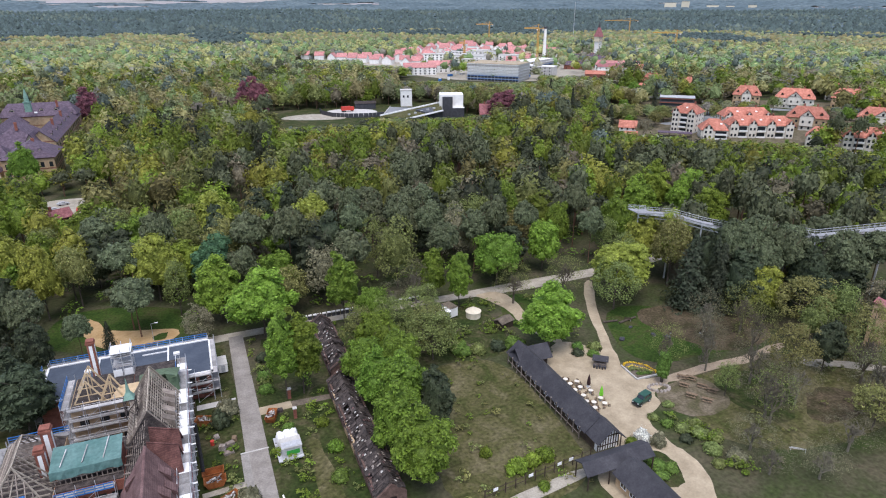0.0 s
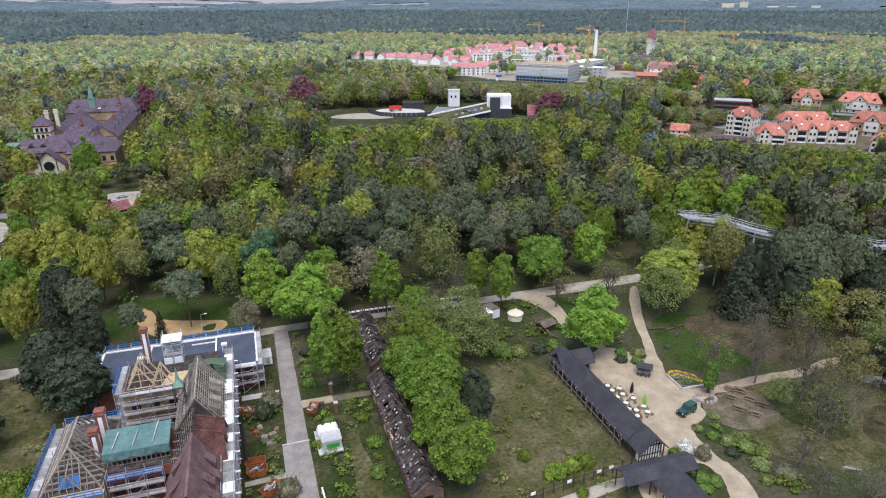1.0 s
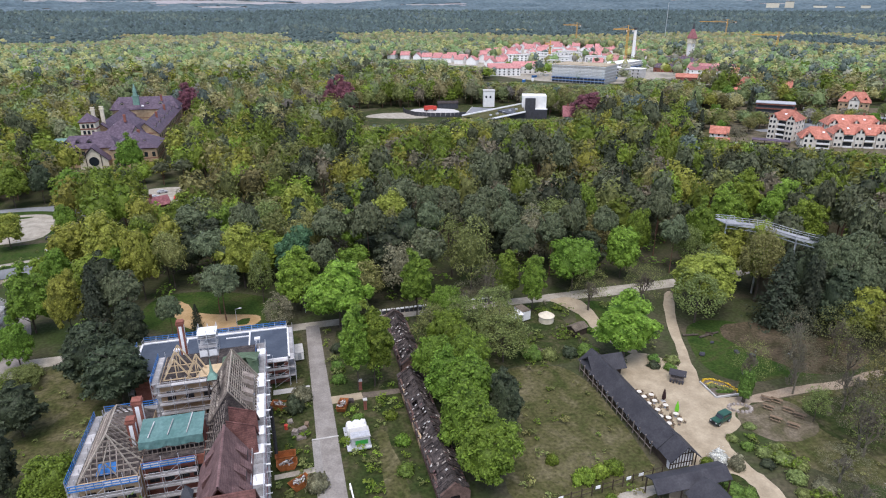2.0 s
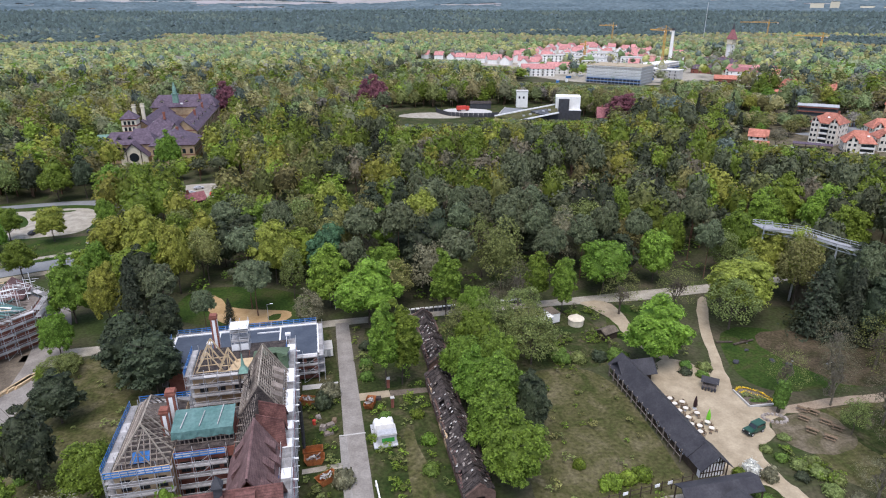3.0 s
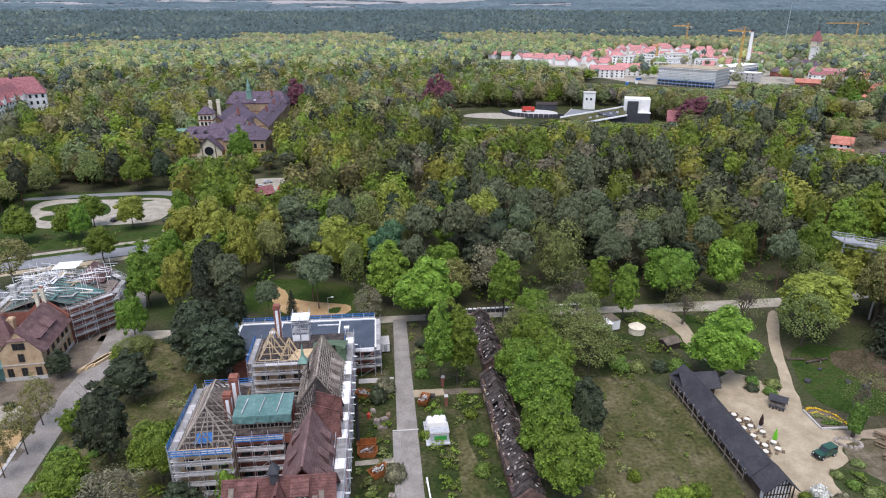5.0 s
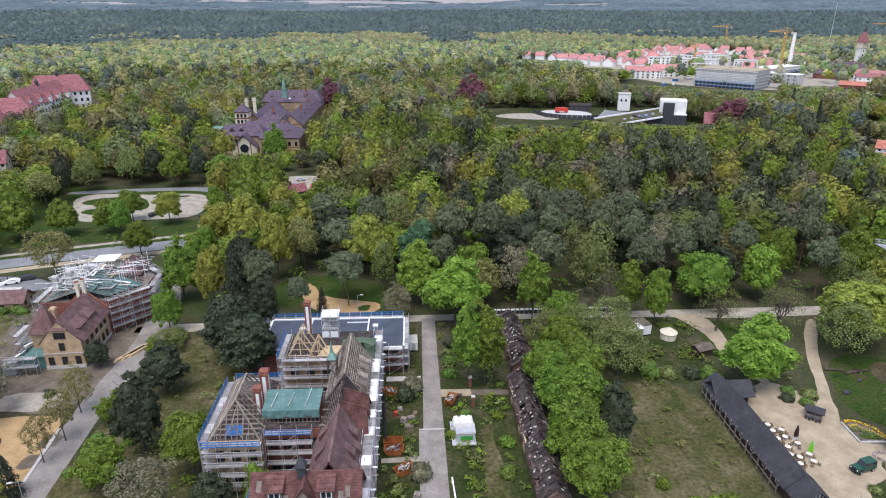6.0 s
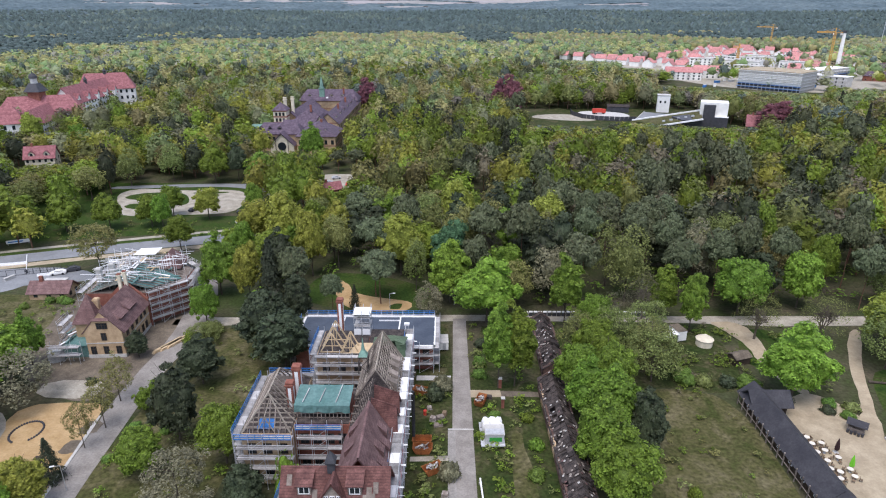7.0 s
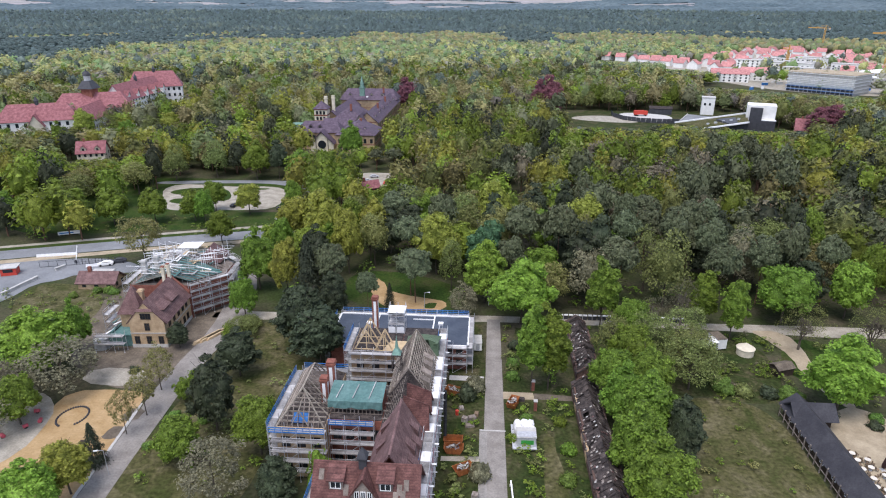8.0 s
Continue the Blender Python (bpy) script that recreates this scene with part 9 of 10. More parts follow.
# wing gables with timbers, turret and stacks
wpart("east_gable", gable_walls(-79.4, -71, 365.5, 373, 0, 9.5, 15.5), "render", m2)
wpart("east_gable_roof", gable_roof(-79.4, -71, 365.5, 378, 9.5, 15.8, "y", 0.8, 0.3), "tile_purple", m2)
wpart("turret", Shape().box(-107.5, 384, 0, -99.5, 392, 15.5), "render", m2, "half-timbered turret with brick bands")
for z in (4, 8, 11.5, 15):
    wpart("brick_band", Shape().box(-107.6, 383.9, z, -99.4, 392.1, z + 0.8), "brick", m2)
for i in range(3):
    set_window(m2, -105.6 + i * 2.2, 383.85, 12.5, 0, 0.9)
    set_window(m2, -105.6 + i * 2.2, 383.85, 9.0, 0, 0.9)
wpart("turret_roof", Shape().add([(-108.3, 383.2, 15.8), (-98.7, 383.2, 15.8), (-98.7, 392.8, 15.8), (-108.3, 392.8, 15.8), (-103.5, 388, 20.4)], [(0, 1, 4), (1, 2, 4), (2, 3, 4), (3, 0, 4)]), "tile_purple", m2)
for x, y in ((-102.6, 396), (-98.6, 399)):
    wpart("chimney", Shape().box(x - 0.9, y - 0.8, 9, x + 0.9, y + 0.8, 21.6).box(x - 1.2, y - 1.1, 20.4, x + 1.2, y + 1.1, 21.0).box(x - 1.1, y - 1, 21.9, x + 1.1, y + 1, 22.1), "render", m2)
for x, y, z in ((-84, 384, 17), (-70, 400, 15.6), (-70, 430, 15.6), (-92, 464, 18), (-76, 462, 18), (-70, 344, 15)):
    wpart("chimney", Shape().box(x - 0.6, y - 0.5, z - 2, x + 0.6, y + 0.5, z + 2.2).box(x - 0.75, y - 0.65, z + 1.6, x + 0.75, y + 0.65, z + 1.95), "brick", m2)
wpart("ridge_turret", Shape().box(-92, 452, 15, -88.6, 455.4, 21).box(-92.4, 451.6, 20.6, -88.2, 455.8, 21).tube((-90.3, 453.7, 21), (-90.3, 453.7, 23.5), 1.5, 1.2, 8).tube((-90.3, 453.7, 23.5), (-90.3, 453.7, 29), 1.4, 0.05, 8), "copper", m2, "green copper ridge turret")
wpart("flat_annex", Shape().box(-121, 376, 0, -107.7, 386, 6.5), "render", m2)
wpart("annex_roof", Shape().box(-121.4, 375.6, 6.5, -107.7, 386.4, 7.1), "copper", m2, "pale green sheet roof")
for x, y, z, a in ((-100, 346.2, 12.7, 38), (-90, 385, 13.2, 40), (-84, 372, 9.7, 38), (-88, 459.6, 13.4, 38)):
    ob = wpart("roof_light", Shape().box(-0.8, -0.6, 0, 0.8, 0.6, 0.22), "galv", m2)
    ob.matrix_basis = pose(x, y, z, a)

# rose-roofed sanatorium with lantern tower
m1 = thing("lantern_sanatorium", -245, 390, 0, 0, "long pale sanatorium with rose roofs and lantern tower", "building")


def wing(parent, cx, cy, a, w, d, ze, zr, roof, hip=0, floors=3, cols=8):
    """A wing of a large building: walls, roof and windows, turned about its middle."""
    m = pose(cx, cy, 0, 0, 0, a)
    for nm, s, mt in (("wall", Shape().box(-w / 2, -d / 2, 0, w / 2, d / 2, ze), "whitewall"), ("roof", hip_roof(-w / 2, w / 2, -d / 2, d / 2, ze, zr, hip, 0.8, 0.3) if hip else gable_roof(-w / 2, w / 2, -d / 2, d / 2, ze, zr, "x", 0.8, 0.3), roof)):
        ob = wpart(nm, s, mt, parent)
        ob.matrix_basis = m
    if not hip:
        ob = wpart("gable", gable_walls(-w / 2, w / 2, -d / 2, d / 2, ze - 0.1, ze, zr, "x"), "whitewall", parent)
        ob.matrix_basis = m
    for f in range(floors):
        for i in range(cols):
            ob = again("window", hw, parent, m @ pose(-w / 2 + w * (i + 0.5) / cols, -d / 2 - 0.03, 1.5 + f * ze / floors))
            ob.matrix_parent_inverse = parent.matrix_basis.inverted()


wing(m1, -260, 346, 26, 42, 16, 14, 23, "tile_rose", 7, 3, 10)
wing(m1, -247, 374, 103, 44, 12, 12, 19, "tile_rose", 0, 3, 13)
wing(m1, -258, 396, 24, 46, 19, 14, 23, "tile_rose", 7, 3, 11)
wing(m1, -252, 438, 94, 62, 15, 17, 26.5, "tile_rose", 0, 4, 15)
wing(m1, -258, 478, 24, 38, 18, 18, 29, "tile_rose", 6, 4, 10)
for i in range(5):
    ob = wpart("dormer", gable_walls(-1.6, 1.6, -3, 3, 15.5, 19.5, 22), "whitewall", m1)
    ob.matrix_basis = pose(-246.5, 414 + i * 12, 0, 0, 0, 94)
    ob = wpart("dormer_roof", gable_roof(-1.6, 1.6, -3, 3, 19.5, 22.2, "y", 0.4, 0.2), "tile_rose", m1)
    ob.matrix_basis = pose(-246.5, 414 + i * 12, 0, 0, 0, 94)
wpart("tower_base", Shape().box(-263, 393, 18, -256, 400, 25.5).box(-263.4, 392.6, 25, -255.6, 400.4, 25.5), "brick", m1)
wpart("tower_roof", Shape().add([(-264.6, 391.4, 25.5), (-254.4, 391.4, 25.5), (-254.4, 401.6, 25.5), (-264.6, 401.6, 25.5), (-261.8, 394.2, 30.5), (-257.2, 394.2, 30.5), (-257.2, 398.8, 30.5), (-261.8, 398.8, 30.5)], [(0, 1, 5, 4), (1, 2, 6, 5), (2, 3, 7, 6), (3, 0, 4, 7), (4, 5, 6, 7)]), "slate", m1)
wpart("lantern", Shape().tube((-259.5, 396.5, 30.5), (-259.5, 396.5, 33.5), 2.0, 2.0, 10), "galv", m1, "pale glazed lantern")
wpart("dome", Shape().tube((-259.5, 396.5, 33.5), (-259.5, 396.5, 35), 2.5, 2.2, 10).tube((-259.5, 396.5, 35), (-259.5, 396.5, 36.4), 2.2, 1.2, 10).tube((-259.5, 396.5, 36.4), (-259.5, 396.5, 38.6), 0.5, 0.05, 8), "slate", m1, "dark lantern dome")
for x, y, z in ((-260, 346, 22), (-258, 478, 28), (-252, 440, 25.5)):
    wpart("ridge_turret", Shape().tube((x, y, z), (x, y, z + 2.4), 1.1, 1.1, 8).tube((x, y, z + 2.4), (x, y, z + 5), 1.4, 0.1, 8), "slate", m1)
ob = wpart("front_gable", gable_walls(-4, 4, -3, 4, 0, 12, 18), "render", m1)
ob.matrix_basis = pose(-257, 338, 0, 0, 0, 26)
ob = wpart("front_gable_roof", gable_roof(-4, 4, -3, 6, 12, 18.2, "y", 0.6, 0.3), "tile_rose", m1)
ob.matrix_basis = pose(-257, 338, 0, 0, 0, 26)

# hilltop works: planted-roof hall, portal block, pump house, lorry
works = thing("works_hall", 150, 416, 0, 0, "long modern hall with a planted roof and white edges", "building")
wpart("wall", Shape().prism([(128, 415), (138, 401), (165, 401.5), (173, 430)], 0, 4.2), "slate", works)
wpart("end_wall", Shape().prism([(150, 417), (152, 402), (165, 401.6), (172.6, 429)], 4.2, 7.4), "slate", works)
wpart("planted_roof", Shape().slab([(136.1, 398.7, 4.0), (163, 397.5, 8.4), (174.5, 432, 8.6), (124.5, 418, 4.2)], 0.5), "dry_grass", works, "green planted roof")
for p0, p1 in (((135.8, 398.3, 4.3), (163, 397.2, 8.8)), ((124.2, 418.4, 4.5), (174.5, 432.6, 9.0))):
    wpart("white_edge", Shape().beam(p0, p1, 0.9, 0.9), "white", works)
for i in range(5):
    wpart("roof_light", Shape().box(141 + 5 * i, 407.2 + i * 0.9, 5.0 + 0.7 * i, 142.6 + 5 * i, 408.6 + i * 0.9, 6.2 + 0.72 * i), "galv", works)
portal = thing("portal_block", 178, 420, 0, -20, "white concrete block with a dark stair tower", "building")
part("block", Shape().box(-8, -5, 0, 9, 8, 16.5), "whitewall", portal)
part("stair_tower", Shape().box(-6, -8, 0, 1.2, -5.02, 15.2), "slate", portal)
part("base", Shape().box(1.2, -7.6, 0, 9.6, -5.02, 7.4), "slate", portal)
part("base_edge", Shape().box(1.2, -7.8, 7.4, 9.8, -5.02, 7.9), "white", portal)
part("window_band", Shape().box(9.0, -3.5, 10.5, 9.06, 6, 13.5), "glass", portal)
pump = thing("pump_house", 166, 484, 0, -15, "white box-shaped house with small windows", "building")
part("block", Shape().box(-4.5, -4, 0, 4.5, 4, 12.5), "whitewall", pump)
part("roof", Shape().box(-4.8, -4.3, 12.5, 4.8, 4.3, 13), "concrete", pump)
for x in (-2.2, 1.2):
    part("window", Shape().box(x - 0.7, -4.06, 7, x + 0.7, -4, 8.8), "glass", pump)
ramp = thing("earth_ramp", 146, 450, 0, 0, "grey sloping road up to the works", "roof")
wpart("slope", Shape().slab([(130, 434, 1.2), (152, 440, 2.6), (162, 452, 3.0), (146, 464, 3.0)], 0.5), "road", ramp)
wpart("rim", Shape().beam((130, 434, 1.4), (146, 464, 3.2), 0.4), "concrete", ramp)
yardwall = thing("yard_wall", 100, 460, 0, 0, "curved dark yard wall of panels", "wall")
fence_line = smooth_outline([(94, 478), (93, 466), (98, 452), (108, 444), (122, 440), (134, 441)], 0, 0)
for i in range(len(fence_line) - 1):
    (fx, fy), (gx, gy) = fence_line[i], fence_line[i + 1]
    for k in range(4):
        s0, s1 = k / 4, (k + 0.94) / 4
        wpart("panel", Shape().beam((fx + (gx - fx) * s0, fy + (gy - fy) * s0, 1.6), (fx + (gx - fx) * s1, fy + (gy - fy) * s1, 1.6), 0.2, 3.2), "slate", yardwall)
yard = patch("works_yard", [(97, 472), (98, 456), (110, 447), (130, 444), (136, 468), (118, 480), (104, 480)], 1.0, "concrete", "pale raised concrete yard", "yard")
lorry = thing("red_lorry", 112.5, 466, 1.0, 10, "red lorry with a tank body", "lorry")
part("tank", Shape().box(-4.5, -1.4, 1.2, 2.8, 1.4, 4.0), "red_paint", lorry)
part("cab", Shape().box(3.0, -1.3, 0.8, 5.2, 1.3, 3.6), "red_paint", lorry)
for dx in (-3.5, -2.2, 3.9):
    for sy in (-1.3, 1.3):
        part("wheel", Shape().tube((dx, sy - 0.15, 0.55), (dx, sy + 0.15, 0.55), 0.55, n=10), "black", lorry)
depot = thing("dark_shed", 131, 482, 0, -10, "long dark shed behind the yard", "shed")
part("wall", Shape().box(-8, -3, 0, 8, 3, 4.5), "slate", depot)
part("roof", gable_roof(-8, 8, -3, 3, 4.5, 6, "x", 0.4, 0.2), "charred", depot)
house("works_villa", 196, 394, 12, 10, 6, 12, -20, "ochrewall", "tile_rose", "old red-roofed villa below the works", floors=2, cols=4, chimneys=1)

# apartment houses and old villas with orange roofs
flat_pane = Shape().box(-0.6, -0.05, 0, 0.6, 0.05, 1.5).mesh("window", "glass")


def flats(x, y, w, d, eave, ridge, a, floors, bays, hip, label):
    """A new apartment house: cream walls, gabled bays, balconies before dark doors, roof lights and chimney."""
    e = thing("apartment_house", x, y, 0, a, label, "house", "houses behind the wood")
    part("wall", Shape().box(-w / 2, -d / 2, 0, w / 2, d / 2, eave), "cream", e)
    part("plinth", Shape().box(-w / 2 - 0.1, -d / 2 - 0.1, 0, w / 2 + 0.1, d / 2 + 0.1, 0.9), "concrete", e)
    part("roof", hip_roof(-w / 2, w / 2, -d / 2, d / 2, eave, ridge, hip, 0.7, 0.3), "tile_orange", e)
    fh = eave / floors
    for i in range(bays):
        cx = -w / 2 + w * (i + 0.5) / bays
        if i % 2 == 0:
            bw = min(2.6, w / bays * 0.4)
            part("bay", gable_walls(cx - bw, cx + bw, -d / 2 - 1.2, -d / 2 + 3, 0, eave + 1.2, eave + 3.6), "cream", e)
            part("bay_roof", gable_roof(cx - bw, cx + bw, -d / 2 - 1.2, -d / 2 + 5, eave + 1.2, eave + 3.8, "y", 0.4, 0.2), "tile_orange", e)
            for f in range(floors + 1):
                for dx in (-0.5 * bw, 0.5 * bw):
                    again("window", flat_pane, e, pose(cx + dx, -d / 2 - 1.24, f * fh + 0.9))
        else:
            bw = w / bays * 0.42
            for f in range(floors):
                part("balcony_door", Shape().box(cx - bw, -d / 2 - 0.06, f * fh + 0.2, cx + bw, -d / 2, f * fh + fh * 0.8), "glass", e)
                part("balcony", Shape().box(cx - bw - 0.2, -d / 2 - 1.6, f * fh, cx + bw + 0.2, -d / 2 - 0.06, f * fh + 0.2).box(cx - bw - 0.2, -d / 2 - 1.6, f * fh + 0.2, cx + bw + 0.2, -d / 2 - 1.5, f * fh + 1.0), "whitewall", e)
            k = (ridge - eave) / (d / 2 + 0.7)
            ob = part("roof_light", Shape().box(-0.6, -0.5, 0, 0.6, 0.5, 0.12), "white", e)
            ob.matrix_basis = pose(cx, -d / 4, eave + k * (d / 4 + 0.7) + 0.1, math.degrees(math.atan(k)))
    n = max(2, int(d / 4.2))
    for f in range(floors):
        for i in range(n):
            again("window", flat_pane, e, pose(-w / 2 - 0.02, -d / 2 + d * (i + 0.5) / n, f * fh + 0.9, 0, 0, 90))
            again("window", flat_pane, e, pose(w / 2 + 0.02, -d / 2 + d * (i + 0.5) / n, f * fh + 0.9, 0, 0, 90))
    part("chimney", Shape().box(w * 0.2, -0.4, ridge - 1, w * 0.2 + 0.9, 0.4, ridge + 1.2), "brick", e)
    return e


def old_villa(x, y, w, d, eave, ridge, a, wall="ochrewall"):
    """A tall old villa: hipped roof, half-timbered middle gable, small dormers and a veranda."""
    e = thing("old_villa", x, y, 0, a, "tall old villa with an orange tiled hipped roof", "house", "old villas")
    part("wall", Shape().box(-w / 2, -d / 2, 0, w / 2, d / 2, eave).box(-w / 2 - 0.1, -d / 2 - 0.1, eave * 0.48, w / 2 + 0.1, d / 2 + 0.1, eave * 0.52), wall, e)
    part("roof", hip_roof(-w / 2, w / 2, -d / 2, d / 2, eave, ridge, d * 0.36, 0.9, 0.3), "tile_orange", e)
    g = w * 0.17
    part("middle_gable", gable_walls(-g, g, -d / 2 - 1.4, -d / 2 + 4, 0, eave + 1.4, eave + 5), "cream", e)
    part("gable_roof", gable_roof(-g, g, -d / 2 - 1.4, -d / 2 + 6.5, eave + 1.4, eave + 5.3, "y", 0.6, 0.25), "tile_orange", e)
    part("timber", Shape().beam((-g, -d / 2 - 1.45, eave + 1.2), (0, -d / 2 - 1.45, eave + 4.8), 0.25).beam((g, -d / 2 - 1.45, eave + 1.2), (0, -d / 2 - 1.45, eave + 4.8), 0.25).beam((-g, -d / 2 - 1.45, eave + 1.3), (g, -d / 2 - 1.45, eave + 1.3), 0.25), "darkwood", e)
    part("veranda", Shape().box(-w * 0.42, -d / 2 - 2.2, 2.6, w * 0.42, -d / 2 - 1.5, 2.9).box(-w * 0.42, -d / 2 - 2.2, 0, -w * 0.42 + 0.3, -d / 2 - 1.9, 2.6).box(w * 0.42 - 0.3, -d / 2 - 2.2, 0, w * 0.42, -d / 2 - 1.9, 2.6), "darkwood", e)
    k = (ridge - eave) / (d / 2 + 0.9)
    for cx in (-w * 0.34, w * 0.34):
        part("dormer", gable_walls(cx - 0.9, cx + 0.9, -d / 2 + 1.2, -d / 2 + 4, eave + 1.0, eave + 2.9, eave + 3.7), "darkwood", e)
        part("dormer_roof", gable_roof(cx - 0.9, cx + 0.9, -d / 2 + 1.2, -d / 2 + 5, eave + 2.9, eave + 3.9, "y", 0.3, 0.15), "tile_orange", e)
    for f in (0.12, 0.6):
        for i in range(6):
            cx = -w / 2 + w * (i + 0.5) / 6
            again("window", flat_pane, e, pose(cx, -d / 2 - (1.44 if abs(cx) < g else 0.03), eave * f))
    again("window", flat_pane, e, pose(0, -d / 2 - 1.44, eave + 1.6))
    for cx in (-w * 0.12, w * 0.2):
        part("chimney", Shape().box(cx - 0.5, 0.3, ridge - 1.5, cx + 0.5, 1.3, ridge + 1.5), "brick", e)
    return e


FLATS = [  # x, y, width, depth, eaves, ridge, turn, floors, bays, hip
    (299, 312, 15, 15, 12, 17.5, -62, 4, 3, 5), (297, 288, 15, 13, 5.5, 11.5, -35, 2, 2, 5), (326, 281, 38, 13, 7.5, 12.6, -28, 2, 7, 5), (341, 306, 30, 13, 8, 13.4, -26, 3, 5, 4), (343, 222, 26, 13, 9, 14, -50, 3, 5, 4), (334, 246, 11, 10, 6, 11, -54, 2, 2, 4),
]
OLD_VILLAS = [(376, 287, 23, 15, 8, 14.5, -53), (412, 262, 26, 14, 9, 15, -57), (428, 385, 20, 14, 8, 15, -48), (448, 356, 27, 14, 8, 15, -52), (486, 338, 24, 14, 8, 15, -55), (438, 456, 24, 14, 7, 14.5, -42), (500, 300, 22, 14, 8, 14, -58), (520, 372, 20, 13, 8, 14, -52)]
for i, (x, y, w, d, ze, zr, a, fl, ba, hp) in enumerate(FLATS):
    flats(x, y, w, d, ze, zr, a, fl, ba, hp, "cream apartment house with an orange tiled roof and balconies")
for i, (x, y, w, d, ze, zr, a) in enumerate(OLD_VILLAS):
    old_villa(x, y, w, d, ze, zr, a, ("ochrewall", "cream")[i % 2])
boat = house("boat_house", 256, 317, 10, 9, 5.2, 8.6, -40, "whitewall", "tile_orange", "small white house with an orange roof", floors=2, cols=3, chimneys=0)
part("blue_band", Shape().box(-5.1, -4.6, 0, 1.5, -4.52, 2.2), "slate", boat)
house("town_house", 510, 485, 12, 10, 7, 12, -46, "whitewall", "slate", "small white gabled house", "y", 2, 3)
house("garden_shed", 249, 305, 7, 5, 2.6, 4.4, -35, "cream", "tile_orange", "low orange-roofed garden house", floors=1, cols=2, chimneys=0)
pavilion = thing("station_pavilion", 408, 486, 0, -40, "open station pavilion under a red hipped roof", "pavilion")
part("roof", hip_roof(-8, 8, -5, 5, 4.2, 7.4, 4, 1.0, 0.3), "tile_orange", pavilion)
for dx in (-7.6, 0, 7.6):
    for dy in (-4.6, 4.6):
        part("post", Shape().box(dx - 0.2, dy - 0.2, 0, dx + 0.2, dy + 0.2, 4.2), "darkwood", pavilion)
old_villa(424, 497, 17, 13, 8, 15, -40, "whitewall")
rails = thing("station_platform", 380, 452, 0, -64, "long grey railway platform under a curved roof", "platform")
part("platform", Shape().box(-34, -4, 0, 34, 4, 1.1), "concrete", rails)
part("canopy", Shape().slab([(-30, -3.4, 4.2), (26, -3.4, 4.2), (26, 0, 4.9), (-30, 0, 4.9)], 0.2).slab([(-30, 0, 4.9), (26, 0, 4.9), (26, 3.4, 4.2), (-30, 3.4, 4.2)], 0.2), "galv", rails)
for i in range(9):
    part("post", Shape().box(-29 + i * 6.6, -0.15, 1.1, -28.7 + i * 6.6, 0.15, 4.7), "slate", rails)
flat = thing("flat_roofed_block", 368, 400, 0, -42, "grey flat-roofed building with a ramp", "building")
part("wall", Shape().box(-12, -7, 0, 14, 7, 7), "slate", flat)
part("roof", Shape().box(-12.5, -7.5, 7, 14.5, 7.5, 7.5), "galv", flat)
for f in (1.2, 4.4):
    part("window_band", Shape().box(-11, -7.05, f, 13, -7, f + 1.5), "glass", flat)
    part("brick_band", Shape().box(-12.2, -7.2, f + 1.6, 14.2, -7.02, f + 2.4), "brick", flat)
carport = thing("carport", 277, 298, 0, -40, "long low carport with a purple-brown roof", "carport")
part("roof", Shape().box(-10, -3.4, 2.6, 10, 3.4, 2.9), "tile_purple", carport)
for dx in (-9.6, -3.2, 3.2, 9.6):
    part("post", Shape().box(dx - 0.12, -3.2, 0, dx + 0.12, -3.0, 2.6).box(dx - 0.12, 3.0, 0, dx + 0.12, 3.2, 2.6), "darkwood", carport)
for i in range(7):
    car(258 + i * 3.0, 303.5 - i * 2.6, 50, ("whitewall", "slate", "galv", "slate", "galv")[i % 5], "parked car in a row before the houses")
patch("town_street", [(300, 330), (330, 326), (360, 345), (400, 372), (430, 340), (440, 346), (404, 384), (356, 358), (326, 336), (300, 342)], 0.2, "road", "grey street between the houses", "road", 1)
patch("town_lawn", [(258, 322), (284, 322), (292, 340), (270, 352), (252, 340)], 0.2, "dry_grass", "worn green beside the small white house", "grass")
patch("town_gardens", [(360, 296), (420, 290), (470, 320), (430, 372), (380, 330)], 0.19, "rough_grass", "gardens between the villas", "grass")

# trees and bushes between the houses
yr = random.Random(23)
planted = 0
HOMES = [(t[0], t[1], t[2]) for t in FLATS + OLD_VILLAS] + [(256, 317, 11), (368, 400, 28), (277, 298, 20), (268, 294, 12), (424, 497, 18), (408, 486, 17), (510, 485, 12)]
while planted < 78:
    b, d = radians(yr.uniform(36, 62)), yr.uniform(395, 640)
    x, y = d * math.sin(b), d * math.cos(b)
    h = yr.uniform(6, 14)
    room = True
    for hx, hy, hwid in HOMES:
        hd = math.hypot(hx, hy)
        along, across = (x * hx + y * hy) / hd - hd, (x * hy - y * hx) / hd
        if math.hypot(x - hx, y - hy) < 0.5 * hwid + 5 or (-26 < along < 0 and abs(across) < 0.5 * hwid + 2 and h > 5.5):
            room = False
    if room:
        plant(yr.choice(("olive", "lime", "lime", "amber", "dark", "pine", "brown", "bare", "dark")), x, y, h, h * yr.uniform(0.36, 0.48), "trees between the houses")
        planted += 1

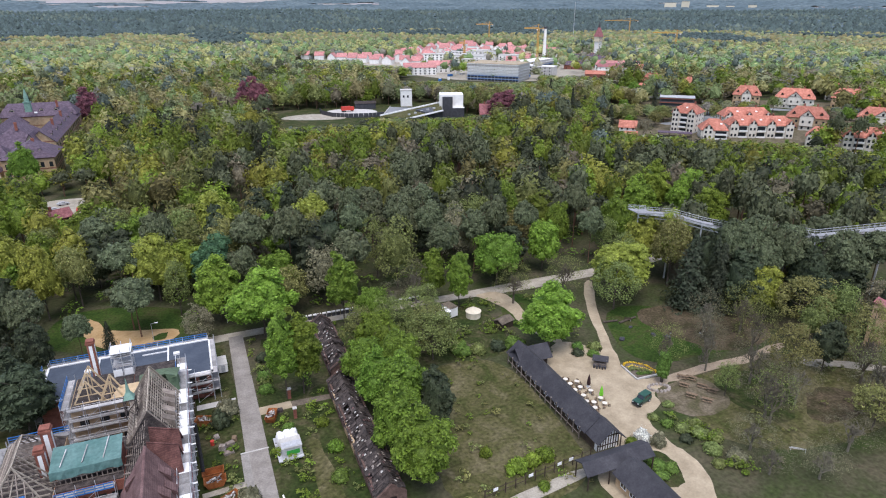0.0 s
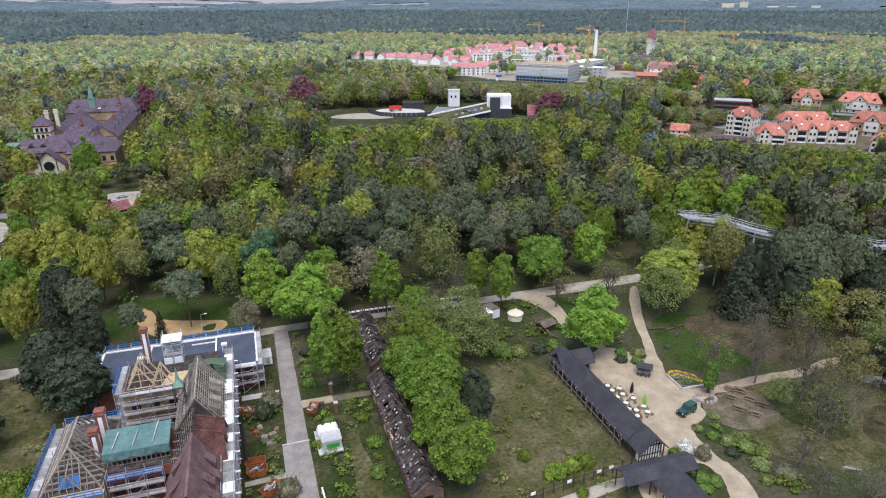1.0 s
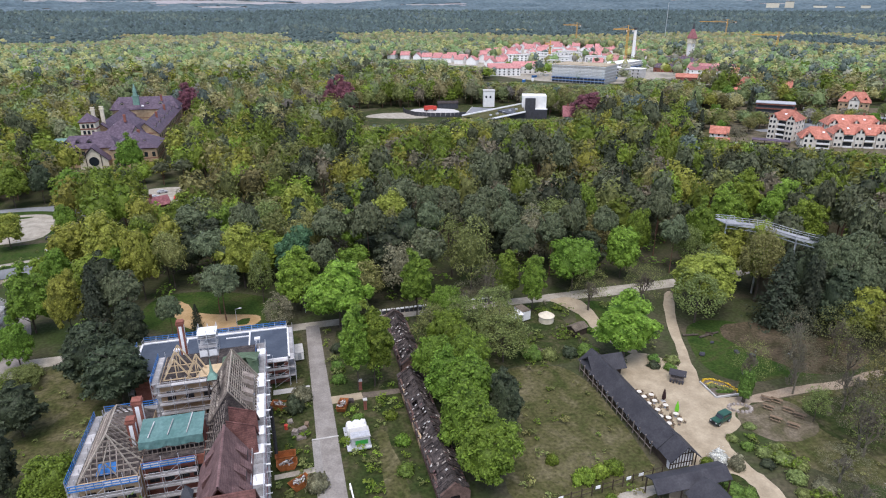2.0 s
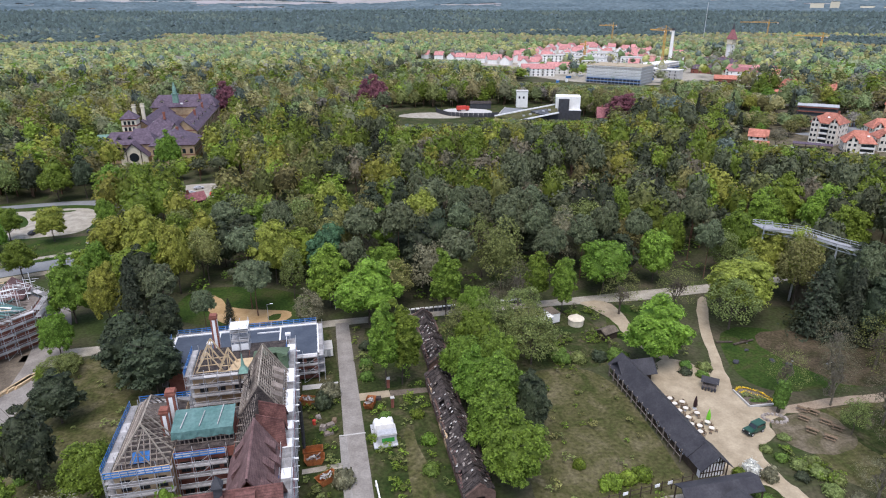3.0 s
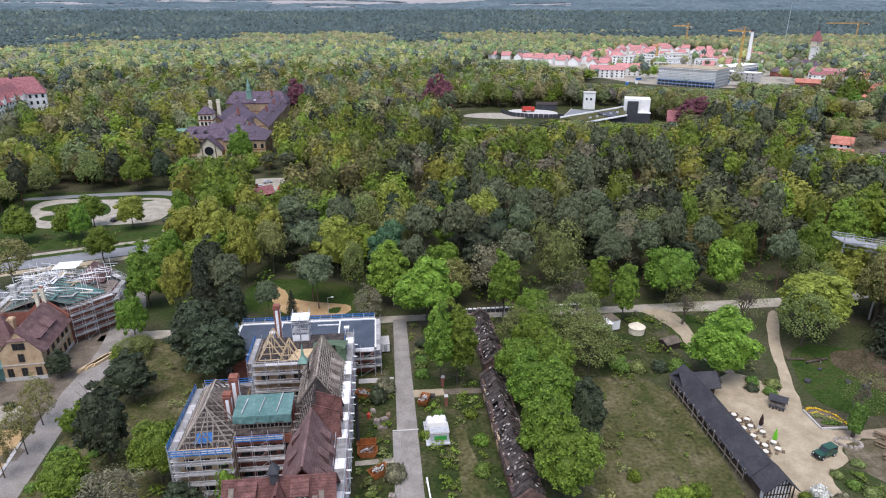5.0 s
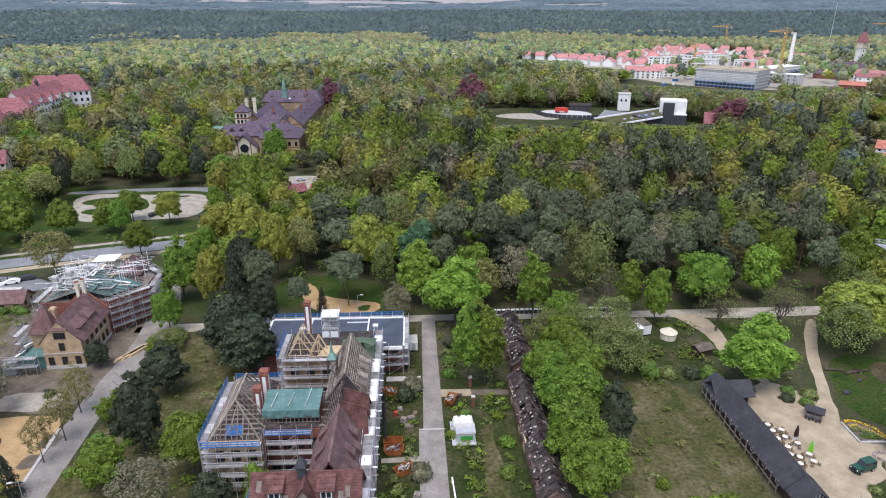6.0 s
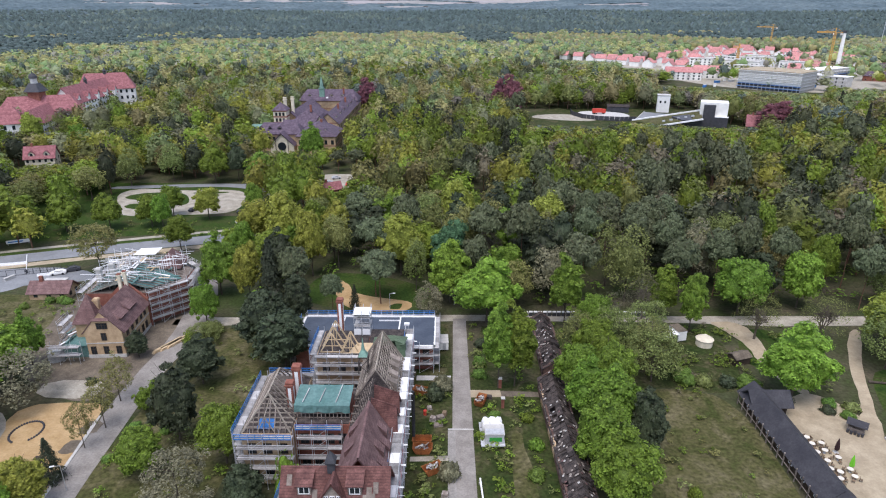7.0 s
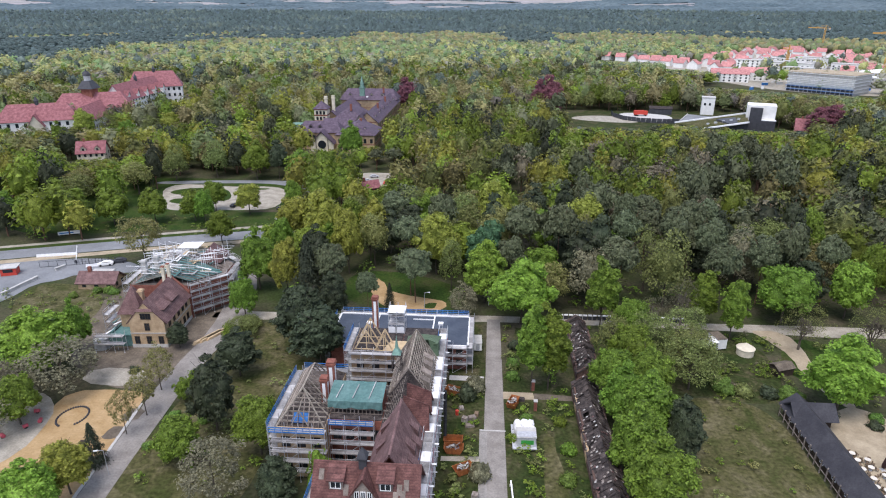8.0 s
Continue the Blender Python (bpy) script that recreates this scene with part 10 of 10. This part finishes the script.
# village of white gabled houses
ROW_HOUSES = [  # x, y, size
    (184, 1004, 15), (200, 984, 15), (212, 950, 13), (224, 940, 15), (236, 920, 15), (247, 908, 14), (258, 880, 15), (271, 864, 15),
    (240, 938, 13), (256, 918, 14), (268, 898, 13), (298, 896, 15), (286, 826, 13), (302, 832, 14), (318, 826, 14), (280, 884, 13), (262, 940, 14),
    (352, 976, 14), (340, 950, 13), (366, 962, 13), (318, 870, 14), (333, 856, 13),
]
HILL_HOUSES = [
    (442, 1140, 16), (462, 1149, 16), (496, 1216, 17), (481, 1088, 17), (546, 1192, 17), (491, 1035, 16), (418, 1005, 14), (428, 1163, 14), (469, 956, 14), (530, 1035, 15),
    (591, 1096, 15), (400, 960, 14), (445, 1020, 15), (380, 990, 13), (520, 1120, 16), (470, 1190, 17), (440, 1070, 15), (400, 1040, 14), (560, 1130, 16), (376, 920, 13),
]
VILLAGE = ROW_HOUSES + HILL_HOUSES
NEAR_BLOCKS = [  # x, y, width, depth, height, turn, wall, words
    (262, 712, 38, 13, 9, -13, "whitewall", "white terrace of flats"), (296, 730, 30, 13, 9, -16, "whitewall", "white terrace of flats"),
    (358, 796, 56, 14, 14, -42, "whitewall", "long white block of flats"), (322, 820, 26, 14, 15, -22, "whitewall", "white block of flats"),
    (324, 628, 58, 38, 18, -48, "concrete", "flat-roofed shell under construction"), (408, 712, 112, 20, 11, 35, "concrete", "long building under construction with a pale roof"),
    (486, 652, 26, 16, 9, -60, "whitewall", "white hall with a red gabled roof"), (505, 636, 26, 16, 9, -60, "whitewall", "white hall with a red gabled roof"),
    (352, 752, 30, 13, 12, -42, "whitewall", "white block of flats"), (384, 822, 36, 14, 13, -42, "whitewall", "white block of flats"),
]
FAR_BLOCKS = [
    (420, 872, 40, 14, 13, -42, "whitewall", "white block of flats"), (440, 820, 30, 14, 11, -42, "whitewall", "white block of flats"),
    (390, 890, 40, 14, 12, -42, "whitewall", "white block of flats"), (452, 930, 40, 14, 11, -40, "whitewall", "white block of flats"),
    (560, 900, 44, 14, 10, -35, "render", "long pale block of flats"), (520, 960, 30, 14, 9, -20, "whitewall", "white terrace of flats"),
    (478, 572, 46, 30, 8, -58, "whitewall", "white flat-roofed market hall"), (360, 860, 30, 14, 12, -42, "whitewall", "white block of flats"),
]
vr = random.Random(17)
placed = [(x, y, w * 0.7) for x, y, w in VILLAGE] + [(x, y, 0.42 * w + 6) for x, y, w, *_ in NEAR_BLOCKS + FAR_BLOCKS] + [(487, 804, 16), (598, 829, 30)]
for i in range(1600):
    b = vr.uniform(17.5, 33)
    d = vr.uniform(np.interp(b, (17, 19.5, 22, 28, 33), (900, 880, 900, 880, 900)), np.interp(b, (17, 21, 25, 30, 33), (960, 1240, 1330, 1230, 1080)))
    x, y = d * math.sin(radians(b)), d * math.cos(radians(b))
    if all((x - a) ** 2 + (y - c) ** 2 > (11 + r) ** 2 for a, c, r in placed):
        placed.append((x, y, 10))
        VILLAGE.append((x, y, vr.uniform(12, 16)))
        if len(VILLAGE) > 86:
            break
for x, y, w in VILLAGE:
    house("village_house", x, y, w * 0.95, w * 0.84, 6.8, 12.0, vr.uniform(-48, -22) if vr.random() < 0.8 else vr.uniform(20, 50), "whitewall", "tile_bright", "white gabled village house with a steep red roof", vr.choice("xxy"), 0, 0, 0, 0, "village houses")
for i in range(13):
    x, y = 560 + 14 * (i % 5) + vr.uniform(-4, 4), 770 + 20 * (i // 5) + vr.uniform(-6, 6)
    if math.hypot(x - 598, y - 829) > 14:
        house("brick_house", x, y, vr.uniform(14, 20), 11, 4.5, 9.5, vr.uniform(-60, -10), "ochrewall", "tile_purple", "low old brick house with a dark roof", "x", 0, 0, 0, 1, "old brick houses")
for x, y, w, d, h, a, wall, lab in NEAR_BLOCKS + FAR_BLOCKS:
    e = thing("block_of_flats", x, y, 0, a, lab, "building", "village blocks")
    part("wall", Shape().box(-w / 2, -d / 2, 0, w / 2, d / 2, h), wall, e)
    if h == 9:
        part("roof", gable_roof(-w / 2, w / 2, -d / 2, d / 2, h, h + 5, "x", 0.5, 0.3), "tile_bright", e)
        part("gable", gable_walls(-w / 2, w / 2, -d / 2, d / 2, h - 0.1, h, h + 4.9, "x"), wall, e)
    else:
        part("roof", Shape().box(-w / 2 - 0.4, -d / 2 - 0.4, h, w / 2 + 0.4, d / 2 + 0.4, h + 0.6), "sand" if h == 18 else "whitewall" if wall == "concrete" else "concrete", e)
    if wall == "concrete":
        # sheeted upper storeys over open scaffold lifts
        for f in range(int(h / 3)):
            for sy, ex in ((-d / 2 - 1.3, 0), (d / 2 + 0.3, 0)):
                part("scaffold_band", Shape().box(-w / 2 - 1, sy, 2.4 + f * 3, w / 2 + 1, sy + 1.0, 2.75 + f * 3), "blue" if f < 2 else "white", e)
            part("scaffold_end", Shape().box(w / 2 + 0.2, -d / 2, 2.4 + f * 3, w / 2 + 1.2, d / 2, 2.75 + f * 3), "galv", e)
            if f < int(h / 3) - 1:
                part("shade_net", Shape().box(-w / 2, -d / 2 - 0.25, 0.4 + f * 3, w / 2, -d / 2 - 0.1, 2.3 + f * 3), "slate" if f < 2 else "whitewall", e)
        post = Shape()
        for i in range(int(w / 4) + 1):
            post.box(-w / 2 + 4 * i, -d / 2 - 1.4, 0, -w / 2 + 4 * i + 0.25, -d / 2 - 1.15, h + 1.2)
        part("scaffold_frame", post, "galv", e)
        continue
    n = int(w / 5.2)
    wm = Shape().box(-0.9, -0.08, 0, 0.9, 0.08, 1.7).mesh("window", "glass")
    for f in range(int(h / 3)):
        for i in range(n):
            again("window", wm, e, pose(-w / 2 + w * (i + 0.5) / n, -d / 2 - 0.05, 1 + f * 3))
    for i in range(1, n, 3):
        x0 = -w / 2 + w * (i + 0.5) / n
        part("balcony", Shape().box(x0 - 1.8, -d / 2 - 1.5, 3.6, x0 + 1.8, -d / 2 - 0.1, 4.7).box(x0 - 1.8, -d / 2 - 1.5, 6.6, x0 + 1.8, -d / 2 - 0.1, 7.7), "concrete", e)
for i in range(16):
    x, y = vr.uniform(250, 380), vr.uniform(640, 700)
    e = thing("site_container", x, y, 0, vr.uniform(0, 90), "stacked site container beside the new flats", "container", "site containers")
    part("box", Shape().box(-3, -1.2, 0, 3, 1.2, 2.6), vr.choice(("whitewall", "blue", "galv", "render")), e)
    part("roof_rim", Shape().box(-3.05, -1.25, 2.6, 3.05, 1.25, 2.7), "galv", e)


def crane(x, y, h, jib, counter, a):
    e = thing("tower_crane", x, y, 0, a, "ochre-yellow lattice tower crane over the village", "crane", "tower cranes")
    for dx in (-1.1, 1.1):
        for dy in (-1.1, 1.1):
            part("mast_leg", Shape().beam((dx, dy, 0), (dx, dy, h), 0.6), "yellow", e)
    s = Shape()
    n = int(h / 2.5)
    for i in range(n):
        z = h * i / n
        s.beam((-1.1, -1.1, z), (1.1, -1.1, z + h / n), 0.36).beam((-1.1, 1.1, z + h / n), (1.1, 1.1, z), 0.36).beam((-1.1, -1.1, z), (-1.1, 1.1, z + h / n), 0.36)
    part("mast_bracing", s, "yellow", e)
    part("jib", Shape().beam((0, -0.6, h), (jib, -0.4, h + 0.5), 0.75).beam((0, 0.6, h), (jib, 0.4, h + 0.5), 0.75).beam((0, 0, h + 1.8), (jib, 0, h + 1.2), 0.75), "yellow", e)
    part("counter_jib", Shape().box(-counter, -0.8, h, 0, 0.8, h + 0.6), "yellow", e)
    part("counterweight", Shape().box(-counter, -1.1, h - 2.4, -counter + 2.6, 1.1, h), "concrete", e)
    part("peak", Shape().beam((0, 0, h), (0, 0, h + 6), 0.9).beam((0, 0, h + 6), (jib * 0.6, 0, h + 1.6), 0.3).beam((0, 0, h + 6), (-counter, 0, h + 0.6), 0.3), "yellow", e)
    part("cab", Shape().box(0.9, -0.8, h - 2.2, 2.6, 0.8, h - 0.1), "white", e)
    return e


crane(619, 1250, 40, 28, 8, 153)
crane(478, 808, 46, 20, 8, 150)
crane(1056, 1342, 42, 62, 20, 142)
crane(803, 891, 32, 40, 7, 136)
crane(378, 842, 26, 12, 5, 100)
stack = thing("boiler_chimney", 487, 804, 0, 0, "tall pale round factory chimney", "chimney")
part("shaft", Shape().tube((0, 0, 8), (0, 0, 46), 2.6, 1.8, 14), "whitewall", stack)
part("base", Shape().tube((0, 0, 0), (0, 0, 8), 6.5, 2.6, 14), "whitewall", stack)
part("rim", Shape().tube((0, 0, 46), (0, 0, 49), 2.3, 2.3, 14), "slate", stack)
wt = thing("water_tower", 590, 820, 0, 20, "pale slender tower with brown timber storey and red pointed roof", "tower")
part("shaft", Shape().box(-3.4, -3.4, 0, 3.4, 3.4, 27).box(-4.4, -4.4, 0, 4.4, 4.4, 9), "whitewall", wt)
for dx, dy in ((-3.5, -3.5), (3.5, -3.5), (3.5, 3.5), (-3.5, 3.5)):
    part("pier", Shape().box(dx - 0.6, dy - 0.6, 0, dx + 0.6, dy + 0.6, 26), "cream", wt)
part("upper_storey", Shape().box(-4.4, -4.4, 27, 4.4, 4.4, 33).box(-5, -5, 26.4, 5, 5, 27), "render", wt)
for k in range(8):
    for a in (0, 90):
        ob = part("timber_post", Shape().box(-4.2 + k * 1.15, -4.5, 27, -3.9 + k * 1.15, -4.4, 33), "darkwood", wt)
        ob.matrix_basis = pose(0, 0, 0, 0, 0, a)
part("roof", Shape().add([(-5.4, -5.4, 33), (5.4, -5.4, 33), (5.4, 5.4, 33), (-5.4, 5.4, 33), (-1.3, -1.3, 46), (1.3, -1.3, 46), (1.3, 1.3, 46), (-1.3, 1.3, 46)], [(0, 1, 5, 4), (1, 2, 6, 5), (2, 3, 7, 6), (3, 0, 4, 7), (4, 5, 6, 7), (3, 2, 1, 0)]), "tile_rose", wt)
part("lantern", Shape().box(-1.2, -1.2, 46, 1.2, 1.2, 48).tube((0, 0, 48), (0, 0, 55), 1.7, 0.1, 8), "slate", wt)
for z in (11, 16, 21):
    for a in (0, 90):
        ob = part("window", Shape().box(-0.8, -3.46, z, 0.8, -3.4, z + 2.8), "glass", wt)
        ob.matrix_basis = pose(0, 0, 0, 0, 0, a)


def town_hall(x, y, w, d, h, a, wall, roof, label, rise=0.0, floors=2, name="town_building"):
    """A long plain building of the town: walls, window bands and a flat or gabled roof."""
    e = thing(name, x, y, 0, a, label, "building", "buildings round the boiler house")
    part("wall", Shape().box(-w / 2, -d / 2, 0, w / 2, d / 2, h), wall, e)
    if rise:
        part("gable", gable_walls(-w / 2, w / 2, -d / 2, d / 2, h - 0.1, h, h + rise, "x"), wall, e)
        part("roof", gable_roof(-w / 2, w / 2, -d / 2, d / 2, h, h + rise, "x", 0.7, 0.3), roof, e)
    else:
        part("roof", Shape().box(-w / 2 - 0.5, -d / 2 - 0.5, h, w / 2 + 0.5, d / 2 + 0.5, h + 0.5), roof, e)
        part("roof_box", Shape().box(-w * 0.2, -d * 0.2, h + 0.5, -w * 0.05, d * 0.2, h + 2.4).box(w * 0.15, -d * 0.15, h + 0.5, w * 0.25, d * 0.2, h + 1.8), "galv", e)
    n = max(3, int(w / 6))
    for f in range(floors):
        z = 1.0 + f * h / floors
        for k in range(n):
            again("window", flat_pane, e, pose(-w / 2 + w * (k + 0.5) / n, -d / 2 - 0.03, z))
    return e


wing_shell = town_hall(384, 668, 66, 16, 10, -52, "concrete", "whitewall", "long grey shell of a new building inside scaffolding", 0, 3)
for k in range(12):
    part("scaffold_bay", Shape().tube((-32 + 5.8 * k, -9.6, 0), (-32 + 5.8 * k, -9.6, 11.5), 0.14, n=4).beam((-32 + 5.8 * k, -9.4, 3.4), (-26.3 + 5.8 * k, -9.4, 3.4), 0.5, 0.16).beam((-32 + 5.8 * k, -9.4, 7.0), (-26.3 + 5.8 * k, -9.4, 7.0), 0.5, 0.16), "galv", wing_shell)
town_hall(484, 640, 34, 14, 8, -38, "whitewall", "tile_rose", "white rendered house with red tiled roofs", 3.6)
town_hall(462, 600, 30, 16, 5, -38, "whitewall", "whitewall", "low white hall with a flat pale roof", 0, 1)
town_hall(446, 566, 34, 15, 5.5, -42, "cream", "whitewall", "low cream market hall with a white roof", 0, 1)
town_hall(436, 606, 22, 12, 4.5, -38, "brick", "tile_orange", "low brick wash house with an orange roof", 3.2, 1)
town_hall(508, 612, 20, 12, 7, -38, "ochrewall", "tile_orange", "ochre brick house with an orange roof", 4.5)
for k, (x, y, w) in enumerate(((470, 700, 26), (500, 712, 22), (530, 742, 24), (556, 786, 30), (618, 806, 30), (636, 838, 24))):
    town_hall(x, y, w, 11, 6, -36 + 6 * (k % 3), "brick", "tile_purple", "old brick works building with a dark purple roof", 4.2, 1)
patch("building_site", [(520, 900), (580, 850), (660, 880), (700, 960), (640, 1060), (560, 1010)], 0.35, "sand", "bare sandy building site", "building site")
mast = thing("radio_mast", 850, 1280, 0, 0, "thin lattice radio mast", "mast")
part("shaft", Shape().beam((0, 0, 0), (0, 0, 85), 0.6).beam((-2, 0, 60), (2, 0, 60), 0.4), "galv", mast)
for i, (x, y, w, h) in enumerate(((2840, 3240, 60, 24), (2920, 3200, 40, 30), (3060, 3120, 60, 8), (3120, 3040, 40, 6), (3190, 2940, 40, 10))):
    x, y = 0.88 * x, 0.88 * y
    z = ground_height(x, y)
    e = thing("distant_block", x, y, z, -42, "white blocks of flats far off in the forest", "building", "distant blocks")
    part("wall", Shape().box(-w / 2, -8, 0, w / 2, 8, h + 10), "render", e)
    part("roof", Shape().box(-w / 2 - 0.5, -8.5, h + 10, w / 2 + 0.5, 8.5, h + 11), "slate", e)

# ---- shrubs near the paths ----
MEADOW_SHRUBS = [  # leaf, x, y, height, radius
    ("fresh", 44.5, 74.5, 2.6, 2.0), ("fresh", 47.5, 74.8, 2.3, 1.7), ("lime", 50.5, 75.2, 2.4, 1.9), ("lime", 46.5, 68.8, 1.6, 1.2), ("lime", 41, 80, 2.0, 1.3), ("blossom", 69.6, 72.6, 2.2, 1.9),
    ("lime", 67, 72.4, 1.6, 1.4), ("greyleaf", 71.6, 70.5, 2.6, 1.6), ("shrubleaf", 67.5, 66, 1.2, 1.9), ("shrubleaf", 69.2, 64.4, 1.1, 1.6), ("shrubleaf", 66.4, 63.5, 1.0, 1.5), ("darkleaf", 69, 106, 1.4, 1.8),
    ("shrubleaf", 64, 112, 2.4, 2.6), ("darkleaf", 60, 112.4, 2.0, 2.2), ("olive", 55, 112.6, 2.2, 2.4), ("shrubleaf", 51, 114, 2.6, 2.6),
]
PLAZA_SHRUBS = [  # leaf, x, y, height, radius
    ("olive", 76, 77, 1.8, 1.6), ("shrubleaf", 77, 74.4, 2.0, 1.8), ("olive", 78.5, 72, 2.6, 2.2), ("darkleaf", 77.2, 69.4, 2.0, 1.8), ("olive", 80.6, 69.6, 2.8, 2.4), ("olive", 79.5, 65.3, 2.6, 2.4),
    ("greyleaf", 82, 62, 3.0, 2.6), ("olive", 77.6, 62, 2.0, 1.8), ("olive", 82, 72.5, 2.2, 2.2), ("olive", 81.5, 79.4, 1.4, 1.6), ("olive", 82.5, 68, 2.0, 2.0), ("darkleaf", 76, 103, 2.2, 2.0),
    ("shrubleaf", 79, 101.2, 2.0, 2.2), ("olive", 81, 104, 2.4, 2.4), ("shrubleaf", 77.5, 105.6, 2.2, 2.0),
]
LANE_SHRUBS = [  # leaf, x, y, height, radius
    ("shrubleaf", 9.4, 100.5, 1.6, 1.5), ("shrubleaf", 15.5, 84, 1.8, 1.9), ("lime", 16.5, 92, 1.8, 1.8), ("lime", 15.8, 100, 1.5, 1.5), ("shrubleaf", 13.5, 72, 1.7, 1.8), ("darkleaf", 8, 128, 2.0, 1.8),
    ("shrubleaf", 7.4, 120, 2.2, 1.8), ("shrubleaf", 7.2, 115, 2.0, 1.6), ("darkleaf", -2.4, 107, 3.4, 2.2), ("greyleaf", -1.0, 110, 3.6, 2.2), ("greyleaf", 0.4, 84, 3.2, 2.0),
]
WEST_SHRUBS = [  # leaf, x, y, height, radius
    ("lime", -60.5, 108, 3.2, 2.0), ("lime", -57, 118, 3.0, 2.4), ("shrubleaf", -53, 96, 1.4, 1.6), ("shrubleaf", -58.6, 93, 1.2, 1.6), ("shrubleaf", -59.5, 97, 1.2, 1.5), ("shrubleaf", -60, 88, 1.1, 1.4),
    ("olive", -57.5, 134, 3.0, 3.0), ("lime", -60.4, 128.5, 3.6, 2.6), ("darkleaf", -76, 112, 1.4, 1.4), ("shrubleaf", -105, 151, 1.8, 1.8), ("shrubleaf", -108, 150.6, 1.6, 1.6), ("shrubleaf", -103, 150, 1.6, 1.6),
    ("shrubleaf", -113, 147, 1.6, 1.4), ("darkleaf", -131, 138, 1.8, 2.0), ("lime", -25.6, 79.8, 7.6, 2.6),
]
for leaf, x, y, h, r in MEADOW_SHRUBS + LANE_SHRUBS + WEST_SHRUBS:
    shrub(leaf, x, y, h, r)
for leaf, x, y, h, r in PLAZA_SHRUBS:
    shrub(leaf, x, y, 0.62 * h, 0.8 * r)
